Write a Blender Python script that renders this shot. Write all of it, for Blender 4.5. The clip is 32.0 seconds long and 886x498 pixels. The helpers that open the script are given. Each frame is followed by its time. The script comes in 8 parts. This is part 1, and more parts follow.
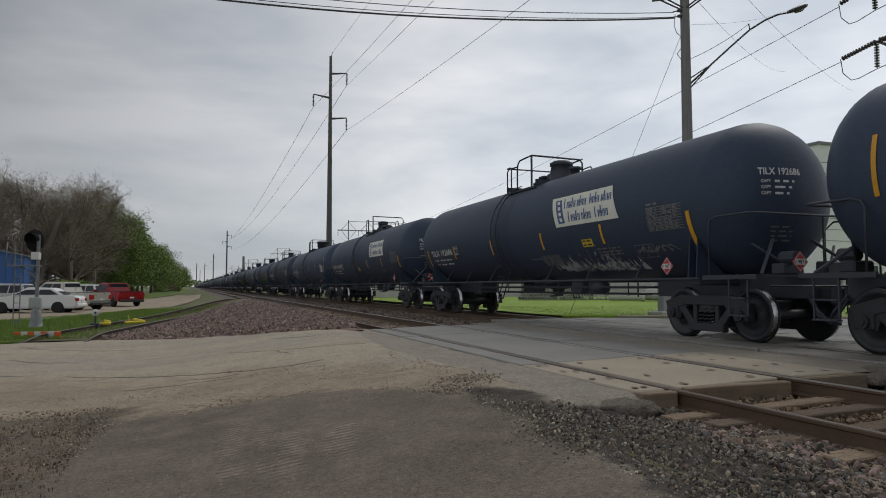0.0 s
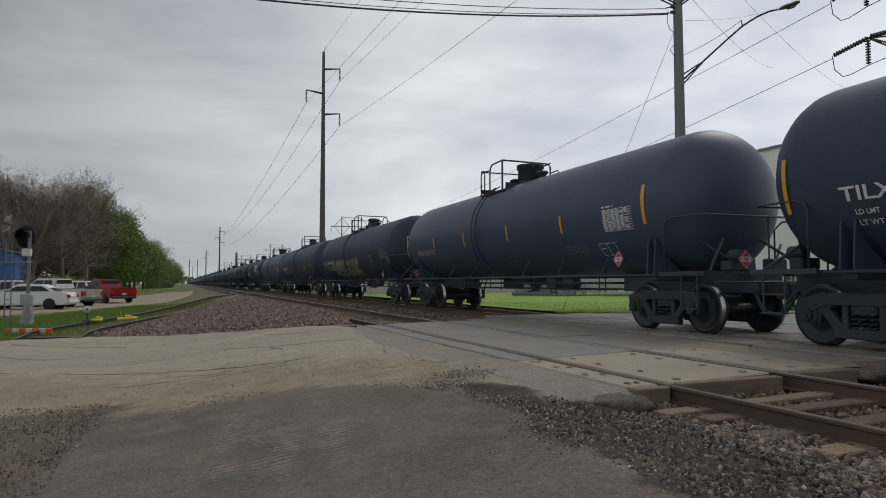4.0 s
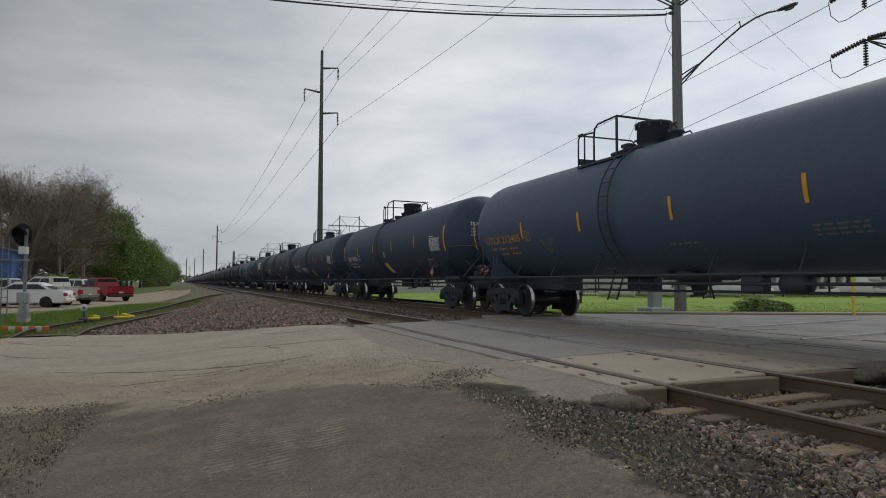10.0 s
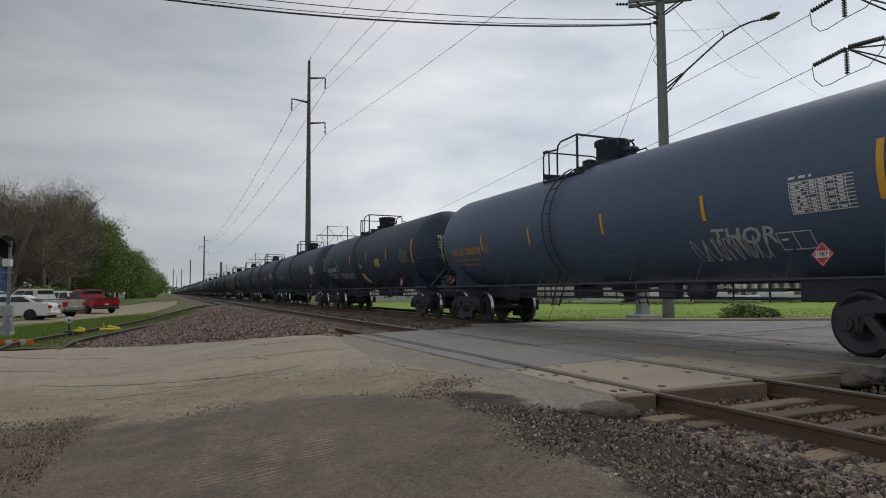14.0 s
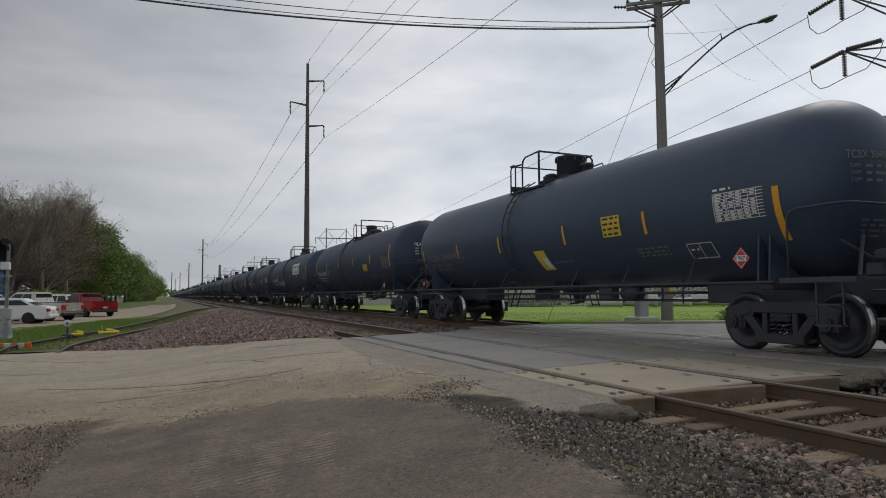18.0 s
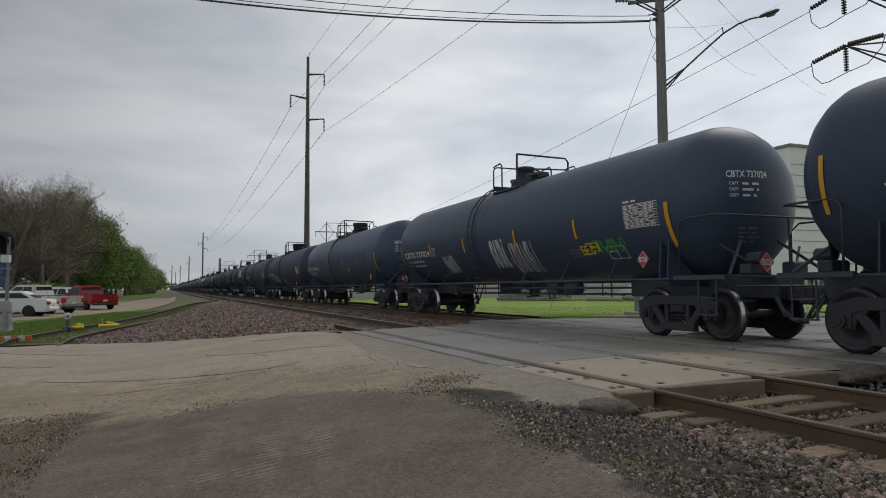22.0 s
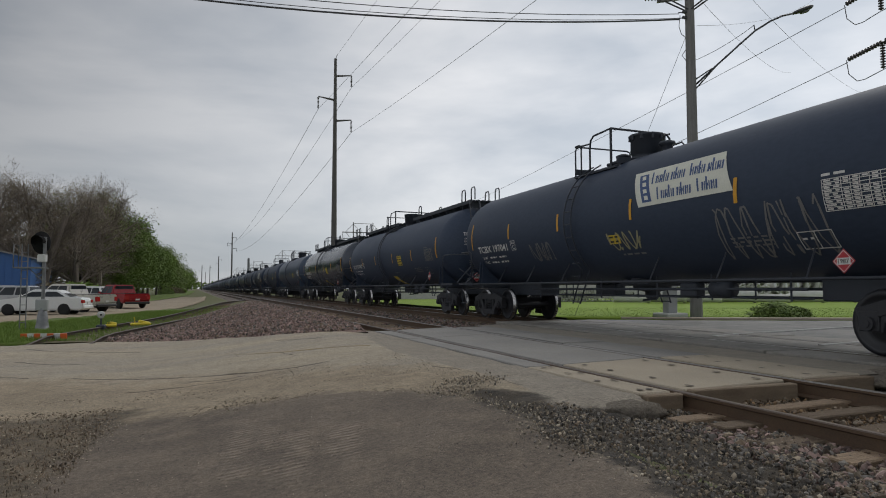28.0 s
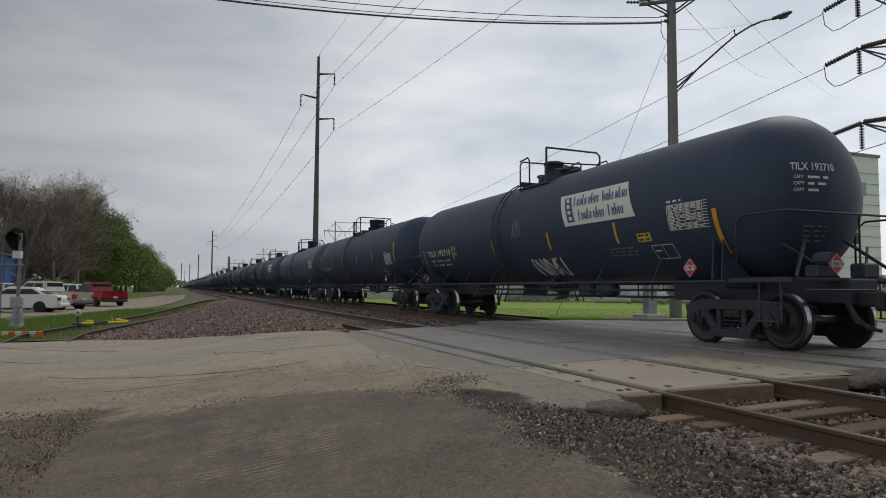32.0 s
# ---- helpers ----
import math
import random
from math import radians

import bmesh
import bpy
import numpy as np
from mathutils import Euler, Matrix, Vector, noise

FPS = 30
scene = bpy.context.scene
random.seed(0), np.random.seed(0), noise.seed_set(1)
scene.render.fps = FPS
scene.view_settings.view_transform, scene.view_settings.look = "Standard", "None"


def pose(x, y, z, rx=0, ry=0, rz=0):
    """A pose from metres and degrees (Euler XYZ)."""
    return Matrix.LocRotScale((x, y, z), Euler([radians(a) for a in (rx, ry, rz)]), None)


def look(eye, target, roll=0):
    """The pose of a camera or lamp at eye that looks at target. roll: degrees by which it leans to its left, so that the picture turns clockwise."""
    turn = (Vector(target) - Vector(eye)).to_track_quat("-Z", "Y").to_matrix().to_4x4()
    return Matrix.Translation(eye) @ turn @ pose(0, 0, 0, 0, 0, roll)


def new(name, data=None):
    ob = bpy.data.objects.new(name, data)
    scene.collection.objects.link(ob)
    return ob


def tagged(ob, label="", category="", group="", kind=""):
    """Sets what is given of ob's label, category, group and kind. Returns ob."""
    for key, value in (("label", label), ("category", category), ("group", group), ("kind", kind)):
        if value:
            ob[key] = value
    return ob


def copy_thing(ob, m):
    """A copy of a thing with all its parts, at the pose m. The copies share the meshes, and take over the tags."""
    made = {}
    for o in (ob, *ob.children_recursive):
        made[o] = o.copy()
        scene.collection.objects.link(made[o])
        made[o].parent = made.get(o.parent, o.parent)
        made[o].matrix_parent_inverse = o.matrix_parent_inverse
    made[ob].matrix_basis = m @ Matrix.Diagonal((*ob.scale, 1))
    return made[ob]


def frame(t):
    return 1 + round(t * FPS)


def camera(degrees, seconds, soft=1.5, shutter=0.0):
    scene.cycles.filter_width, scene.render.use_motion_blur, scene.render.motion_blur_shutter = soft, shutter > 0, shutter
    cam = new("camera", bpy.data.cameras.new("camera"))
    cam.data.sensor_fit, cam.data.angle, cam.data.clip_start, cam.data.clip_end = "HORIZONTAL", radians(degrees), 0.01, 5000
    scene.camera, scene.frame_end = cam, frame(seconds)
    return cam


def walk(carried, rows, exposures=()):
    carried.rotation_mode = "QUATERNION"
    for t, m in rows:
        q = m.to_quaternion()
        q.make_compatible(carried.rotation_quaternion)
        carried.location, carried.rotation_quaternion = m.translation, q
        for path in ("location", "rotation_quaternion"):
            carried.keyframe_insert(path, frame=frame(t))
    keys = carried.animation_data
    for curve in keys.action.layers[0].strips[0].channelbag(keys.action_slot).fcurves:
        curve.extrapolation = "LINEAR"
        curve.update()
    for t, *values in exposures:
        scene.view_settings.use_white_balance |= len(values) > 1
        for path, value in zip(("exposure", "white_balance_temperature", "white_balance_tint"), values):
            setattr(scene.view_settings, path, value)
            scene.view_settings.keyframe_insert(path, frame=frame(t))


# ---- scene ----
# ---- camera and its walk ----
cam = camera(67.0, 32.0, soft=1.0)
EYE = (0.0, 0.0, 0.99)
PATH = [
    (0, -20.65, 3.24, 0.00), (0.5, -20.83, 2.96, 0.03), (1, -20.82, 2.60, 0.20), (1.5, -20.86, 2.19, 0.31),
    (2, -20.94, 2.18, 0.30), (2.5, -20.96, 2.51, 0.41), (3, -21.06, 2.71, 0.46), (3.5, -21.28, 2.83, 0.15),
    (5.5, -21.03, 3.07, 0.04), (6, -20.84, 3.03, 0.34), (6.5, -20.79, 2.45, 0.45), (7, -20.57, 2.49, 0.24),
    (7.5, -20.54, 2.65, 0.29), (8, -20.62, 2.74, 0.38), (8.5, -20.76, 2.74, 0.43), (9, -20.99, 2.68, 0.07),
    (9.5, -21.37, 2.61, -0.20), (10, -21.42, 2.87, -0.15), (10.5, -21.51, 3.10, -0.18), (11, -21.72, 3.25, -0.08),
    (11.5, -22.04, 3.23, 0.25), (12, -22.05, 3.46, 0.23), (12.5, -22.28, 3.54, -0.01), (13, -22.40, 3.64, 0.02),
    (13.5, -22.44, 3.70, 0.04), (14, -22.38, 3.63, 0.35), (14.5, -22.40, 3.64, 0.67), (15, -22.23, 3.85, 0.52),
    (15.5, -21.99, 3.84, 0.29), (17.5, -22.15, 3.88, 0.40), (18, -22.48, 3.86, 0.43), (18.5, -22.56, 3.78, 0.26),
    (19, -22.47, 3.66, 0.37), (19.5, -22.25, 3.57, 0.19), (20, -22.13, 3.49, 0.31), (20.5, -22.28, 3.17, 0.31),
    (21, -22.34, 3.23, 0.31), (21.5, -22.40, 3.38, 0.34), (22, -22.48, 3.35, 0.27), (22.5, -22.37, 3.42, 0.36),
    (23, -22.44, 3.61, 0.49), (23.5, -22.51, 4.08, 0.79), (24, -22.06, 4.05, 0.84), (24.5, -21.75, 3.96, 1.21),
    (25, -20.96, 4.02, 1.62), (25.5, -19.97, 4.12, 1.95), (27.5, -19.70, 3.42, 0.11), (28, -20.25, 3.40, 0.02),
    (28.5, -20.75, 3.64, -0.27), (29, -20.90, 3.80, -0.22), (29.5, -21.07, 3.61, -0.22), (30, -21.24, 3.31, -0.23),
    (30.5, -21.56, 3.28, -0.24), (31, -21.76, 3.27, -0.16), (31.5, -21.93, 3.30, -0.49), (32, -21.80, 3.38, -0.33),
]

walk(cam, [(t, pose(*EYE, 90 + p, r, yw)) for t, yw, p, r in PATH])

# ---- world and sun: a bright overcast day ----
SUN_AZ, SUN_EL = radians(62), radians(48)   # clockwise from +Y, and height
world = bpy.data.worlds.new("overcast_sky")
scene.world = world
world.use_nodes = True
wn, wl = world.node_tree.nodes, world.node_tree.links
wn.clear()
w_out = wn.new("ShaderNodeOutputWorld")
w_bg = wn.new("ShaderNodeBackground")
w_bg.inputs["Strength"].default_value = 0.1
w_tc = wn.new("ShaderNodeTexCoord")
w_sky = wn.new("ShaderNodeTexSky")
w_sky.sky_type = "NISHITA"
w_sky.sun_disc = False
w_sky.sun_elevation, w_sky.sun_rotation = SUN_EL, SUN_AZ
w_map = wn.new("ShaderNodeMapping")
w_map.inputs["Scale"].default_value = (1.0, 1.0, 3.2)
wl.new(w_tc.outputs["Generated"], w_map.inputs["Vector"])
w_noise = wn.new("ShaderNodeTexNoise")
w_noise.inputs["Scale"].default_value = 2.1
w_noise.inputs["Detail"].default_value = 6
w_noise.inputs["Roughness"].default_value = 0.52
w_noise.inputs["Distortion"].default_value = 0.25
wl.new(w_map.outputs["Vector"], w_noise.inputs["Vector"])
w_ramp = wn.new("ShaderNodeValToRGB")
w_ramp.color_ramp.elements[0].position = 0.36
w_ramp.color_ramp.elements[0].color = (3.75, 4.05, 4.45, 1)
w_ramp.color_ramp.elements[1].position = 0.62
w_ramp.color_ramp.elements[1].color = (6.22, 6.27, 6.4, 1)
wl.new(w_noise.outputs["Fac"], w_ramp.inputs["Fac"])
# the cloud is thinner, and so brighter, on the sun's side
w_dot = wn.new("ShaderNodeVectorMath")
w_dot.operation = "DOT_PRODUCT"
w_dot.inputs[1].default_value = (0.85, 0.35, -0.22)
wl.new(w_tc.outputs["Generated"], w_dot.inputs[0])
w_rng = wn.new("ShaderNodeMapRange")
w_rng.inputs["From Min"].default_value, w_rng.inputs["From Max"].default_value = 0.0, 0.78
w_rng.inputs["To Min"].default_value, w_rng.inputs["To Max"].default_value = 0.53, 1.66
wl.new(w_dot.outputs["Value"], w_rng.inputs["Value"])
w_back = wn.new("ShaderNodeMapRange")
w_back.inputs["From Min"].default_value, w_back.inputs["From Max"].default_value = -0.85, 0.0
w_back.inputs["To Min"].default_value, w_back.inputs["To Max"].default_value = 0.62, 0.0
wl.new(w_dot.outputs["Value"], w_back.inputs["Value"])
w_sum = wn.new("ShaderNodeMath")
wl.new(w_rng.outputs["Result"], w_sum.inputs[0])
wl.new(w_back.outputs["Result"], w_sum.inputs[1])
w_mul = wn.new("ShaderNodeVectorMath")
w_mul.operation = "SCALE"
wl.new(w_ramp.outputs["Color"], w_mul.inputs[0])
wl.new(w_sum.outputs["Value"], w_mul.inputs["Scale"])
w_mix = wn.new("ShaderNodeMixRGB")
w_mix.inputs["Fac"].default_value = 0.9
wl.new(w_sky.outputs["Color"], w_mix.inputs["Color1"])
wl.new(w_mul.outputs["Vector"], w_mix.inputs["Color2"])
wl.new(w_mix.outputs["Color"], w_bg.inputs["Color"])
wl.new(w_bg.outputs["Background"], w_out.inputs["Surface"])
sun = new("sun", bpy.data.lights.new("sun", "SUN"))
sun.data.energy, sun.data.angle, sun.data.color = 0.85, radians(25), (1.0, 0.96, 0.9)
sun.matrix_world = look((40 * math.sin(SUN_AZ), 40 * math.cos(SUN_AZ), 45), (0, 0, 0))
scene.view_settings.exposure = 0.0


# ---- materials ----
def mat(name, base, other=None, rough=0.7, metal=0.0, scale=3.0, fine=60.0, mix=0.5, bump=0.15, per=0.0, spec=0.5, stretch=(1, 1, 1), bump_scale=None, voro=0.0):
    """Principled paint with large stains and fine grain: base and other mixed by noise; per: change from object to object."""
    m = bpy.data.materials.new(name)
    m.use_nodes = True
    n, k = m.node_tree.nodes, m.node_tree.links
    b = n["Principled BSDF"]
    b.inputs["Metallic"].default_value = metal
    b.inputs["Specular IOR Level"].default_value = spec
    other = other or tuple(c * 0.6 for c in base)
    tc = n.new("ShaderNodeTexCoord")
    mp = n.new("ShaderNodeMapping")
    mp.inputs["Scale"].default_value = stretch
    k.new(tc.outputs["Object"], mp.inputs["Vector"])
    big, small = n.new("ShaderNodeTexNoise"), n.new("ShaderNodeTexNoise")
    big.inputs["Scale"].default_value, big.inputs["Detail"].default_value, big.inputs["Roughness"].default_value = scale, 6, 0.62
    small.inputs["Scale"].default_value, small.inputs["Detail"].default_value = fine, 4
    k.new(mp.outputs["Vector"], big.inputs["Vector"])
    k.new(mp.outputs["Vector"], small.inputs["Vector"])
    add = n.new("ShaderNodeMath")
    add.operation = "ADD"
    k.new(big.outputs["Fac"], add.inputs[0])
    k.new(small.outputs["Fac"], add.inputs[1])
    rng = n.new("ShaderNodeMapRange")
    rng.inputs["From Min"].default_value, rng.inputs["From Max"].default_value = 0.72, 1.28
    rng.inputs["To Min"].default_value, rng.inputs["To Max"].default_value = 0.0, mix * 2
    k.new(add.outputs["Value"], rng.inputs["Value"])
    cm = n.new("ShaderNodeMixRGB")
    cm.inputs["Color1"].default_value, cm.inputs["Color2"].default_value = (*base, 1), (*other, 1)
    k.new(rng.outputs["Result"], cm.inputs["Fac"])
    last = cm.outputs["Color"]
    if per:
        inf, hs = n.new("ShaderNodeObjectInfo"), n.new("ShaderNodeHueSaturation")
        r2 = n.new("ShaderNodeMapRange")
        r2.inputs["To Min"].default_value, r2.inputs["To Max"].default_value = 1 - per, 1 + per
        k.new(inf.outputs["Random"], r2.inputs["Value"])
        k.new(r2.outputs["Result"], hs.inputs["Value"])
        k.new(last, hs.inputs["Color"])
        last = hs.outputs["Color"]
    k.new(last, b.inputs["Base Color"])
    rr = n.new("ShaderNodeMapRange")
    rr.inputs["To Min"].default_value, rr.inputs["To Max"].default_value = max(0.03, rough - 0.12), min(1, rough + 0.12)
    k.new(big.outputs["Fac"], rr.inputs["Value"])
    k.new(rr.outputs["Result"], b.inputs["Roughness"])
    if bump:
        bp = n.new("ShaderNodeBump")
        bp.inputs["Strength"].default_value = bump
        bp.inputs["Distance"].default_value = 0.02
        src = small.outputs["Fac"]
        if voro:
            vo = n.new("ShaderNodeTexVoronoi")
            vo.inputs["Scale"].default_value = voro
            k.new(mp.outputs["Vector"], vo.inputs["Vector"])
            src = vo.outputs["Distance"]
            vr = n.new("ShaderNodeMixRGB")
            vr.blend_type = "MULTIPLY"
            vr.inputs["Fac"].default_value = 0.55
            vd = n.new("ShaderNodeHueSaturation")
            vd.inputs["Saturation"].default_value = 0.25
            vd.inputs["Value"].default_value = 1.35
            k.new(vo.outputs["Color"], vd.inputs["Color"])
            k.new(last, vr.inputs["Color1"])
            k.new(vd.outputs["Color"], vr.inputs["Color2"])
            k.new(vr.outputs["Color"], b.inputs["Base Color"])
            bp.inputs["Distance"].default_value = 0.06
        k.new(src, bp.inputs["Height"])
        k.new(bp.outputs["Normal"], b.inputs["Normal"])
    return m


def soil(name, c1, c2, c3, rough=0.9, big=0.6, mid=7.0, fine=38.0, bump=0.6, speck=0.5, dist=0.02, spec=0.3):
    """Ground: stains, patches and grit at three sizes, with pale and dark specks."""
    m = bpy.data.materials.new(name)
    m.use_nodes = True
    n, k = m.node_tree.nodes, m.node_tree.links
    b = n["Principled BSDF"]
    b.inputs["Roughness"].default_value = rough
    b.inputs["Specular IOR Level"].default_value = spec
    tc = n.new("ShaderNodeTexCoord")
    def nz(scale, detail, rg=0.6):
        t = n.new("ShaderNodeTexNoise")
        t.inputs["Scale"].default_value, t.inputs["Detail"].default_value, t.inputs["Roughness"].default_value = scale, detail, rg
        k.new(tc.outputs["Object"], t.inputs["Vector"])
        return t.outputs["Fac"]
    def ramp(src, lo, hi):
        r = n.new("ShaderNodeMapRange")
        r.inputs["From Min"].default_value, r.inputs["From Max"].default_value = lo, hi
        k.new(src, r.inputs["Value"])
        return r.outputs["Result"]
    def mixc(f, a, c, mode="MIX"):
        x = n.new("ShaderNodeMixRGB")
        x.blend_type = mode
        if isinstance(f, float):
            x.inputs["Fac"].default_value = f
        else:
            k.new(f, x.inputs["Fac"])
        for s, v in (("Color1", a), ("Color2", c)):
            if isinstance(v, tuple):
                x.inputs[s].default_value = (*v, 1)
            else:
                k.new(v, x.inputs[s])
        return x.outputs["Color"]
    col = mixc(ramp(nz(big, 5), 0.35, 0.65), c1, c2)
    col = mixc(ramp(nz(mid, 6, 0.7), 0.42, 0.68), col, c3)
    g = n.new("ShaderNodeMapRange")
    g.inputs["From Min"].default_value, g.inputs["From Max"].default_value = 0.3, 0.7
    g.inputs["To Min"].default_value, g.inputs["To Max"].default_value = 1 - speck, 1 + speck
    f = nz(fine, 8, 0.75)
    k.new(f, g.inputs["Value"])
    hs = n.new("ShaderNodeHueSaturation")
    k.new(g.outputs["Result"], hs.inputs["Value"])
    k.new(col, hs.inputs["Color"])
    vo = n.new("ShaderNodeTexVoronoi")
    vo.inputs["Scale"].default_value = fine * 1.3
    k.new(tc.outputs["Object"], vo.inputs["Vector"])
    vr = n.new("ShaderNodeMapRange")
    vr.inputs["From Min"].default_value, vr.inputs["From Max"].default_value = 0.0, 0.16
    vr.inputs["To Min"].default_value, vr.inputs["To Max"].default_value = speck * 0.9, 0.0
    k.new(vo.outputs["Distance"], vr.inputs["Value"])
    last = mixc(vr.outputs["Result"], hs.outputs["Color"], tuple(min(1, c * 2.1) for c in c1))
    k.new(last, b.inputs["Base Color"])
    bp = n.new("ShaderNodeBump")
    bp.inputs["Strength"].default_value, bp.inputs["Distance"].default_value = bump, dist
    k.new(f, bp.inputs["Height"])
    k.new(bp.outputs["Normal"], b.inputs["Normal"])
    return m


def plain(name, base, rough=0.5, metal=0.0):
    return mat(name, base, tuple(c * 0.85 for c in base), rough, metal, 4.0, 90.0, 0.3, 0.03)


M_TANK = mat("black_tank_paint", (0.033, 0.047, 0.077), (0.044, 0.06, 0.094), 0.53, 0.0, 0.7, 14.0, 0.5, 0.03, 0.16, 0.24, stretch=(1, 0.5, 1))
M_TANK_GLOSS = mat("fresh_black_tank_paint", (0.026, 0.036, 0.056), (0.033, 0.044, 0.066), 0.24, 0.0, 0.5, 9.0, 0.4, 0.01)
M_TANK_BLUE = mat("blue_grey_tank_paint", (0.064, 0.094, 0.148), (0.078, 0.11, 0.166), 0.48, 0.0, 0.5, 9.0, 0.5, 0.03, 0.1, 0.3, stretch=(1, 0.5, 1))
M_TANK_NAVY = mat("dark_navy_tank_paint", (0.043, 0.063, 0.1), (0.053, 0.074, 0.114), 0.44, 0.0, 0.5, 9.0, 0.5, 0.03, 0.1, 0.3, stretch=(1, 0.5, 1))
M_STEEL = mat("grimy_cast_steel", (0.022, 0.024, 0.03), (0.034, 0.034, 0.038), 0.62, 0.0, 4.0, 40.0, 0.5, 0.2, 0.2)
M_WHEEL = mat("rolled_wheel_steel", (0.018, 0.02, 0.025), (0.03, 0.03, 0.034), 0.45, 0.0, 6.0, 50.0, 0.5, 0.1)
M_TREAD = mat("bright_wheel_tread", (0.4, 0.4, 0.4), (0.35, 0.34, 0.33), 0.25, 1.0, 6.0, 50.0, 0.5, 0.03)
M_FITTING = mat("black_painted_fittings", (0.031, 0.038, 0.052), (0.043, 0.05, 0.064), 0.6, 0.0, 5.0, 60.0, 0.5, 0.08, 0.2)
M_WHITE = mat("white_stencil_paint", (0.72, 0.72, 0.7), (0.5, 0.5, 0.48), 0.6, 0.0, 6.0, 40.0, 0.4, 0.0)
M_FADED = mat("faded_white_stencil", (0.2, 0.2, 0.2), (0.12, 0.12, 0.12), 0.7, 0.0, 6.0, 40.0, 0.4, 0.0)
M_AMBER = mat("amber_stencil_paint", (0.55, 0.27, 0.05), (0.4, 0.2, 0.05), 0.6, 0.0, 6.0, 40.0, 0.4, 0.0)
M_YELLOW = mat("yellow_reflective_tape", (0.72, 0.36, 0.015), (0.5, 0.25, 0.02), 0.45, 0.0, 5.0, 50.0, 0.4, 0.0)
M_YPANEL = mat("yellow_warning_sticker", (0.68, 0.5, 0.04), (0.5, 0.36, 0.05), 0.5, 0.0, 5.0, 50.0, 0.4, 0.0)
M_BANNER = mat("cream_banner_vinyl", (0.72, 0.72, 0.62), (0.58, 0.58, 0.5), 0.5, 0.0, 3.0, 40.0, 0.4, 0.0)
M_BLUEINK = mat("blue_banner_ink", (0.035, 0.075, 0.2), (0.06, 0.1, 0.22), 0.5, 0.0, 3.0, 40.0, 0.4, 0.0)
M_DARKINK = plain("black_ink", (0.02, 0.02, 0.02), 0.6)
M_RED = mat("placard_red", (0.5, 0.03, 0.04), (0.35, 0.03, 0.04), 0.5, 0.0, 5.0, 50.0, 0.4, 0.0)
M_GREEN_SPRAY = plain("green_spray_paint", (0.05, 0.3, 0.06), 0.6)
M_PINK_SPRAY = plain("dull_red_spray_paint", (0.3, 0.09, 0.09), 0.7)
M_CREAM_SPRAY = plain("cream_spray_paint", (0.35, 0.33, 0.2), 0.7)
M_BLUE_SPRAY = plain("blue_grey_spray_paint", (0.12, 0.15, 0.3), 0.7)
M_SPRAY = plain("pale_grey_spray_paint", (0.42, 0.44, 0.44), 0.7)
M_RAIL = mat("brown_rail_steel", (0.085, 0.055, 0.036), (0.125, 0.078, 0.046), 0.6, 0.2, 3.0, 60.0, 0.5, 0.1)
M_RAILTOP = mat("worn_rail_head", (0.3, 0.29, 0.28), (0.18, 0.16, 0.14), 0.34, 0.9, 3.0, 60.0, 0.5, 0.02)
M_DULLTOP = mat("dull_brown_rail_head", (0.13, 0.1, 0.08), (0.08, 0.06, 0.048), 0.45, 0.6, 3.0, 60.0, 0.5, 0.02)
M_TIE = mat("weathered_timber_tie", (0.27, 0.195, 0.125), (0.13, 0.092, 0.06), 0.85, 0.0, 5.0, 40.0, 0.6, 0.5, 0.35, stretch=(1, 6, 6))
M_PANEL = soil("pale_concrete_panel", (0.38, 0.33, 0.255), (0.31, 0.272, 0.212), (0.34, 0.288, 0.215), 0.8, 0.8, 5.0, 45.0, 0.3, 0.25)
M_PANEL2 = soil("worn_grey_concrete_panel", (0.26, 0.252, 0.236), (0.2, 0.196, 0.188), (0.235, 0.22, 0.198), 0.7, 0.7, 4.0, 45.0, 0.3, 0.3)
M_PANEL3 = soil("damp_dark_concrete_panel", (0.25, 0.235, 0.208), (0.15, 0.142, 0.13), (0.27, 0.25, 0.22), 0.66, 0.5, 3.0, 40.0, 0.2, 0.3, spec=0.25)
M_ROAD2 = soil("grey_asphalt_between_tracks", (0.27, 0.24, 0.195), (0.2, 0.18, 0.15), (0.29, 0.255, 0.205), 0.8, 0.8, 4.0, 45.0, 0.4, 0.35)
M_ROAD3 = soil("damp_far_asphalt", (0.16, 0.153, 0.14), (0.06, 0.06, 0.06), (0.2, 0.19, 0.172), 0.6, 0.6, 1.5, 30.0, 0.2, 0.4, spec=0.3)
M_BALLAST = mat("grey_brown_ballast", (0.2, 0.165, 0.14), (0.12, 0.1, 0.09), 0.9, 0.0, 1.0, 30.0, 0.5, 0.9, voro=18.0)
M_BALLAST_RED = mat("reddish_quartzite_ballast", (0.3, 0.2, 0.165), (0.2, 0.135, 0.11), 0.9, 0.0, 0.7, 30.0, 0.5, 0.9, voro=20.0)
M_GRAVEL_LOT = soil("tan_gravel_lot", (0.36, 0.295, 0.215), (0.28, 0.23, 0.17), (0.3, 0.26, 0.2), 0.95, 0.2, 1.5, 12.0, 0.3, 0.3)
M_GRASS = soil("spring_grass", (0.1, 0.175, 0.025), (0.07, 0.125, 0.02), (0.16, 0.17, 0.06), 0.9, 0.3, 2.0, 14.0, 0.6, 0.45)
M_GRASS_FIELD = soil("bright_mown_grass", (0.2, 0.31, 0.03), (0.16, 0.26, 0.026), (0.24, 0.32, 0.05), 0.9, 0.2, 1.2, 9.0, 0.5, 0.35)
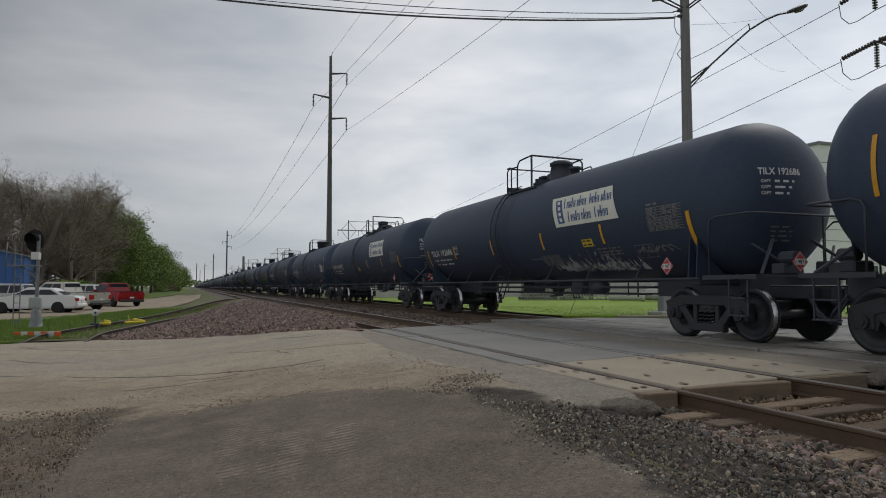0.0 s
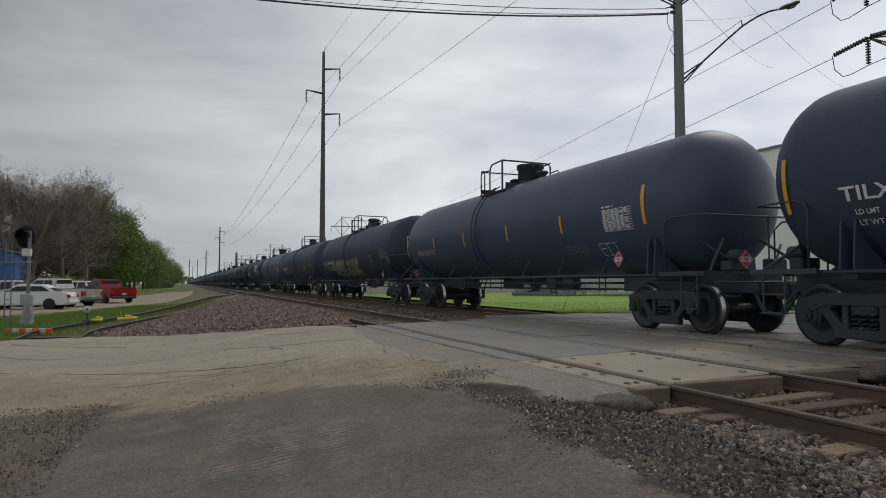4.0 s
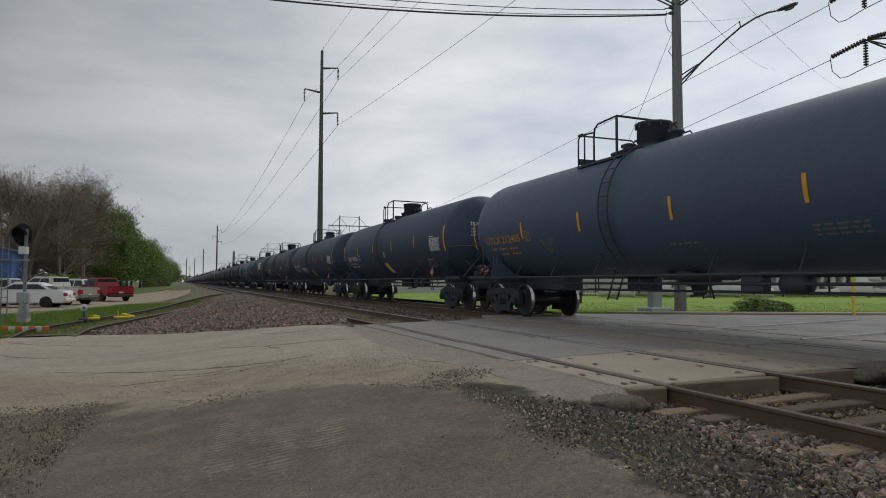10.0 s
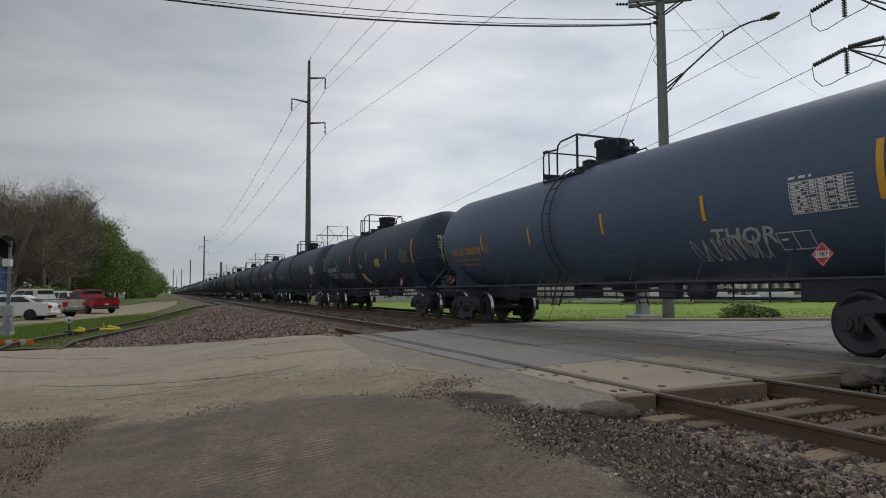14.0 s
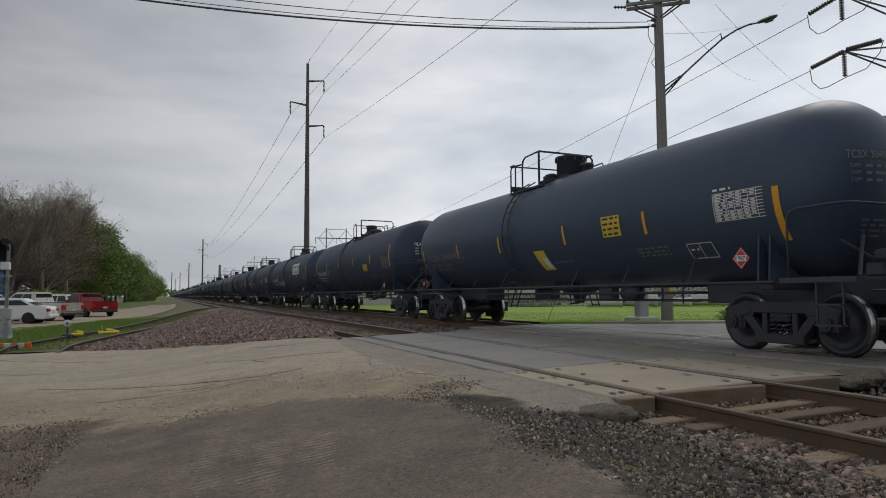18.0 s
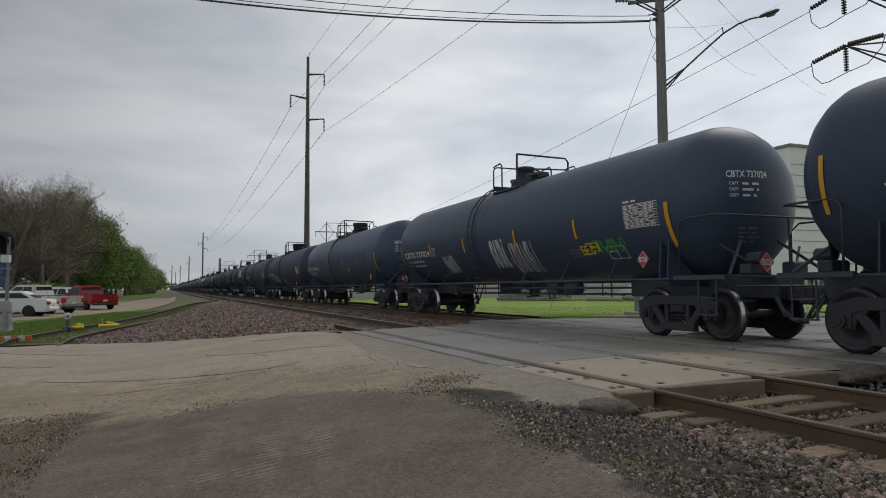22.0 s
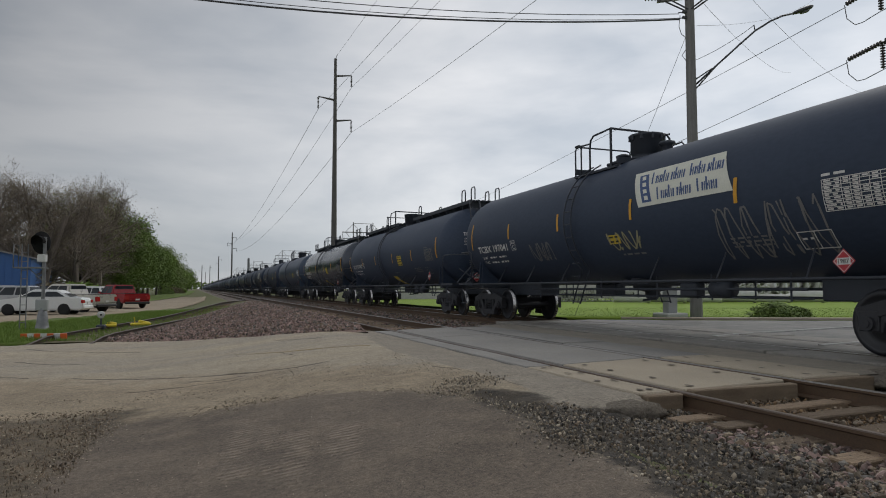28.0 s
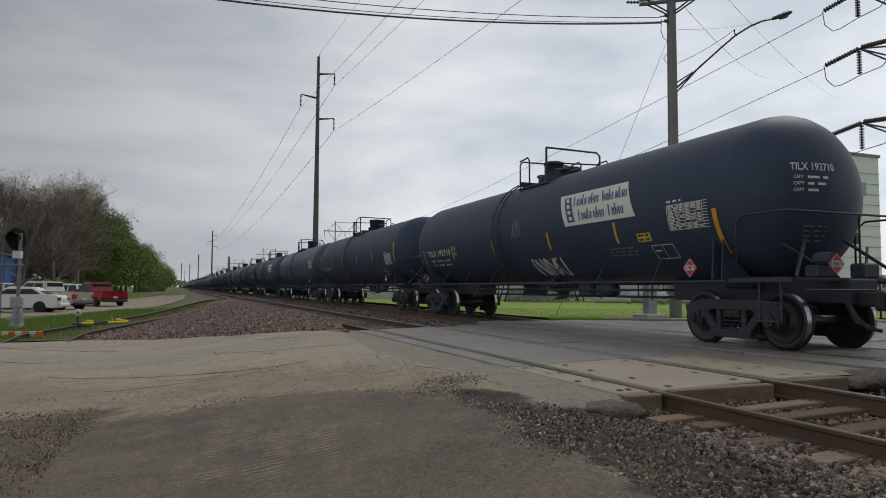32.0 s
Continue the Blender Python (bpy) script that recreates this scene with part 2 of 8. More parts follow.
M_GROUND = mat("rough_grass_and_soil", (0.1, 0.13, 0.035), (0.13, 0.115, 0.06), 0.95, 0.0, 0.2, 12.0, 0.5, 0.4)
M_BLADE = mat("grass_blades", (0.13, 0.22, 0.03), (0.19, 0.26, 0.05), 0.8, 0.0, 3.0, 10.0, 0.5, 0.0)
M_LINE_WHITE = mat("worn_white_road_paint", (0.42, 0.42, 0.4), (0.22, 0.22, 0.21), 0.6, 0.0, 4.0, 30.0, 0.6, 0.05)
M_LINE_YELLOW = mat("worn_yellow_road_paint", (0.32, 0.22, 0.07), (0.26, 0.22, 0.15), 0.8, 0.0, 3.0, 20.0, 0.7, 0.05)
M_CRACK = mat("crack_filler", (0.085, 0.073, 0.058), (0.15, 0.128, 0.1), 0.9, 0.0, 4.0, 30.0, 0.5, 0.1)


# ---- mesh helpers ----
def part(name, bm, material, parent=None, label="", smooth=False):
    """Link a bmesh as one mesh object under a thing or part."""
    me = bpy.data.meshes.new(name)
    bm.normal_update()
    bm.to_mesh(me)
    bm.free()
    for mm in (material if isinstance(material, (list, tuple)) else [material]):
        me.materials.append(mm)
    if smooth:
        for p in me.polygons:
            p.use_smooth = True
    ob = new(name, me)
    if parent is not None:
        ob.parent = parent
    if label:
        ob["label"] = label
    return ob


def share(name, me, parent, m=None):
    """One more object on a mesh that is already there."""
    ob = new(name, me)
    ob.parent = parent
    if m is not None:
        ob.matrix_basis = m
    return ob


def empty(name, m=None, **tags):
    ob = new(name)
    ob.empty_display_size = 0.3
    if m is not None:
        ob.matrix_basis = m
    return tagged(ob, **tags)


def box(bm, x0, x1, y0, y1, z0, z1, m=None, mi=0, bevel=0.0):
    r = bmesh.ops.create_cube(bm, size=1.0)
    t = Matrix.Translation(((x0 + x1) / 2, (y0 + y1) / 2, (z0 + z1) / 2)) @ Matrix.Diagonal((x1 - x0, y1 - y0, z1 - z0, 1))
    bmesh.ops.transform(bm, matrix=(m @ t) if m else t, verts=r["verts"])
    fs = {f for v in r["verts"] for f in v.link_faces}
    for f in fs:
        f.material_index = mi
    if bevel:
        es = list({e for f in fs for e in f.edges})
        bmesh.ops.bevel(bm, geom=es, offset=bevel, segments=1, affect="EDGES")


def rod(bm, a, b, r, seg=8, mi=0, r2=None):
    """A round bar from a to b."""
    a, b = Vector(a), Vector(b)
    d = b - a
    if d.length < 1e-6:
        return
    q = d.to_track_quat("Z", "Y").to_matrix().to_4x4()
    res = bmesh.ops.create_cone(bm, cap_ends=True, segments=seg, radius1=r, radius2=r if r2 is None else r2, depth=d.length)
    bmesh.ops.transform(bm, matrix=Matrix.Translation((a + b) / 2) @ q, verts=res["verts"])
    if mi:
        for f in {f for v in res["verts"] for f in v.link_faces}:
            f.material_index = mi


def pipe(bm, pts, r, seg=6, mi=0):
    """One continuous round tube along a line of points."""
    pts = [Vector(q) for q in pts]
    pts = [q for k, q in enumerate(pts) if k == 0 or (q - pts[k - 1]).length > 1e-5]
    rings, side = [], None
    for k, q in enumerate(pts):
        d = (pts[min(k + 1, len(pts) - 1)] - pts[max(k - 1, 0)]).normalized()
        side = d.orthogonal().normalized() if side is None else (side - d * side.dot(d)).normalized()
        up = d.cross(side)
        rings.append([bm.verts.new(q + (side * math.cos(2 * math.pi * a / seg) + up * math.sin(2 * math.pi * a / seg)) * r) for a in range(seg)])
    for a, b in zip(rings, rings[1:]):
        for k in range(seg):
            f = bm.faces.new((a[k], a[(k + 1) % seg], b[(k + 1) % seg], b[k]))
            f.smooth, f.material_index = True, mi
    for ring in (rings[0][::-1], rings[-1]):
        bm.faces.new(ring).material_index = mi


def lathe(bm, prof, seg=32, axis="Y", m=None, mi=0):
    """Turn (along, radius) pairs round an axis."""
    rings = []
    for s, r in prof:
        ring = []
        for i in range(seg):
            a = 2 * math.pi * i / seg
            c, d = r * math.cos(a), r * math.sin(a)
            p = Vector((c, s, d)) if axis == "Y" else Vector((s, c, d)) if axis == "X" else Vector((c, d, s))
            ring.append(bm.verts.new(m @ p if m else p))
        rings.append(ring)
    for a, b in zip(rings, rings[1:]):
        for i in range(seg):
            f = bm.faces.new((a[i], a[(i + 1) % seg], b[(i + 1) % seg], b[i]))
            f.smooth = True
            f.material_index = mi
    for ring in (rings[0], rings[-1]):
        f = bm.faces.new(ring)
        f.material_index = mi
    return rings


def smoothstep(a, b, x):
    t = min(1.0, max(0.0, (x - a) / (b - a)))
    return t * t * (3 - 2 * t)


def ground_z(x, y):
    """The road climbs from the low ground beside the lot to the level of the rails."""
    return -0.5 + 0.5 * smoothstep(-1.5, 3.7, x)


def sheet(name, xs, ys, material, lift=0.0, label="", wob=0.0, zf=ground_z, kind="structure"):
    """A ground sheet on a grid."""
    bm = bmesh.new()
    g = [[bm.verts.new((x, y, zf(x, y) + lift + (wob * noise.noise(Vector((x * 0.9, y * 0.9, 3.1))) if wob else 0))) for x in xs] for y in ys]
    for r0, r1 in zip(g, g[1:]):
        for i in range(len(xs) - 1):
            bm.faces.new((r0[i], r0[i + 1], r1[i + 1], r1[i])).smooth = True
    ob = part(name, bm, material)
    return tagged(ob, label=label, category="ground", kind=kind)


def band(name, left, right, material, lift=0.0, label="", across=10, step=0.5, ragged=0.0, wob=0.0, zf=ground_z, kind="structure", cat="ground"):
    """A sheet between two polylines with equally many points; ragged: unevenness of its outer edges."""
    def sample(line, n):
        p = [Vector(a) for a in line]
        ln = [0]
        for a, b in zip(p, p[1:]):
            ln.append(ln[-1] + (b - a).length)
        out = []
        for i in range(n + 1):
            s = ln[-1] * i / n
            j = max(0, min(len(p) - 2, next((q for q in range(len(p) - 1) if ln[q + 1] >= s), len(p) - 2)))
            out.append(p[j].lerp(p[j + 1], (s - ln[j]) / max(1e-6, ln[j + 1] - ln[j])))
        return out
    total = sum((Vector(b) - Vector(a)).length for a, b in zip(left, left[1:]))
    n = max(2, int(total / step))
    l2, r2 = sample(left, n), sample(right, n)
    bm = bmesh.new()
    rows = []
    for a, b in zip(l2, r2):
        row = []
        if ragged:
            d = (b - a).normalized()
            a = a + d * ragged * (noise.noise(Vector((a.x * 3.1, a.y * 3.1, 7))) + 0.5 * noise.noise(Vector((a.x * 11, a.y * 11, 7))))
            b = b + d * ragged * (noise.noise(Vector((b.x * 3.1, b.y * 3.1, 9))) + 0.5 * noise.noise(Vector((b.x * 11, b.y * 11, 9))))
        for i in range(across + 1):
            p = a.lerp(b, i / across)
            z = zf(p.x, p.y) + lift
            if wob:
                z += wob * noise.noise(Vector((p.x * 1.3, p.y * 1.3, 2)))
            row.append(bm.verts.new((p.x, p.y, z)))
        # skirts give the layer its thickness
        row.insert(0, bm.verts.new((row[0].co.x, row[0].co.y, row[0].co.z - 0.06)))
        row.append(bm.verts.new((row[-1].co.x, row[-1].co.y, row[-1].co.z - 0.06)))
        rows.append(row)
    for r0, r1 in zip(rows, rows[1:]):
        for i in range(len(r0) - 1):
            bm.faces.new((r0[i], r0[i + 1], r1[i + 1], r1[i])).smooth = True
    return tagged(part(name, bm, material), label=label, category=cat, kind=kind)


# ---- ground, road and tracks ----
NEAR_X, MAIN_X = 5.43, 10.25      # centre lines of the side track and of the main track
GAUGE = 0.755                     # half the distance between rail heads
sheet("ground", [-3000, -600, -120, -40, -12, -6, -3, -1.5, -1.1, -0.7, -0.3, 0.1, 0.5, 0.9, 1.3, 1.7, 2.1, 2.5, 2.8, 3.0, 12.6, 13.2, 60, 300, 3000],
      [-3000, -300, -60, -20, -5, 3, 8, 15, 22, 30, 45, 80, 200, 600, 4900], M_GROUND, -0.085,
      "rough grass and bare soil reaching the horizon", zf=lambda x, y: ground_z(x, y) - (0.45 if 2.9 < x < 13 else 0.0))


# the worn road, its dusty shoulder, the driveway and the cinders: one surface cut into its zones
DRIVE_EDGE = [(-3.0, -14), (-2.2, -4), (-1.6, 1), (-1.2, 3.8), (-1.04, 5.6), (-0.97, 6.1), (-0.93, 7.0), (-0.77, 7.95), (-0.5, 8.1), (-0.03, 8.0), (0.25, 8.0), (0.68, 8.05), (1.15, 7.85), (1.72, 7.5),
              (2.21, 6.95), (2.44, 6.4), (2.57, 5.9), (2.58, 5.25), (2.6, 4.7), (2.57, 4.1), (2.5, 3.4), (2.44, 3.0), (2.38, 2.4), (2.45, 0), (2.7, -4), (3.2, -14)]
VERGE_EDGE = [(-46, -14), (-46, 24), (-14, 15.0), (-6, 10.9), (-3, 9.5), (-1.8, 8.85), (-1.25, 8.85), (-0.95, 9.2), (-0.62, 9.0), (-0.6, 8.4), (-0.6, 6), (-0.9, 3.8), (-1.4, 1), (-2, -4), (-2.8, -14)]
DUST_EDGE = [(-46, 23), (-40, 24.5), (-12, 15.6), (-5, 13.9), (-3, 13.05), (-0.5, 11.8), (0.63, 10.95), (1.46, 10.2), (1.97, 9.8), (2.6, 9.1), (3.2, 8.5), (3.34, 7.6), (3.36, 6.8), (3.2, 5.9), (2.4, 5.0), (0, 5.0), (-46, 5)]
PATCH_EDGE = [(4.5, 17.5), (3.7, 15.6), (3.32, 13.0), (3.1, 10.9), (3.16, 9.5), (3.26, 8.4), (3.33, 7.75), (3.36, 7.0), (3.28, 6.3), (3.06, 5.75), (3.0, 5.4), (3.1, 5.15), (3.35, 5.2), (3.6, 5.3), (3.9, 5.15), (4.5, 5.1)]
CINDER_EDGE = [(2.42, -14), (2.4, 2.4), (2.55, 4.0), (2.6, 5.2), (2.55, 5.95), (2.7, 6.3), (2.95, 6.25), (3.15, 6.1), (3.05, 5.6), (3.1, 5.3), (3.5, 5.35), (4.6, 5.2), (4.6, -14)]
TREADS = [((0.46, 7.1), (0.28, 4.9), 0.085), ((0.66, 6.8), (0.5, 4.6), 0.06), ((0.88, 6.3), (0.6, 4.5), 0.095), ((1.3, 6.1), (1.02, 4.9), 0.11)]


def zone(pts, edge):
    """Signed distance in metres from the zone's outline, positive inside."""
    poly = np.array(edge, float)
    px, py = pts[:, 0], pts[:, 1]
    dist, inside = np.full(len(pts), 1e9), np.zeros(len(pts), bool)
    for (ax, ay), (bx, by) in zip(poly, np.roll(poly, -1, axis=0)):
        ex, ey = bx - ax, by - ay
        f = np.clip(((px - ax) * ex + (py - ay) * ey) / max(1e-9, ex * ex + ey * ey), 0, 1)
        dist = np.minimum(dist, np.hypot(px - ax - f * ex, py - ay - f * ey))
        if ay != by:
            inside ^= ((ay > py) != (by > py)) & (px < (bx - ax) * (py - ay) / (by - ay) + ax)
    return np.where(inside, dist, -dist)


def road_edge_y(x):
    """The road's far edge at x."""
    pts = [(-46, 36), (-12, 25.5), (-6, 21.6), (-4.5, 20.6), (-3.4, 20.9), (-2.4, 21.2), (-0.9, 20.7), (0.5, 19.0), (1.45, 17.5), (2.4, 16.6), (3.1, 16.2), (4.2, 16.4)]
    for (a, u), (b, v) in zip(pts, pts[1:]):
        if x <= b:
            return u + (v - u) * max(0.0, x - a) / (b - a)
    return 16.4


def apron_height(x, y, drive, cinder, patch_in):
    z = ground_z(x, y) - 0.055 * smoothstep(2.6, 3.9, x)
    low = -0.105 - 0.13 * smoothstep(3.0, 4.1, x) + 0.05 * noise.noise(Vector((x * 1.3, y * 1.3, 2)))
    z += (low - z) * smoothstep(-0.02, 0.3, cinder)
    z -= 0.1 * smoothstep(5.75, 5.15, y) * smoothstep(2.9, 3.3, x) * smoothstep(-0.1, 0.05, patch_in)
    z += 0.014 * noise.noise(Vector((x * 1.1, y * 1.1, 2))) + 0.006 * noise.noise(Vector((x * 4.3, y * 4.3, 5))) + 0.012 * smoothstep(0, 0.12, drive)
    z += 0.022 * smoothstep(0.1, 0.5, -drive) * smoothstep(0.0, 0.3, 9.2 - y) * max(0.0, noise.noise(Vector((x * 2.7, y * 2.7, 8)))) * smoothstep(5.0, 6.0, y)
    return z - 0.2 * smoothstep(0.05, 0.5, y - road_edge_y(x)) - 0.012


def apron_material():
    """Pale road, tan dust, leafy dirt, grey patch, brown driveway and dark cinders, which run into each other raggedly."""
    m = bpy.data.materials.new("worn_road_and_dust")
    m.use_nodes = True
    n, k = m.node_tree.nodes, m.node_tree.links
    b = n["Principled BSDF"]
    b.inputs["Specular IOR Level"].default_value = 0.3
    tc = n.new("ShaderNodeTexCoord")
    def nz(scale, detail, rg=0.6, vec=None):
        t = n.new("ShaderNodeTexNoise")
        t.inputs["Scale"].default_value, t.inputs["Detail"].default_value, t.inputs["Roughness"].default_value = scale, detail, rg
        k.new(vec or tc.outputs["Object"], t.inputs["Vector"])
        return t.outputs["Fac"]
    def ramp(src, lo, hi, a=0.0, z=1.0):
        r = n.new("ShaderNodeMapRange")
        for nm, v in (("From Min", lo), ("From Max", hi), ("To Min", a), ("To Max", z)):
            r.inputs[nm].default_value = v
        k.new(src, r.inputs["Value"])
        return r.outputs["Result"]
    def calc(op, a, c):
        x = n.new("ShaderNodeMath")
        x.operation = op
        for i, v in enumerate((a, c)):
            if isinstance(v, float):
                x.inputs[i].default_value = v
            else:
                k.new(v, x.inputs[i])
        return x.outputs["Value"]
    def mixc(f, a, c, mode="MIX"):
        x = n.new("ShaderNodeMixRGB")
        x.blend_type = mode
        if isinstance(f, float):
            x.inputs["Fac"].default_value = f
        else:
            k.new(f, x.inputs["Fac"])
        for sk, v in (("Color1", a), ("Color2", c)):
            if isinstance(v, tuple):
                x.inputs[sk].default_value = (*v, 1)
            else:
                k.new(v, x.inputs[sk])
        return x.outputs["Color"]
    rot = n.new("ShaderNodeMapping")
    rot.inputs["Rotation"].default_value = (0, 0, radians(28))
    rot.inputs["Scale"].default_value = (0.16, 1.3, 1.0)
    k.new(tc.outputs["Object"], rot.inputs["Vector"])
    streak, big, mid = nz(1.0, 5, 0.6, rot.outputs["Vector"]), nz(0.5, 5), nz(2.6, 6, 0.68)
    fine, grit, ragged = nz(26.0, 8, 0.72), nz(85.0, 4, 0.7), nz(1.9, 8, 0.7)
    off = ramp(ragged, 0.3, 0.7, -1.0, 1.0)
    def mask(name, width, shake):
        at = n.new("ShaderNodeAttribute")
        at.attribute_name = name
        return ramp(calc("ADD", at.outputs["Fac"], calc("MULTIPLY", off, shake)), -width, width)
    road = mixc(ramp(streak, 0.36, 0.66), (0.4, 0.34, 0.25), (0.305, 0.275, 0.228))
    road = mixc(ramp(mid, 0.45, 0.75, 0.0, 0.7), road, (0.27, 0.232, 0.18))
    tan = mixc(ramp(big, 0.38, 0.62), (0.35, 0.285, 0.2), (0.27, 0.222, 0.16))
    tan = mixc(ramp(mid, 0.42, 0.7), tan, (0.225, 0.185, 0.135))
    litter = mixc(ramp(mid, 0.38, 0.64), (0.175, 0.14, 0.098), (0.085, 0.07, 0.052))
    asphalt = mixc(ramp(mid, 0.36, 0.66), (0.295, 0.26, 0.21), (0.235, 0.21, 0.175))
    drive = mixc(ramp(big, 0.38, 0.62), (0.162, 0.131, 0.102), (0.122, 0.1, 0.08))
    drive = mixc(ramp(mid, 0.46, 0.72), drive, (0.2, 0.161, 0.123))
    cinder = mixc(ramp(mid, 0.38, 0.62), (0.095, 0.079, 0.06), (0.036, 0.032, 0.028))
    col = mixc(mask("in_dust", 0.45, 0.7), road, tan)
    col = mixc(mask("in_verge", 0.12, 0.22), col, litter)
    col = mixc(mask("in_patch", 0.03, 0.06), col, asphalt)
    col = mixc(mask("in_drive", 0.13, 0.2), col, drive)
    col = mixc(mask("in_cinder", 0.07, 0.16), col, cinder)
    tr = n.new("ShaderNodeAttribute")
    tr.attribute_name = "in_tread"
    wv = n.new("ShaderNodeTexWave")
    wv.bands_direction = "Y"
    wv.inputs["Scale"].default_value, wv.inputs["Distortion"].default_value, wv.inputs["Detail"].default_value, wv.inputs["Detail Scale"].default_value = 3.6, 1.2, 2.0, 3.0
    k.new(tc.outputs["Object"], wv.inputs["Vector"])
    print_on = calc("MULTIPLY", tr.outputs["Fac"], ramp(mid, 0.36, 0.58))
    col = mixc(calc("MULTIPLY", print_on, ramp(wv.outputs["Fac"], 0.2, 0.9, 0.12, 0.85)), col, (0.28, 0.23, 0.18))
    hs = n.new("ShaderNodeHueSaturation")
    k.new(calc("MULTIPLY", ramp(fine, 0.3, 0.7, 0.58, 1.42), ramp(grit, 0.3, 0.7, 0.6, 1.4)), hs.inputs["Value"])
    k.new(col, hs.inputs["Color"])
    vo = n.new("ShaderNodeTexVoronoi")
    vo.inputs["Scale"].default_value = 48.0
    k.new(tc.outputs["Object"], vo.inputs["Vector"])
    chips = calc("MULTIPLY", ramp(vo.outputs["Distance"], 0.05, 0.2, 0.75, 0.0), ramp(mid, 0.4, 0.6))
    col = mixc(chips, hs.outputs["Color"], (0.42, 0.36, 0.28))
    k.new(col, b.inputs["Base Color"])
    k.new(ramp(big, 0.3, 0.7, 0.78, 0.95), b.inputs["Roughness"])
    h = calc("ADD", calc("ADD", fine, calc("MULTIPLY", grit, 0.5)), calc("MULTIPLY", calc("MULTIPLY", print_on, wv.outputs["Fac"]), 1.8))
    bp = n.new("ShaderNodeBump")
    bp.inputs["Strength"].default_value, bp.inputs["Distance"].default_value = 0.75, 0.018
    k.new(h, bp.inputs["Height"])
    k.new(bp.outputs["Normal"], b.inputs["Normal"])
    return m


def build_apron():
    xs = [-46, -40, -34, -28, -23, -19, -16, -13.5, -11.5, -10, -8.8, -7.8, -7] + [-6.5 + 0.25 * i for i in range(16)] + [-2.5 + 0.06 * i for i in range(111)] + [4.16]
    ys = [-14, -10, -7, -5, -3, -1.5, -0.5, 0.3, 0.9, 1.4, 1.8] + [2.1 + 0.055 * i for i in range(150)] + [10.35 + 0.11 * i for i in range(103)] + [22.0, 23.5, 25.5, 28, 31, 34, 37]
    gx, gy = np.meshgrid(np.array(xs), np.array(ys))
    pts = np.stack([gx.ravel(), gy.ravel()], 1)
    drive, verge, dust, patched, cinder = (zone(pts, e) for e in (DRIVE_EDGE, VERGE_EDGE, DUST_EDGE, PATCH_EDGE, CINDER_EDGE))
    tread = np.zeros(len(pts))
    for (ax, ay), (bx, by), w in TREADS:
        f = np.clip(((pts[:, 0] - ax) * (bx - ax) + (pts[:, 1] - ay) * (by - ay)) / ((bx - ax) ** 2 + (by - ay) ** 2), 0, 1)
        d = np.hypot(pts[:, 0] - ax - f * (bx - ax), pts[:, 1] - ay - f * (by - ay))
        tread = np.maximum(tread, np.clip(1.6 - d / w, 0, 1) * np.clip(f * 6, 0.15, 1) * np.clip((1 - f) * 6, 0.15, 1))
    zs = [apron_height(p[0], p[1], d, c, q) for p, d, c, q in zip(pts, drive, cinder, patched)]
    nx, ny = len(xs), len(ys)
    groups = {"road": [], "shoulder": [], "verge": [], "driveway": [], "asphalt_patch": [], "track_shoulder": []}
    for j in range(ny - 1):
        for i in range(nx - 1):
            a = j * nx + i
            if pts[a, 1] > road_edge_y(pts[a, 0]) + 0.9 or pts[a, 1] < 2.2 and pts[a, 0] > 4.1:
                continue
            g = "track_shoulder" if cinder[a] > 0 else "driveway" if drive[a] > 0 else "asphalt_patch" if patched[a] > 0 else "verge" if verge[a] > 0 else "shoulder" if dust[a] > 0 else "road"
            groups[g].append((a, a + 1, a + 1 + nx, a + nx))
    skin = apron_material()
    labels = {"road": "pale worn concrete and asphalt road, dusty and cracked", "shoulder": "tan dust and fine gravel along the road's edge", "verge": "dark gravelly dirt and leaf litter beside the driveway",
              "driveway": "dusty brown asphalt driveway with tyre marks", "asphalt_patch": "grey asphalt patch beside the crossing panels", "track_shoulder": "dark cinders and stones beside the rails"}
    fields = {"in_drive": drive + 0.07, "in_verge": verge, "in_dust": dust, "in_patch": patched, "in_cinder": cinder + 0.1, "in_tread": tread}
    for g, faces in groups.items():
        used = sorted({v for f in faces for v in f})
        at = {v: i for i, v in enumerate(used)}
        me = bpy.data.meshes.new(g)
        me.from_pydata([(pts[v, 0], pts[v, 1], zs[v]) for v in used], [], [tuple(at[v] for v in f) for f in faces])
        for name, values in fields.items():
            me.attributes.new(name, "FLOAT", "POINT").data.foreach_set("value", [float(values[v]) for v in used])
        me.materials.append(skin)
        me.polygons.foreach_set("use_smooth", [True] * len(faces))
        tagged(new(g, me), label=labels[g], category="road" if g == "road" else "ground", kind="structure")


build_apron()


def bed_z(x, y):
    return -0.235


sheet("ballast_bed", [4.0 + i * 0.35 for i in range(13)], [-40 + i * 1.5 for i in range(31)], M_BALLAST, 0.0,
      "dirty brown track ballast under the side track", wob=0.03, zf=bed_z)
sheet("ballast_far", [2.9, 3.6, 4.3, 5.0, 5.6, 6.3, 7.0, 7.7, 8.4, 9.2, 10.2, 11.2, 12.2, 13.5], [15.9 + (i / 30) ** 2.4 * 4500 for i in range(31)], M_BALLAST, 0.0,
      "grey-brown ballast along both tracks", wob=0.03, zf=lambda x, y: -0.205 if 4 < x < 12 else -0.22)
def pile_z(x, y):
    g = ground_z(x, y)
    away = y - road_edge_y(x)
    return g - 0.06 + 0.1 * smoothstep(-0.1, 0.7, away) + 0.1 * smoothstep(0.5, 4, away) * smoothstep(siding_x(max(y, 21)) + 1.0, siding_x(max(y, 21)) + 2.6, x)


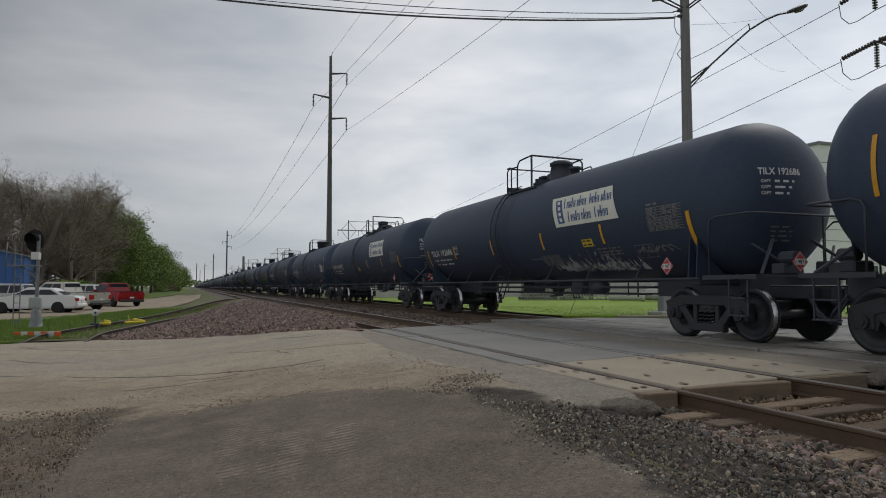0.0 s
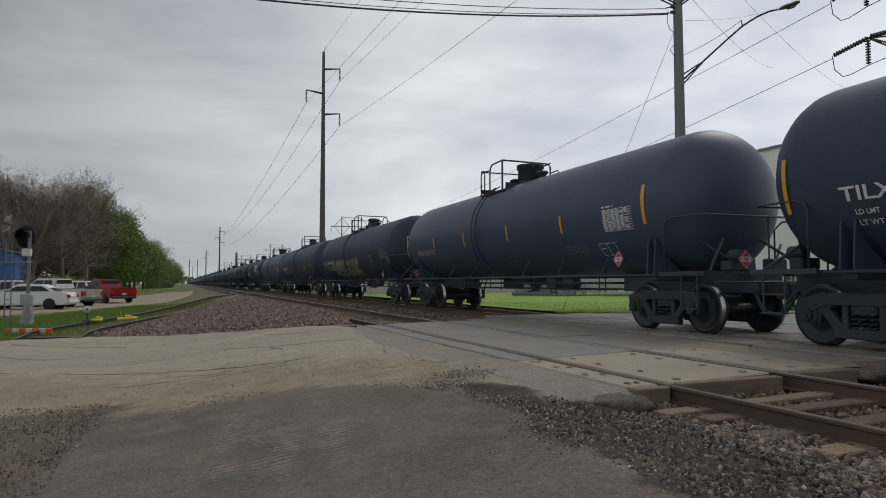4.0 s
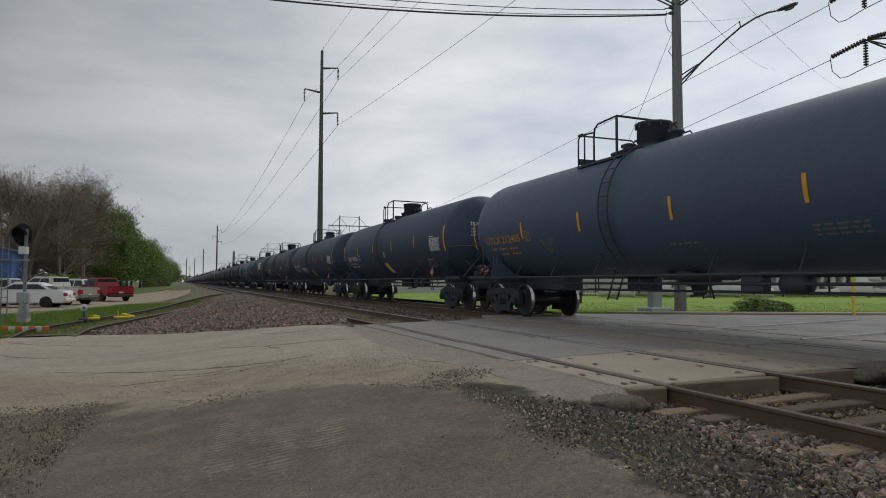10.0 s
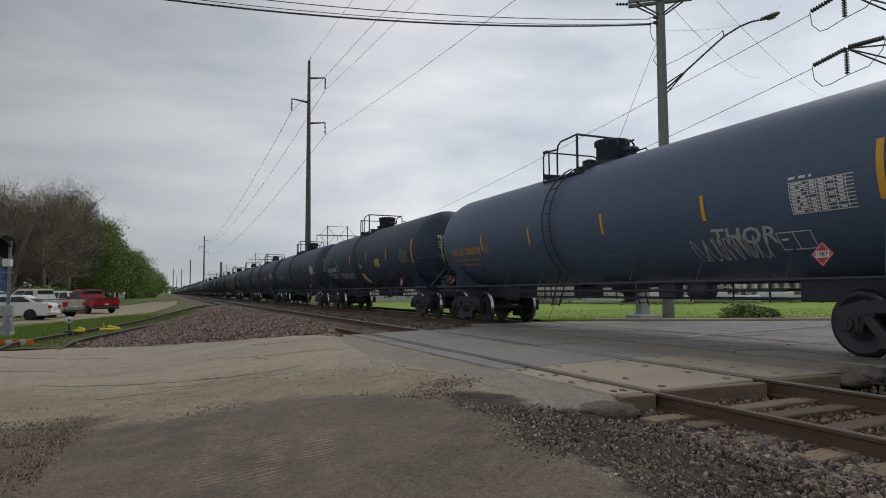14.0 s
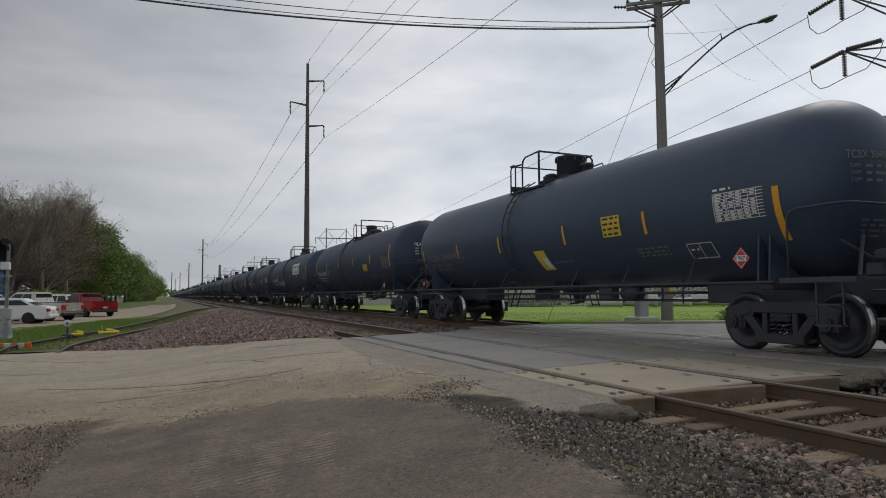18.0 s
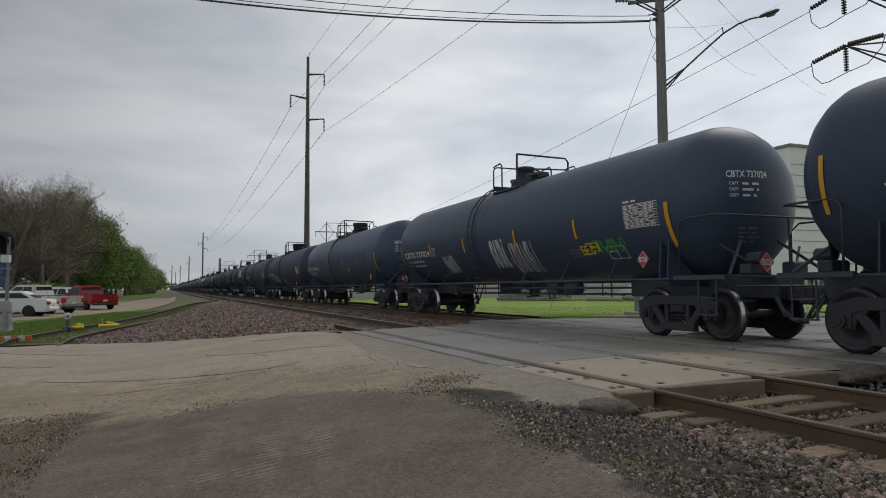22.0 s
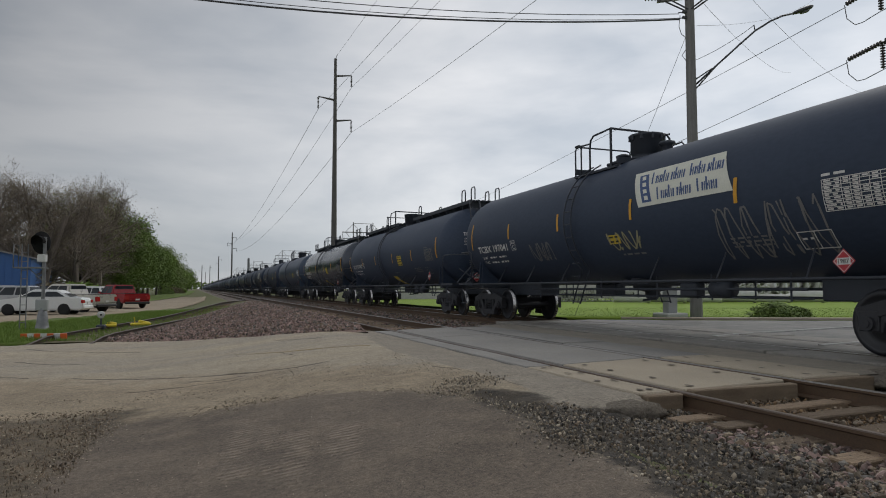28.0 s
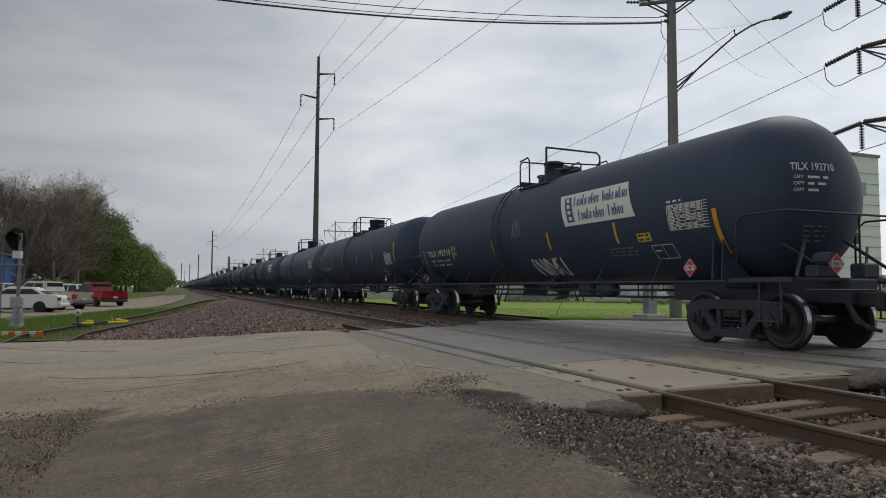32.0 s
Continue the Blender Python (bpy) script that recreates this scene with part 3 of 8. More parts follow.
def siding_x(y):
    """Centre line of the curved siding, which joins the side track far off."""
    pts = [(8, -5.2), (15, -4.45), (21, -3.42), (26, -2.5), (30, -1.7), (34, -0.85), (40, 0.55), (48, 2.4), (56, 3.95), (64, 4.9), (74, 5.38), (90, 5.43)]
    for (a, u), (b, v) in zip(pts, pts[1:]):
        if y <= b:
            return u + (v - u) * (y - a) / (b - a)
    return 5.43


band("ballast_pile", [(-2.6, 19.6), (-1.75, 24), (-0.8, 29), (0.3, 34), (1.9, 41), (3.4, 49), (3.8, 56)], [(3.9, 15.8), (3.9, 22), (3.9, 28), (3.9, 34), (3.95, 41), (4.0, 49), (4.05, 56)],
     M_BALLAST_RED, 0.0, "reddish crushed-stone ballast heaped between the tracks", across=22, step=0.6, ragged=0.05, wob=0.04, zf=pile_z)

band("siding_bed", [(siding_x(21.5 + i * 4) - 1.1, 21.5 + i * 4) for i in range(10)], [(siding_x(21.5 + i * 4) + 1.1, 21.5 + i * 4) for i in range(10)],
     soil("weedy_track_dirt", (0.13, 0.125, 0.06), (0.16, 0.13, 0.09), (0.085, 0.11, 0.035), 0.95, 0.9, 3.0, 25.0, 0.9, 0.7), -0.02, "weedy brown dirt filling the siding", across=6, step=0.8, ragged=0.1, wob=0.03)
# asphalt between and beyond the tracks
sheet("road_middle", [7.27, 7.6, 8.0, 8.4], [5.75, 6.5, 8, 10, 12, 14, 16.4, 17.2], M_ROAD2, -0.02, "dark asphalt strip between the two tracks", wob=0.012)
band("road_far", [(12.1, 2.0), (16, 1.5), (24, 0.5), (45, -3)], [(12.1, 19.2), (16, 16.9), (24, 13.6), (45, 5.5)], M_ROAD3, -0.02,
     "damp worn asphalt of the wide road beyond the main track", across=14, step=0.8, wob=0.01)
band("kerb", [(13.2, 18.75), (16, 17.0), (24, 13.7), (45, 5.6)], [(13.4, 19.1), (16.2, 17.55), (24.2, 14.25), (45, 6.2)], M_PANEL, 0.05,
     "pale concrete kerb along the grass", across=3, step=1.0, cat="kerb")
band("lawn", [(12.0, 20.2), (16.2, 17.6), (24.2, 14.3), (46, 6.2), (80, -4)], [(13.5, 62), (30, 60), (60, 56), (90, 40), (120, 20)], M_GRASS_FIELD, -0.01,
     "bright green mown grass beyond the road", across=14, step=2.0, wob=0.05)
for a, b in (((10.05, 11.1), (11.2, 11.6)), ((11.2, 11.6), (13.1, 12.0)), ((10.25, 8.75), (12.0, 9.1)), ((12.0, 9.1), (16.0, 9.95)), ((13.1, 12.0), (17.5, 13.1))):
    d = (Vector(b) - Vector(a)).normalized()
    nn = Vector((-d.y, d.x)) * 0.055
    band("road_marking", [Vector(a) + nn, Vector(b) + nn], [Vector(a) - nn, Vector(b) - nn], M_LINE_WHITE, 0.016, "worn white painted road line", across=1, step=0.12, ragged=0.035, cat="road marking")



def apron_z(x, y):
    """The road's surface, without its fine relief."""
    return ground_z(x, y) - 0.055 * smoothstep(2.6, 3.9, x) + 0.014 * noise.noise(Vector((x * 1.1, y * 1.1, 2))) + 0.006 * noise.noise(Vector((x * 4.3, y * 4.3, 5))) - 0.012


def crack(pts, w=0.03):
    """A ragged dark crack laid in the road surface."""
    line = []
    rnd = random.Random(len(pts) * 7 + int(pts[0][0] * 10))
    for a, b in zip(pts, pts[1:]):
        for i in range(6):
            p = Vector(a).lerp(Vector(b), i / 6)
            line.append(p + Vector((rnd.uniform(-1, 1), rnd.uniform(-1, 1))) * 0.04)
    line.append(Vector(pts[-1]))
    w *= 0.7
    lo = [p + Vector((0, -w * max(0.0, rnd.uniform(-0.5, 1.0)))) for p in line]
    hi = [p + Vector((0, w * max(0.0, rnd.uniform(-0.4, 1.0)))) for p in line]
    band("crack", lo, hi, M_CRACK, 0.004, "dark ragged crack in the road", across=1, step=0.1, cat="crack", zf=apron_z)


band("road_marking", [(0.75, 13.95), (0.95, 13.75), (1.6, 12.9), (2.32, 12.45), (3.0, 12.06)], [(0.75, 13.87), (0.95, 13.67), (1.6, 12.82), (2.32, 12.37), (3.0, 11.99)], M_LINE_YELLOW, 0.004,
     "faded yellow centre line", across=1, step=0.1, ragged=0.05, wob=0.0, cat="road marking", zf=apron_z)
crack([(-3.6, 13.6), (-3.0, 13.3), (-2.6, 13.05)], 0.05)
crack([(-1.9, 12.75), (-1.2, 12.35), (-0.48, 11.83), (-0.06, 11.53), (0.27, 11.29), (0.63, 10.96), (0.82, 10.8), (1.06, 10.7), (1.46, 10.5), (1.97, 10.47)], 0.05)
crack([(0.2, 11.33), (0.6, 11.0), (0.82, 10.82)], 0.075)
crack([(-0.1, 10.9), (0.35, 10.55), (0.72, 10.6)], 0.03)
crack([(1.5, 12.8), (1.62, 12.3), (1.66, 11.95)], 0.11)
crack([(0.78, 14.4), (0.8, 13.7), (0.79, 13.3)], 0.07)
crack([(-3.9, 19.3), (-3.0, 18.3), (-1.9, 17.6), (-1.2, 17.3)], 0.09)
crack([(-3.4, 15.9), (-2.6, 15.2), (-2.0, 14.95)], 0.06)
crack([(3.0, 8.6), (3.2, 8.1), (3.32, 7.6), (3.36, 7.0), (3.3, 6.4)], 0.05)
crack([(1.7, 15.6), (2.2, 14.9), (2.6, 14.6)], 0.03)
crack([(-0.9, 10.6), (-0.1, 10.4), (0.6, 10.3)], 0.02)


def rail_mesh(path, zt=0.0):
    """A rail with foot, web and head along a line of (x, y, z); the head's running face is bare."""
    prof = [(-0.07, -0.172), (0.07, -0.172), (0.07, -0.16), (0.012, -0.14), (0.010, -0.045), (0.036, -0.032), (0.036, -0.008), (0.026, 0.0), (-0.026, 0.0), (-0.036, -0.008), (-0.036, -0.032), (-0.010, -0.045), (-0.012, -0.14), (-0.07, -0.16)]
    bm = bmesh.new()
    rings = []
    for i, p in enumerate(path):
        a, b = Vector(path[max(0, i - 1)]), Vector(path[min(len(path) - 1, i + 1)])
        d = (b - a).normalized()
        s = Vector((d.y, -d.x, 0)).normalized()
        rings.append([bm.verts.new(Vector(p) + s * u + Vector((0, 0, v + zt))) for u, v in prof])
    k = len(prof)
    for r0, r1 in zip(rings, rings[1:]):
        for i in range(k):
            f = bm.faces.new((r0[i], r0[(i + 1) % k], r1[(i + 1) % k], r1[i]))
            f.material_index = 1 if 6 <= i <= 8 else 0
    bm.faces.new(rings[0])
    bm.faces.new(list(reversed(rings[-1])))
    return bm


def straight(x, ys):
    return [(x, y, 0.0) for y in ys]


def track(name, label):
    return empty(name, label=label, category="railway track", kind="structure")


near_track = track("side_track", "rusty side track on timber ties, set in the road crossing")
main_track = track("main_track", "main line track on ballast, under the passing train")
NEAR_RAILS = ((4.62, -0.045), (NEAR_X + GAUGE, 0.0))      # the near rail has settled
for x, drop in NEAR_RAILS:
    part("rail", rail_mesh(straight(x, [-30, -5, 0, 5, 10, 15.9, 30, 60, 120, 400]), drop), [M_RAIL, M_DULLTOP if x < NEAR_X else M_RAILTOP], near_track)
for x in (MAIN_X - GAUGE, MAIN_X + GAUGE):
    part("rail", rail_mesh(straight(x, [-60, 0, 20, 60, 200, 800, 3000])), [M_RAIL, M_RAILTOP], main_track)


M_RAILDARK = mat("dark_brown_rail", (0.045, 0.032, 0.025), (0.07, 0.048, 0.034), 0.7, 0.1, 3.0, 60.0, 0.5, 0.1)
siding = track("siding_track", "rusty curved siding with brown rails leaving the road")
for s in (-GAUGE, GAUGE):
    pts = []
    for i in range(60):
        y = 18.6 + i * 1.1
        x = sum(siding_x(y + q) for q in (-3, -1.5, 0, 1.5, 3)) / 5
        dx = (siding_x(y + 2) - siding_x(y - 2)) / 4
        xx, yy = x + s / math.hypot(1, dx), y - s * dx / math.hypot(1, dx)
        up = -0.035 + 0.18 * smoothstep(20.2, 22.4, yy)
        pts.append((xx, yy, ground_z(x, y) * (1 - smoothstep(45, 62, y)) + up * (1 - smoothstep(45, 62, y))))
    part("rail", rail_mesh(pts), [M_RAILDARK, M_DULLTOP], siding)


def tie_mesh():
    bm = bmesh.new()
    box(bm, -1.3, 1.3, -0.115, 0.115, -0.36, -0.168, bevel=0.012)
    me = bpy.data.meshes.new("tie")
    bm.to_mesh(me)
    bm.free()
    me.materials.append(M_TIE)
    return me


TIE = tie_mesh()
rt = random.Random(4)
for i in range(22):
    y = 5.1 - i * 0.52
    share("tie", TIE, near_track, pose(NEAR_X + rt.uniform(-0.08, 0.08), y + rt.uniform(-0.05, 0.05), 0.022 + rt.uniform(-0.022, 0.006), rt.uniform(-2, 2), -1.5 + rt.uniform(-0.4, 0.4), rt.uniform(-3, 3)))
for i in range(40):
    share("tie", TIE, near_track, pose(NEAR_X, 16.3 + i * 0.55, -0.004, 0, 0, rt.uniform(-1, 1)))
for i in range(60):
    share("tie", TIE, main_track, pose(MAIN_X, 18.0 + i * 0.55, -0.004, 0, 0, rt.uniform(-1, 1)))
for i in range(44):
    y = 22.0 + i * 0.7
    share("tie", TIE, siding, pose(siding_x(y), y, ground_z(siding_x(y), y) + 0.145 - 0.145 * smoothstep(45, 62, y), 0, 0, -math.degrees(math.atan((siding_x(y + 1) - siding_x(y - 1)) / 2))))


def tie_plates(track_ob, x, ys, drop):
    for y in ys:
        bm = bmesh.new()
        box(bm, x - 0.09, x + 0.18, y - 0.09, y + 0.09, -0.172, -0.158)
        for u in (x - 0.1, x + 0.1):
            box(bm, u - 0.012, u + 0.012, y - 0.05, y - 0.02, -0.168, -0.13)
            box(bm, u - 0.012, u + 0.012, y + 0.02, y + 0.05, -0.168, -0.13)
        ob = part("tie_plate", bm, M_RAIL, track_ob)
        ob.location.z = drop


for sx, drop in NEAR_RAILS:
    tie_plates(near_track, sx, [5.1 - i * 0.52 for i in range(9)], drop)


# crossing panels, laid one by one
def panel_mesh(w, ln, holes=True):
    bm = bmesh.new()
    box(bm, -w / 2, w / 2, -ln / 2, ln / 2, -0.2, 0.0, bevel=0.015)
    me = bpy.data.meshes.new("panel")
    bm.to_mesh(me)
    bm.free()
    return me


M_HEADER = mat("weathered_header_timber", (0.26, 0.2, 0.135), (0.15, 0.11, 0.075), 0.85, 0.0, 3.0, 40.0, 0.5, 0.4, stretch=(1, 5, 5))
crossing = empty("crossing_surface", label="concrete grade crossing panels laid between and beside the rails", category="grade crossing", kind="structure")
PANELS = {}
NEAR_STRIPS = ((4.16, 4.55, -0.05, -0.05), (4.71, 6.06, -0.045, 0.0), (6.3, 7.21, 0.002, 0.006))
MAIN_STRIPS = tuple((MAIN_X + a, MAIN_X + b, 0.0, 0.0) for a, b in ((-1.73, -0.86), (-0.63, 0.63), (0.86, 1.78)))
for strips, starts, mats in ((NEAR_STRIPS, (5.62, 8.07, 10.75, 13.45, 16.15), (M_PANEL, M_PANEL2, M_PANEL2, M_PANEL2)), (MAIN_STRIPS, (3.2, 5.75, 8.3, 10.85, 13.4, 15.95, 18.5), (M_PANEL3,) * 6)):
    for x0, x1, za, zb in strips:
        for r, (ya, yb) in enumerate(zip(starts, starts[1:])):
            w, ln = x1 - x0, yb - ya
            key = (round(w, 2), round(ln, 2), mats[r].name)
            if key not in PANELS:
                PANELS[key] = panel_mesh(w, ln - 0.035)
                PANELS[key].materials.append(mats[r])
            share("panel", PANELS[key], crossing, pose((x0 + x1) / 2, (ya + yb) / 2, (za + zb) / 2 + 0.004 + rt.uniform(-0.006, 0.006), rt.uniform(-0.15, 0.15), -math.degrees(math.atan2(zb - za, w)) + rt.uniform(-0.2, 0.2), rt.uniform(-0.15, 0.15)))
# lag screw pockets on the pale panels
BOLT = bpy.data.meshes.new("bolt_pocket")
bm = bmesh.new()
bmesh.ops.create_circle(bm, cap_ends=True, segments=8, radius=0.035)
for v in bm.verts:
    v.co.x *= 1.7
bm.to_mesh(BOLT)
bm.free()
BOLT.materials.append(M_CRACK)
for x0, x1, za, zb in NEAR_STRIPS:
    for fy in (0.2, 0.85, 1.55, 2.2):
        for fx in ((0.16, 0.84) if x1 - x0 > 1 else (0.3, 0.7)):
            share("bolt_pocket", BOLT, crossing, pose(x0 + (x1 - x0) * fx + rt.uniform(-0.03, 0.03), 5.62 + fy + rt.uniform(-0.05, 0.05), za + (zb - za) * fx + 0.013, 0, -math.degrees(math.atan2(zb - za, x1 - x0)), 90 + rt.uniform(-20, 20)))
for x0, x1, za, zb in NEAR_STRIPS:
    bm = bmesh.new()
    box(bm, x0 - 0.01, x1 + 0.03, 5.49, 5.6, -0.3, (za + zb) / 2 - 0.004, bevel=0.012)
    part("end_beam", bm, M_HEADER, crossing, "pale weathered end beam")
bm = bmesh.new()
box(bm, 4.14, NEAR_X + 1.83, 5.62, 15.9, -0.35, -0.115)
part("bedding", bm, M_CRACK, crossing)
bm = bmesh.new()
box(bm, MAIN_X - 1.9, MAIN_X + 1.9, 3.2, 18.6, -0.3, -0.07)
part("bedding", bm, M_CRACK, crossing)


# ---- the train: tank cars ----
R_TANK, Z_TANK, HALF, HEAD = 1.50, 2.66, 7.5, 1.0
BACK = 7.93      # the shell reaches farther towards the trailing end
TRUCK_AT, WB, R_WHEEL = 7.2, 0.89, 0.485


def tank_bm(seg=56):
    bm = bmesh.new()
    prof = []
    for i in range(9):
        a = math.pi / 2 * i / 9
        prof.append((-HALF - HEAD * math.cos(a), max(0.02, R_TANK * math.sin(a))))
    for y in (-HALF, -5.2, -2.6, 0.0, 2.6, 5.2, BACK):
        prof.append((y, R_TANK))
    for i in range(8, -1, -1):
        a = math.pi / 2 * i / 9
        prof.append((BACK + HEAD * math.cos(a), max(0.02, R_TANK * math.sin(a))))
    lathe(bm, prof, seg, "Y", Matrix.Translation((0, 0, Z_TANK)))
    bmesh.ops.recalc_face_normals(bm, faces=bm.faces[:])
    return bm


def seam_bm(y, w, lift):
    bm = bmesh.new()
    lathe(bm, [(y - w / 2 - 0.06, R_TANK - 0.002), (y - w / 2, R_TANK + lift), (y + w / 2, R_TANK + lift), (y + w / 2 + 0.06, R_TANK - 0.002)], 56, "Y", Matrix.Translation((0, 0, Z_TANK)))
    return bm


SHIFT = [0.0]      # how far the markings of the car at hand sit from the usual place


def on_tank(u, z, lift=0.012):
    """The near side of the shell: along u at height z."""
    u += SHIFT[0]
    if u < -HALF:      # on the rounded head
        k = min(1.0, (-HALF - u) / HEAD)
        r = R_TANK * math.sqrt(max(0.0, 1 - k * k)) + lift
    else:
        r = R_TANK + lift
    dz = max(-r * 0.999, min(r * 0.999, z - Z_TANK))
    return Vector((-math.sqrt(max(0.0, r * r - dz * dz)), u, z))


def on_head(s, z, lift=0.014):
    """The near half of the head at the car's leading end: s is metres round it from the shell."""
    k = math.sqrt(max(0.02, 1 - ((z - Z_TANK) / R_TANK) ** 2))
    a = s / 1.25
    return Vector((-(R_TANK * k + lift) * math.cos(a), -HALF - (HEAD * k + lift) * math.sin(a), z))


def patch(bm, u0, u1, z0, z1, f=on_tank, mi=0, skew=0.0, n=None, lift=0.012):
    """A thin sheet of paint or vinyl that follows the shell."""
    nz = n or max(1, int(abs(z1 - z0) / 0.12))
    nu = 1 if f is on_tank else max(1, int(abs(u1 - u0) / 0.1))
    g = [[bm.verts.new(f(u0 + (u1 - u0) * j / nu - skew * (i / nz), z0 + (z1 - z0) * i / nz, lift)) for j in range(nu + 1)] for i in range(nz + 1)]
    for i in range(nz):
        for j in range(nu):
            bm.faces.new((g[i][j], g[i][j + 1], g[i + 1][j + 1], g[i + 1][j])).material_index = mi


TEXTS = {}


def text_mesh(body, shear=0.0):
    """Flat outline of a word, one unit high capitals scaled to its box: vertices and faces."""
    if (body, shear) not in TEXTS:
        cu = bpy.data.curves.new("lettering", "FONT")
        cu.body, cu.size, cu.resolution_u, cu.shear, cu.offset = body, 1.0, 2, shear, 0.018
        ob = bpy.data.objects.new("lettering", cu)
        scene.collection.objects.link(ob)
        me = bpy.data.meshes.new_from_object(ob)
        vs = [tuple(v.co) for v in me.vertices]
        fs = [tuple(p.vertices) for p in me.polygons]
        bpy.data.objects.remove(ob)
        bpy.data.meshes.remove(me)
        x0, x1 = min(v[0] for v in vs), max(v[0] for v in vs)
        y0, y1 = min(v[1] for v in vs), max(v[1] for v in vs)
        TEXTS[body, shear] = ([((v[0] - x0) / (x1 - x0), (v[1] - y0) / (y1 - y0)) for v in vs], fs)
    return TEXTS[body, shear]


def letters(bm, body, u, width, z, height, f=on_tank, shear=0.0, lift=0.013, slope=0.0):
    """Lettering that starts at u and reads towards smaller u (or round the head)."""
    vs, fs = text_mesh(body, shear)
    sgn = -1 if f is on_tank else 1
    made = [bm.verts.new(f(u + sgn * a * width, z + b * height + slope * a, lift)) for a, b in vs]
    for q in fs:
        try:
            bm.faces.new([made[i] for i in q])
        except ValueError:
            pass


def bars(bm, u, width, z, height, rnd, f=on_tank, n=3):
    """A line of small writing that cannot be read."""
    s, sgn = 0.0, (-1 if f is on_tank else 1)
    while s < width - 0.02:
        w = min(width - s, rnd.uniform(0.12, 0.34) * max(0.6, height / 0.08))
        patch(bm, u + sgn * s, u + sgn * (s + w), z, z + height, f)
        s += w + 0.06


def wheelset_bm():
    bm = bmesh.new()
    for s in (-1, 1):
        x = s * 0.755
        o, i = x + s * 0.055, x - s * 0.075       # outer face, flange side
        prof = [(i + s * 0.0, 0.02), (i, 0.17), (i + s * 0.05, 0.21), (i + s * 0.045, 0.37), (i, 0.40), (i, 0.505), (i + s * 0.028, 0.512), (i + s * 0.04, R_WHEEL + 0.002), (o, R_WHEEL - 0.006), (o, 0.395), (o - s * 0.05, 0.375), (o - s * 0.025, 0.22), (o + s * 0.02, 0.17), (o + s * 0.02, 0.1), (o + s * 0.02, 0.02)]
        lathe(bm, prof, 36, "X")
        for k in range(3):
            a = 2 * math.pi * k / 3
            rod(bm, (o + s * 0.02, 0.06 * math.cos(a), 0.06 * math.sin(a)), (o + s * 0.32, 0.06 * math.cos(a), 0.06 * math.sin(a)), 0.02, 6)
        rod(bm, (o, 0, 0), (o + s * 0.3, 0, 0), 0.1, 14)
    rod(bm, (-0.72, 0, 0), (0.72, 0, 0), 0.085, 14)
    for f in bm.faces:
        rr = [math.hypot(v.co.y, v.co.z) for v in f.verts]
        if min(rr) > R_WHEEL - 0.02 and max(rr) < R_WHEEL + 0.012:
            f.material_index = 1
    return bm


def side_frame_bm():
    """A cast truck side: top chord, sloping arms, springs' window, bearing ends."""
    bm = bmesh.new()
    x0, x1 = -0.075, 0.075
    def bar(a, b, h, th=1.0):
        a, b = Vector((0, *a)), Vector((0, *b))
        d = b - a
        ang = math.atan2(d.z, d.y)
        m = Matrix.Translation((a + b) / 2) @ Matrix.Rotation(ang, 4, "X")
        box(bm, x0 * th, x1 * th, -d.length / 2, d.length / 2, -h / 2, h / 2, m, bevel=0.015)
    bar((-0.66, 0.735), (0.66, 0.735), 0.19)
    for s in (-1, 1):
        bar((s * 0.56, 0.745), (s * 1.08, 0.6), 0.22, 1.1)
        bar((s * 0.7, 0.66), (s * 0.36, 0.27), 0.15, 0.88)
        bar((s * 0.29, 0.7), (s * 0.29, 0.24), 0.1, 0.76)
        bar((s * 0.74, 0.52), (s * 1.06, 0.52), 0.3, 1.25)
        bar((s * 0.69, 0.64), (s * 0.78, 0.36), 0.12, 0.7)
        bar((s * 0.5, 0.66), (s * 0.76, 0.66), 0.14, 0.94)
        rod(bm, (-0.15, s * 0.89, 0.485), (0.0, s * 0.89, 0.485), 0.105, 16)
        rod(bm, (-0.17, s * 0.89, 0.485), (-0.14, s * 0.89, 0.485), 0.06, 8)
    bar((-0.46, 0.225), (0.46, 0.225), 0.15)
    return bm


def spring_bm(y):
    bm = bmesh.new()
    pipe(bm, [(0.06 * math.cos(k * 0.9), y + 0.06 * math.sin(k * 0.9), 0.28 + k * 0.0095) for k in range(36)], 0.016, 5)
    return bm


def build_truck():
    """One four-wheel truck under an Empty; its wheelsets turn on it."""
    t = new("truck")
    t.empty_display_size = 0.2
    for s in (-1, 1):
        sf = part("side_frame", side_frame_bm(), M_STEEL, t)
        sf.location = (s * 1.0, 0, 0)
        for y in (-0.14, 0.0, 0.14):
            sp = part("spring", spring_bm(y), M_STEEL, t)
            sp.location = (s * 1.0, 0, 0)
    bm = bmesh.new()
    box(bm, -1.05, 1.05, -0.2, 0.2, 0.5, 0.72, bevel=0.03)
    box(bm, -0.25, 0.25, -0.25, 0.25, 0.7, 0.86, bevel=0.02)
    part("bolster", bm, M_STEEL, t)
    bm = bmesh.new()
    for s in (-1, 1):
        rod(bm, (-0.9, s * 0.32, 0.36), (0.9, s * 0.32, 0.36), 0.045, 8)
        for q in (-1, 1):
            box(bm, q * 0.755 - 0.05, q * 0.755 + 0.05, s * 0.36 - 0.04, s * 0.36 + 0.05, 0.24, 0.5, bevel=0.01)
    part("brake_beam", bm, M_STEEL, t)
    for s in (-1, 1):
        w = part("wheelset", wheelset_bm(), [M_WHEEL, M_TREAD], t)
        w.location = (0, s * WB, R_WHEEL)
    return t


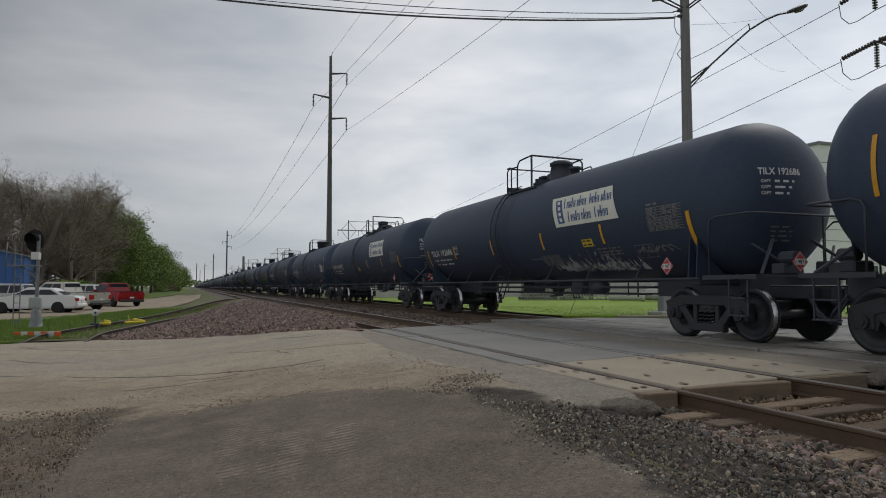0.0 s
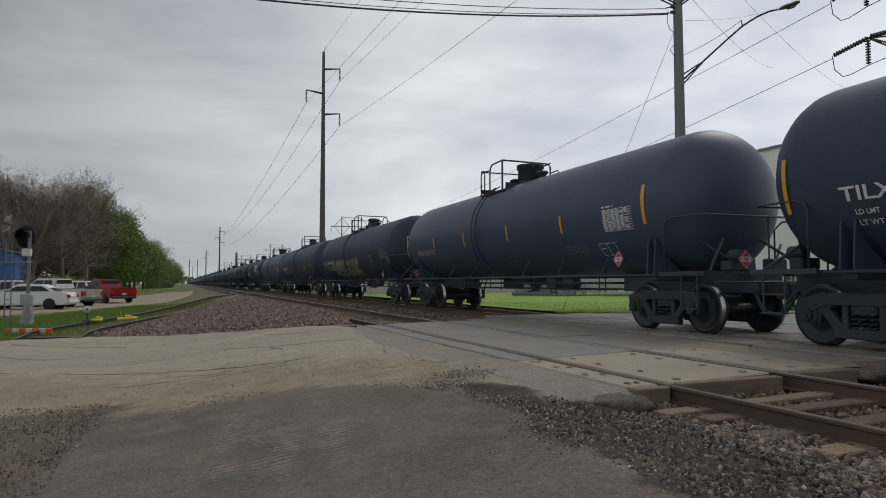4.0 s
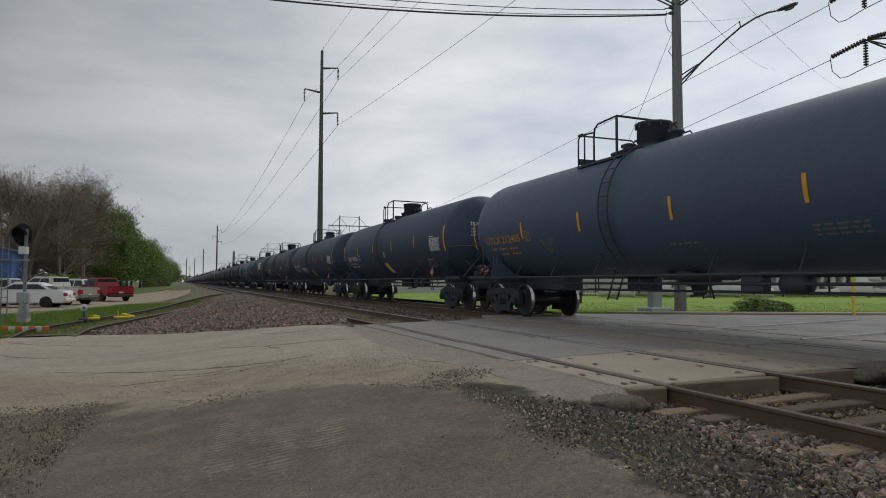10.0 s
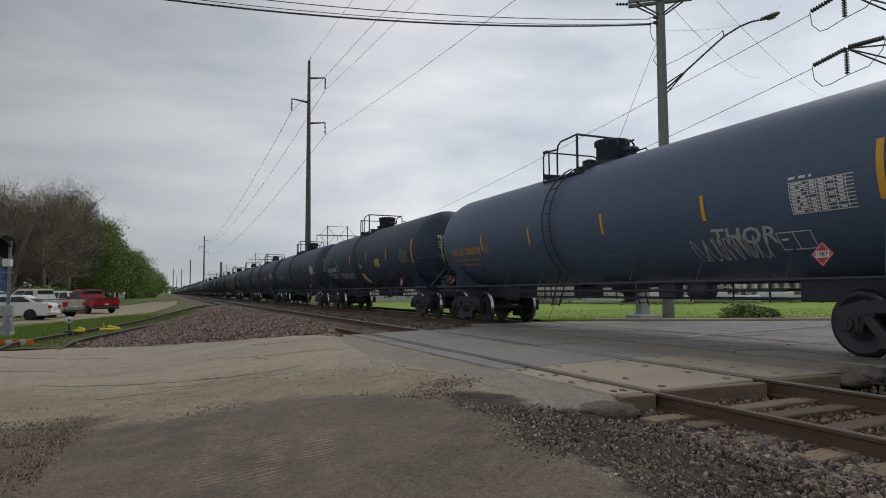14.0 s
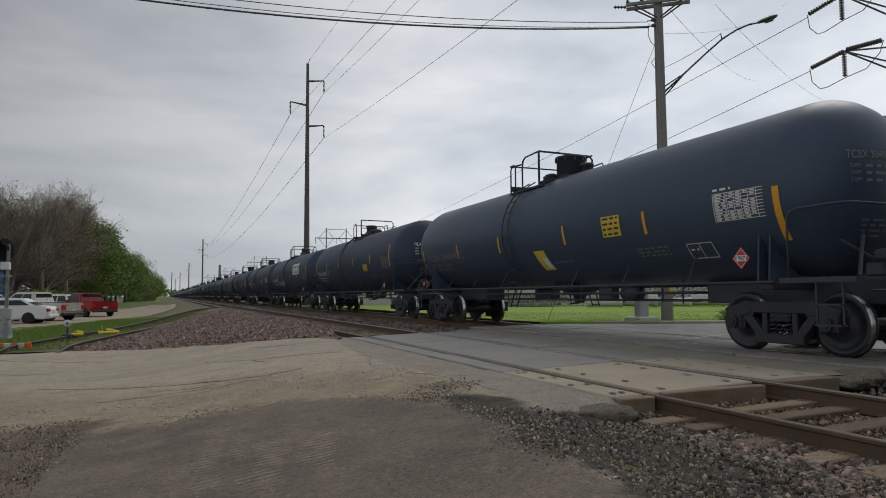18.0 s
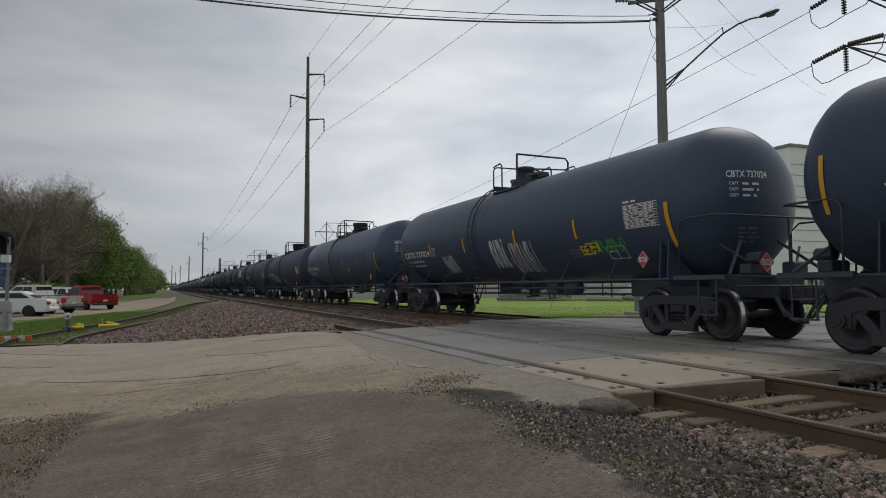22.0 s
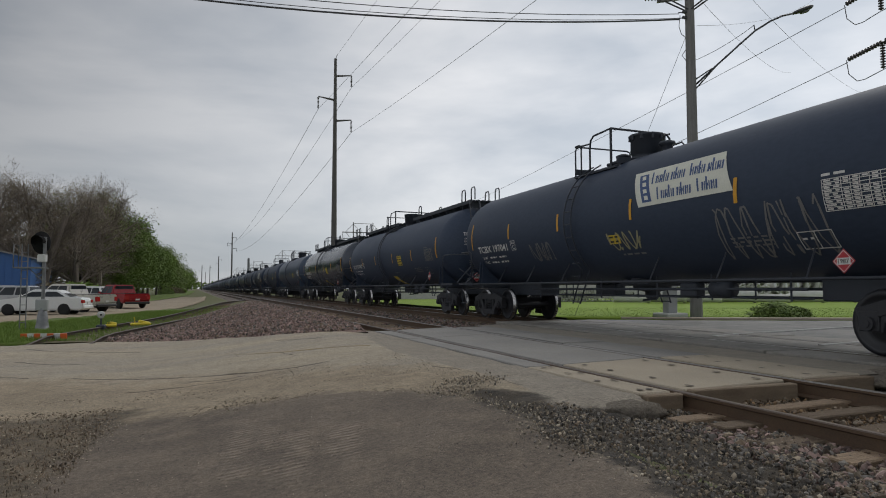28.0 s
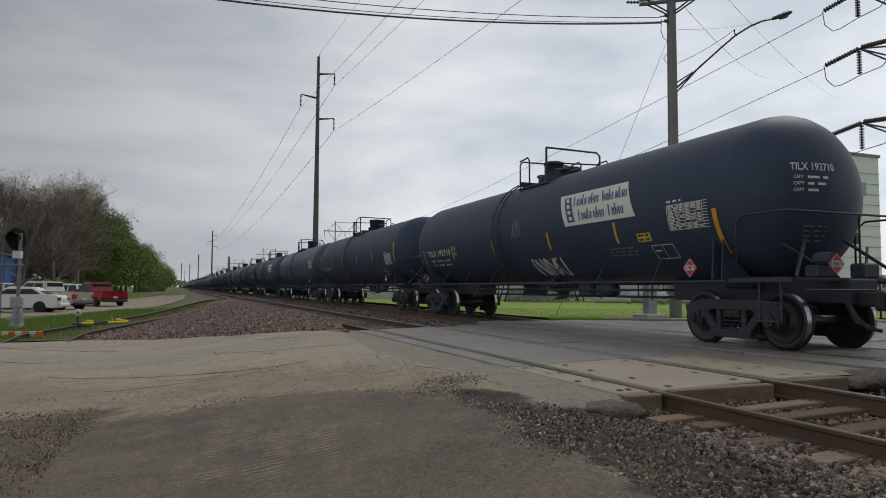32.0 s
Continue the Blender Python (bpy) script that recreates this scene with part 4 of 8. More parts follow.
def hoop(bm, x0, x1, y, z0, z1, r=0.022):
    """A cross rail on two posts."""
    c = 0.12
    pipe(bm, [(x0, y, z0), (x0, y, z1 - c), (x0 + c * 0.3, y, z1 - c * 0.3), (x0 + c, y, z1), (x1 - c, y, z1), (x1 - c * 0.3, y, z1 - c * 0.3), (x1, y, z1 - c), (x1, y, z0)], r)


def build_car(kind):
    """A tank car. kind: band (wide jacket band, low fittings), ladder (side ladder, tall dome), walkway (full-length top walk)."""
    car = empty("tank_car")
    gloss = kind == "walkway"
    part("tank", tank_bm(), M_TANK, car, smooth=True)
    top = Z_TANK + R_TANK
    fore = kind == "fore"
    if fore:
        kind = "band"
    if kind == "band":
        part("jacket_band", seam_bm(0.6, 0.5, 0.005), M_TANK, car, smooth=True)
    # dome
    bm = bmesh.new()
    if kind == "band" and not fore:
        lathe(bm, [(top - 0.12, 0.34), (top + 0.2, 0.34), (top + 0.4, 0.3), (top + 0.41, 0.34), (top + 0.5, 0.34), (top + 0.51, 0.28), (top + 0.55, 0.25), (top + 0.56, 0.08)], 24, "Z")
        box(bm, -0.2, 0.12, 0.3, 0.52, top - 0.1, top + 0.24, bevel=0.03)
    elif fore:
        lathe(bm, [(top - 0.12, 0.27), (top + 0.46, 0.27), (top + 0.47, 0.3), (top + 0.53, 0.3), (top + 0.56, 0.22)], 24, "Z")
        box(bm, -0.25, 0.25, 0.24, 0.5, top - 0.12, top + 0.2, bevel=0.04)
        for k in range(6):
            box(bm, -0.2 + 0.02 * k, 0.2, -0.44 - 0.13 * k, -0.3 - 0.13 * k, top - 0.12, top + 0.3 - 0.02 * (k % 3), bevel=0.03)
    else:
        lathe(bm, [(top - 0.12, 0.36), (top + 0.1, 0.36), (top + 0.11, 0.39), (top + 0.5, 0.39), (top + 0.51, 0.42), (top + 0.56, 0.42), (top + 0.58, 0.3)], 28, "Z")
        for k in range(10):
            a = 2 * math.pi * k / 10
            box(bm, 0.4 * math.cos(a) - 0.025, 0.4 * math.cos(a) + 0.025, 0.4 * math.sin(a) - 0.025, 0.4 * math.sin(a) + 0.025, top + 0.42, top + 0.56)
    part("dome", bm, M_FITTING, car, smooth=False)
    # valves beside the dome
    sg = -1 if fore else 1
    bm = bmesh.new()
    lathe(bm, [(top - 0.1, 0.15), (top + 0.14, 0.15), (top + 0.15, 0.19), (top + 0.2, 0.19), (top + 0.24, 0.08)], 14, "Z", Matrix.Translation((-0.1, sg * 0.82, 0)))
    rod(bm, (-0.1, sg * 0.82, top + 0.1), (-0.1, sg * 1.5, top + 0.08), 0.05, 8)
    part("valve", bm, M_FITTING, car)
    bm = bmesh.new()
    lathe(bm, [(top - 0.1, 0.09), (top + 0.22, 0.09), (top + 0.28, 0.05)], 12, "Z", Matrix.Translation((0.28, sg * 0.7, 0)))
    part("vent_pipe", bm, M_FITTING, car)
    bm = bmesh.new()
    lathe(bm, [(top - 0.1, 0.13), (top + 0.18, 0.13), (top + 0.2, 0.2), (top + 0.27, 0.18)], 14, "Z", Matrix.Translation((0.05, -sg * 0.68, 0)))
    part("relief_valve", bm, M_FITTING, car)
    # platform across the top and its rails
    W, zp = 0.87, top - 0.22
    ya, yb = (-1.15, 0.45) if fore else (0.0, 1.85)
    bm = bmesh.new()
    for s in (-1, 1):
        box(bm, s * W - 0.05, s * W + 0.05, ya, yb, zp - 0.05, zp)
        for y in (ya + 0.2, yb - 0.2):
            rod(bm, (s * W, y, zp - 0.03), (s * (W + 0.03), y, zp - 0.16), 0.025, 6)
        for i in range(4):
            x = s * (0.52 + i * 0.075)
            box(bm, x - 0.012, x + 0.012, ya, yb, zp - 0.02, zp + 0.06)
    for y in (ya, yb):
        box(bm, -W, W, y - 0.025, y + 0.025, zp + 0.05, zp + 0.2)
    part("platform", bm, M_FITTING, car)
    z1, z2 = top + 0.72, top + 0.58
    yc = -1.05 if fore else 0.24      # the tall cross rail
    bm = bmesh.new()
    hoop(bm, -W, W, yb, zp - 0.05, z2)
    part("cross_rail", bm, M_FITTING, car)
    bm = bmesh.new()
    rod(bm, (-W, yc, zp - 0.05), (-W, yc, z1), 0.032, 8)
    pipe(bm, [(-W, yc, z1), (W - 0.1, yc, z1 - 0.02), (W, yc, z1 - 0.12), (W, yc, zp - 0.05)], 0.027)
    if fore:
        for s in (-1, 1):
            pipe(bm, [(s * W, yb, z2), (s * W, yb - 0.45, z2 + 0.04), (s * W, yb - 0.55, z2 - 0.06), (s * W, yb - 0.56, zp - 0.05)], 0.024)
        pipe(bm, [(-W, yc, top + 0.3), (W, yc, top + 0.36), (W, yc + 0.3, top + 0.3), (W, yc + 0.34, zp)], 0.022)
    else:
        for s in (-1, 1):
            pipe(bm, [(s * W, yc, z1), (s * W, yc + 0.75, z1 - 0.03), (s * W, yc + 0.88, z1 - 0.12), (s * W, yc + 0.92, z1 - 0.3), (s * W, yc + 0.92, zp - 0.05)], 0.024)
            pipe(bm, [(s * W, yc + 0.92, z2 - 0.06), (s * W, yb, z2 - 0.02)], 0.022)
            pipe(bm, [(s * W, yb - 0.28, zp), (s * W, yb - 0.28, z2 - 0.05), (s * W, yb - 0.2, z2), (s * W, yb, z2)], 0.022)
    part("handrail", bm, M_FITTING, car)
    bm = bmesh.new()
    yg = ya - 0.02
    pipe(bm, [(W, yg + 0.3, zp - 0.02), (W, yg + 0.3, top + 0.3), (W, yg + 0.22, top + 0.4), (W, yg - 0.2, top + 0.42), (W, yg - 0.3, top + 0.3), (W, yg - 0.3, top - 0.25)], 0.022)
    part("side_grab", bm, M_FITTING, car)
    # side ladder
    for s in (-1, 1):
        bm = bmesh.new()
        for y in (1.02, 1.36):
            pts = []
            for i in range(15):
                a = radians(-48 + i * 8.0)
                pts.append((s * (R_TANK + 0.11) * math.cos(a), y, Z_TANK + (R_TANK + 0.11) * math.sin(a)))
            pts.insert(0, (s * 1.36, y, 0.62))
            pipe(bm, pts, 0.02, 5)
        for i in range(11):
            z = 0.66 + i * 0.32
            dz = z - Z_TANK
            x = s * (math.sqrt((R_TANK + 0.11) ** 2 - dz * dz) if dz > -1.0 else 1.36)
            if z < Z_TANK + 1.3:
                rod(bm, (x, 1.02, z), (x, 1.36, z), 0.016, 5)
        part("ladder", bm, M_FITTING, car)
    if kind == "walkway":
        bm = bmesh.new()
        for y in [-8.1 + i * 0.9 for i in range(19)]:
            if abs(y) > 1.3:
                box(bm, -0.4, 0.4, y - 0.03, y + 0.03, top - 0.03, top + 0.16)
        for a, b in ((-8.4, -1.2), (1.3, 8.4)):
            for x in (-0.42, -0.22, 0.0, 0.22, 0.42):
                box(bm, x - 0.07, x + 0.07, a, b, top + 0.16, top + 0.2)
            for s in (-1, 1):
                box(bm, s * 0.5 - 0.02, s * 0.5 + 0.02, a, b, top + 0.08, top + 0.22)
        part("walkway", bm, M_FITTING, car)
        for y, w in ((-8.35, 0.5), (-7.4, 0.5), (7.4, 0.5), (8.35, 0.5), (-2.0, 0.5)):
            bm = bmesh.new()
            pipe(bm, [(-w, y, top + 0.18), (-w, y, top + 0.55), (-w, y - 0.06, top + 0.65), (-w, y - 0.3, top + 0.66), (-w, y - 0.36, top + 0.56), (-w, y - 0.36, top + 0.18)], 0.024)
            pipe(bm, [(w, y, top + 0.18), (w, y, top + 0.55), (w, y - 0.06, top + 0.65), (w, y - 0.3, top + 0.66), (w, y - 0.36, top + 0.56), (w, y - 0.36, top + 0.18)], 0.024)
            part("grab_rail", bm, M_FITTING, car)
        bm = bmesh.new()
        for x in (-0.62, -0.2):
            pipe(bm, [(x, -8.45, top + 0.16), (x, -8.72, 3.2), (x, -8.8, 1.2)], 0.02, 5)
        for i in range(9):
            z = 1.4 + i * 0.33
            y = -8.72 - 0.08 * (3.2 - z) / 2 if z < 3.2 else -8.72 + 0.27 * (z - 3.2) / 1.1
            rod(bm, (-0.62, y, z), (-0.2, y, z), 0.015, 5)
        part("end_ladder", bm, M_FITTING, car)
    # underframe: stub sills, saddles, side pipes, outlet
    for s in (-1, 1):
        bm = bmesh.new()
        box(bm, -0.32, 0.32, min(s * 4.9, s * 8.95), max(s * 4.9, s * 8.95), 0.78, 1.18, bevel=0.02)
        box(bm, -1.3, 1.3, s * TRUCK_AT - 0.12, s * TRUCK_AT + 0.12, 1.02, 1.17, bevel=0.02)
        part("stub_sill", bm, M_FITTING, car)
        bm = bmesh.new()
        prof = [(-1.36, 1.12), (-1.3, 1.9), (-1.12, 1.6), (-0.7, 1.25), (0.7, 1.25), (1.12, 1.6), (1.3, 1.9), (1.36, 1.12)]
        for yy in (s * TRUCK_AT - 0.11, s * TRUCK_AT + 0.11):
            vs = [bm.verts.new((x, yy + q, z)) for q in (-0.015, 0.015) for x, z in prof]
            k = len(prof)
            bm.faces.new(vs[:k])
            bm.faces.new(vs[k:][::-1])
            for i in range(k):
                bm.faces.new((vs[i], vs[(i + 1) % k], vs[k + (i + 1) % k], vs[k + i]))
        part("saddle", bm, M_TANK, car)
        # brake rigging and braces between head and coupler
        bm = bmesh.new()
        box(bm, -0.75, -0.3, s * 8.6 - 0.13, s * 8.6 + 0.13, 1.2, 1.4, bevel=0.03)
        part("brake_housing", bm, M_FITTING, car)
        bm = bmesh.new()
        box(bm, 0.3, 0.7, s * 8.6 - 0.13, s * 8.6 + 0.13, 1.2, 1.45, bevel=0.03)
        part("valve_box", bm, M_FITTING, car)
        bm = bmesh.new()
        rod(bm, (-0.55, s * 8.55, 1.5), (-0.55, s * 8.85, 1.5), 0.11, 10)
        part("brake_cylinder", bm, M_FITTING, car)
        for q in (-1, 1):
            bm = bmesh.new()
            rod(bm, (q * 1.25, s * 8.75, 1.2), (q * 0.35, s * 8.2, 1.95), 0.03, 6)
            rod(bm, (q * 0.3, s * 8.75, 1.2), (q * 1.0, s * 8.3, 1.75), 0.025, 6)
            part("end_brace", bm, M_FITTING, car)
        bm = bmesh.new()
        pipe(bm, [(-0.35, s * 8.9, 0.8), (-0.38, s * 9.1, 0.5), (-0.3, s * 9.3, 0.42)], 0.03, 6)
        part("air_hose", bm, M_FITTING, car)
        # end deck with grab rails and steps
        bm = bmesh.new()
        y0, y1 = sorted((s * 7.6, s * 8.85))
        box(bm, -1.45, 1.45, s * 8.72 - 0.13, s * 8.72 + 0.13, 1.15, 1.2)
        box(bm, -1.47, -1.41, y0, y1, 1.12, 1.2)
        box(bm, 1.41, 1.47, y0, y1, 1.12, 1.2)
        part("end_deck", bm, M_FITTING, car)
        bm = bmesh.new()
        hy = s * 8.75
        pipe(bm, [(-1.44, s * 7.75, 1.2), (-1.44, s * 7.75, 2.1), (-1.44, s * 7.8, 2.2), (-1.44, s * 7.95, 2.25), (-1.44, hy - s * 0.1, 2.25), (-1.38, hy, 2.25), (1.38, hy, 2.25), (1.44, hy - s * 0.1, 2.25), (1.44, s * 7.95, 2.25), (1.44, s * 7.75, 2.1), (1.44, s * 7.75, 1.2)], 0.02, 6)
        rod(bm, (0.2, hy, 1.2), (0.2, hy, 2.25), 0.018, 5)
        part("end_rail", bm, M_FITTING, car)
        for q in (-1, 1):
            bm = bmesh.new()
            for yy in (s * 8.2, s * 8.62):
                rod(bm, (q * 1.43, yy, 1.12), (q * 1.43, yy, 0.5), 0.018, 5)
            for z in (0.5, 0.8):
                box(bm, q * 1.43 - 0.06, q * 1.43 + 0.06, min(s * 8.2, s * 8.62), max(s * 8.2, s * 8.62), z - 0.012, z + 0.012)
            part("sill_step", bm, M_FITTING, car)
        bm = bmesh.new()
        box(bm, -0.14, 0.14, min(s * 8.9, s * 9.42), max(s * 8.9, s * 9.42), 0.74, 0.98, bevel=0.03)
        box(bm, -0.2, 0.2, min(s * 9.22, s * 9.38), max(s * 9.22, s * 9.38), 0.68, 1.0, bevel=0.04)
        rod(bm, (0.0, s * 9.12, 1.0), (-1.3, s * 8.95, 1.0), 0.018, 5)
        part("coupler", bm, M_STEEL, car)
        bm = bmesh.new()
        pipe(bm, [(-0.35, s * 8.9, 0.85), (-0.42, s * 9.1, 0.6), (-0.36, s * 9.25, 0.42), (-0.2, s * 9.36, 0.38)], 0.03, 6)
        part("brake_hose", bm, M_FITTING, car)
    for s in (-1, 1):
        bm = bmesh.new()
        pipe(bm, [(s * 1.46, -7.5, 1.14), (s * 1.46, 7.5, 1.14)], 0.028, 6)
        for y in (-5.6, -3.7, -1.8, 1.8, 3.7, 5.6):
            rod(bm, (s * 1.46, y, 1.14), (s * 1.1, y + 0.12, 1.66), 0.016, 5)
        part("side_rail", bm, M_FITTING, car)
        bm = bmesh.new()
        pipe(bm, [(s * 0.62, -4.9, 0.98), (s * 0.62, 4.9, 0.98)], 0.03, 6)
        pipe(bm, [(s * 0.5, -4.9, 0.82), (s * 0.5, 4.9, 0.82)], 0.022, 6)
        for y in (-4.5, -2.6, -0.9, 1.3, 3.0, 4.5):
            rod(bm, (s * 0.56, y, 0.76), (s * 0.56, y, 1.3), 0.02, 5)
        part("brake_pipe", bm, M_FITTING, car)
    bm = bmesh.new()
    lathe(bm, [(0.72, 0.1), (0.8, 0.16), (0.92, 0.17), (0.97, 0.42), (1.2, 0.5), (1.3, 0.5)], 18, "Z")
    rod(bm, (0, 0, 0.74), (-0.34, -0.1, 0.72), 0.025, 6)
    box(bm, -0.55, 0.55, -0.55, 0.55, 1.06, 1.2, bevel=0.05)
    part("outlet_valve", bm, M_FITTING, car)
    bm = bmesh.new()
    lathe(bm, [(-3.1, 0.02), (-3.08, 0.17), (-2.6, 0.17), (-2.58, 0.02)], 14, "Y", Matrix.Translation((-0.5, 0, 0.98)))
    part("brake_cylinder", bm, M_FITTING, car)
    bm = bmesh.new()
    box(bm, -0.62, -0.36, -2.2, -1.7, 0.82, 1.12, bevel=0.03)
    part("control_valve", bm, M_FITTING, car)
    bm = bmesh.new()
    box(bm, 0.3, 0.62, 1.9, 2.9, 0.8, 1.14, bevel=0.04)
    part("air_reservoir", bm, M_FITTING, car)
    proto = build_truck()
    proto.parent = car
    proto.matrix_basis = pose(0, -TRUCK_AT, 0)
    t2 = copy_thing(proto, pose(0, TRUCK_AT, 0))
    t2.parent = car
    return car


def simple_car():
    """The same car in fewer pieces, for those that stay far off."""
    car = empty("tank_car")
    part("tank", tank_bm(32), M_TANK, car, smooth=True)
    top = Z_TANK + R_TANK
    bm = bmesh.new()
    lathe(bm, [(top - 0.12, 0.45), (top + 0.62, 0.45), (top + 0.66, 0.3)], 14, "Z")
    part("dome", bm, M_FITTING, car)
    bm = bmesh.new()
    hoop(bm, -1.17, 1.17, 1.18, top - 0.4, top + 0.56, 0.03)
    hoop(bm, -1.17, 1.17, 0.25, top - 0.4, top + 0.8, 0.03)
    part("handrail", bm, M_FITTING, car)
    bm = bmesh.new()
    box(bm, -0.4, 0.4, -9.3, 9.3, 0.75, 1.2)
    box(bm, -1.46, 1.46, -8.8, -7.6, 1.08, 1.2)
    box(bm, -1.46, 1.46, 7.6, 8.8, 1.08, 1.2)
    part("underframe", bm, M_FITTING, car)
    for s in (-1, 1):
        bm = bmesh.new()
        for q in (-1, 1):
            box(bm, q * 1.0 - 0.08, q * 1.0 + 0.08, s * 7 - 1.1, s * 7 + 1.1, 0.45, 0.8)
            box(bm, q * 1.0 - 0.08, q * 1.0 + 0.08, s * 7 - 0.45, s * 7 + 0.45, 0.2, 0.5)
            for w in (-WB, WB):
                lathe(bm, [(q * 0.69, 0.1), (q * 0.69, R_WHEEL), (q * 0.8, R_WHEEL), (q * 0.8, 0.1)], 20, "X", Matrix.Translation((0, s * 7 + w, R_WHEEL)))
        part("truck", bm, M_STEEL, car)
    return car


# ---- lettering and markings of the cars ----
# by make of car: the strips' places along the shell, their foot, then the large strip, the data table and the placard
MAKES = {
    "P": ((7.6, 4.87, 1.7, -1.5, -4.3), 1.98, (-7.2, 1.63, 2.43), (-6.0, 2.13), (-6.3, 1.4), 2.15, 7.2),
    "R": ((7.3, 4.72, 1.7, -1.6, -5.25), 2.2, (-7.23, 2.03, 2.92), (-6.08, 2.12), (-6.3, 1.4), 2.15, 7.12),
    "T": ((7.55, 4.75, 1.85, -1.25, -4.25), 2.41, (-7.15, 2.2, 3.11), (-5.96, 2.14), (-6.0, 1.39), 2.17, 7.1),
    "U": ((8.05, 5.0, 2.0, -1.1, -4.2), 2.38, (-7.5, 2.12, 3.03), (-6.0, 2.18), (-5.88, 1.39), 2.06, 7.25),
    "V": ((8.25, 5.1, 2.25, -0.95, -3.95), 2.21, (-7.18, 2.19, 3.0), (-5.75, 2.13), (-6.0, 1.5), 2.16, 7.42),
    "W": ((8.2, 5.0, 2.15, -1.1, -4.0), 2.28, (-7.45, 2.12, 3.0), (-6.0, 2.06), (-5.9, 1.42), 2.12, 7.3),
    "X": ((7.95, 4.88, 1.95, -1.42, -4.35), 2.12, (-7.48, 1.76, 2.61), (-6.2, 2.2), (-6.48, 1.55), 2.62, 7.62),
    "Y": ((7.39, 4.81, 1.98, -1.51, -4.56), 2.35, (-7.2, 2.19, 3.11), (-5.98, 2.36), (-5.87, 1.47), 2.6, 7.05),
}
MAKE_OF = {"P": (1, 2, 7, 10, 8, 22, 40, 43), "R": (17, 32), "T": (0, 4, 11, 24, 33, 34, 35, 39), "U": (14, 15, 16, 19, 20, 21, 26), "V": (6, 9, 13, 18, 36), "X": (23, 28, 29, 38), "Y": (12, 42)}
OFFSET = {1: -0.05, 3: 0.05, 5: -0.1, 8: 0.73, 10: 0.05, 12: 0.0, 13: 0.08, 15: 0.05, 16: -0.15, 18: 0.0, 19: 0.22, 23: -0.13, 24: 0.1, 25: 0.0, 27: -0.2, 29: 0.06, 30: 0.15, 36: 0.08, 37: 0.1, 39: 0.0, 40: -0.1}
RAISED = {35: 0.06, 23: 0.03, 5: -0.05, 27: -0.07}


def make_of(n):
    return next((k for k, cars in MAKE_OF.items() if n in cars), "W")


def stripe_set(car, make, dz, n):
    """Yellow reflective strips along the shell; the makes differ in their spacing."""
    us, foot, big = MAKES[make][:3]
    short = 0.28 if make == "Y" else 0.45
    rows = [(us[0], foot - 0.18, foot + 0.68 if make not in "PX" else foot + 0.42, 0.075)] + [(u, foot, foot + (short if i > 1 else 0.45), 0.085) for i, u in enumerate(us[1:])] + [(*big, 0.11)]
    for u, z0, z1, w in rows:
        bm = bmesh.new()
        patch(bm, u - w / 2, u + w / 2, z0 + dz, z1 + dz)
        part("reflective_stripe", bm, M_YELLOW, car)


def mark(car, n, name, number, ink, rnd, weights=None, faded=False):
    ink2 = ink if not faded else M_FADED
    bm = bmesh.new()
    body = name + " " + number
    make = make_of(n)
    wide, u0 = MAKES[make][5] * (0.84 if len(body) == 9 else 1.0), MAKES[make][6]
    if n in (3, 30):
        wide = 2.3
    letters(bm, body, u0, wide, 2.14, 0.215)
    part("reporting_mark", bm, ink, car)
    bm = bmesh.new()
    lines = weights or ("LD LMT  197500 LB  89600 KG", "LT WT   65500 LB  29700 KG")
    if weights:
        letters(bm, lines[0], u0 - 0.17, 1.95, 1.95, 0.09)
        letters(bm, lines[1], u0 - 0.17, 1.95, 1.8, 0.09)
    else:
        for z in (1.95, 1.8):
            letters(bm, "LD LMT" if z > 1.9 else "LT WT", u0 - 0.17, 0.36, z, 0.075)
            bars(bm, u0 - 0.72, 0.5, z + 0.01, 0.05, rnd)
            bars(bm, u0 - 1.4, 0.5, z + 0.01, 0.05, rnd)
    part("weight_stencil", bm, ink2, car)
    bm = bmesh.new()
    c = u0 - wide - 0.4
    for a, b, q0, q1 in ((0.15, 0.135, 2.13, 2.41), (-0.135, -0.15, 2.13, 2.41), (0.15, -0.15, 2.13, 2.145), (0.15, -0.15, 2.395, 2.41)):
        patch(bm, c + a, c + b, q0, q1)
    letters(bm, "C", c + 0.06, 0.12, 2.16, 0.12)
    letters(bm, "PLATE", c + 0.1, 0.2, 2.315, 0.05)
    part("plate_mark", bm, ink2, car)
    # the same mark on the head
    bm = bmesh.new()
    letters(bm, body, 1.22, 0.74, 2.99, 0.135, on_head)
    part("reporting_mark", bm, ink, car)
    bm = bmesh.new()
    for i, z in enumerate((2.85, 2.74, 2.63)):
        letters(bm, "CAPY", 1.27, 0.16, z, 0.06, on_head)
        bars(bm, 1.49, 0.34 - 0.05 * i, z + 0.005, 0.042, rnd, on_head)
    part("capacity_stencil", bm, ink2, car)
    bm = bmesh.new()
    for z in (2.05, 1.97, 1.89, 1.81):
        bars(bm, 1.42, 0.42, z, 0.026, rnd, on_head)
    part("small_print", bm, M_FADED, car)


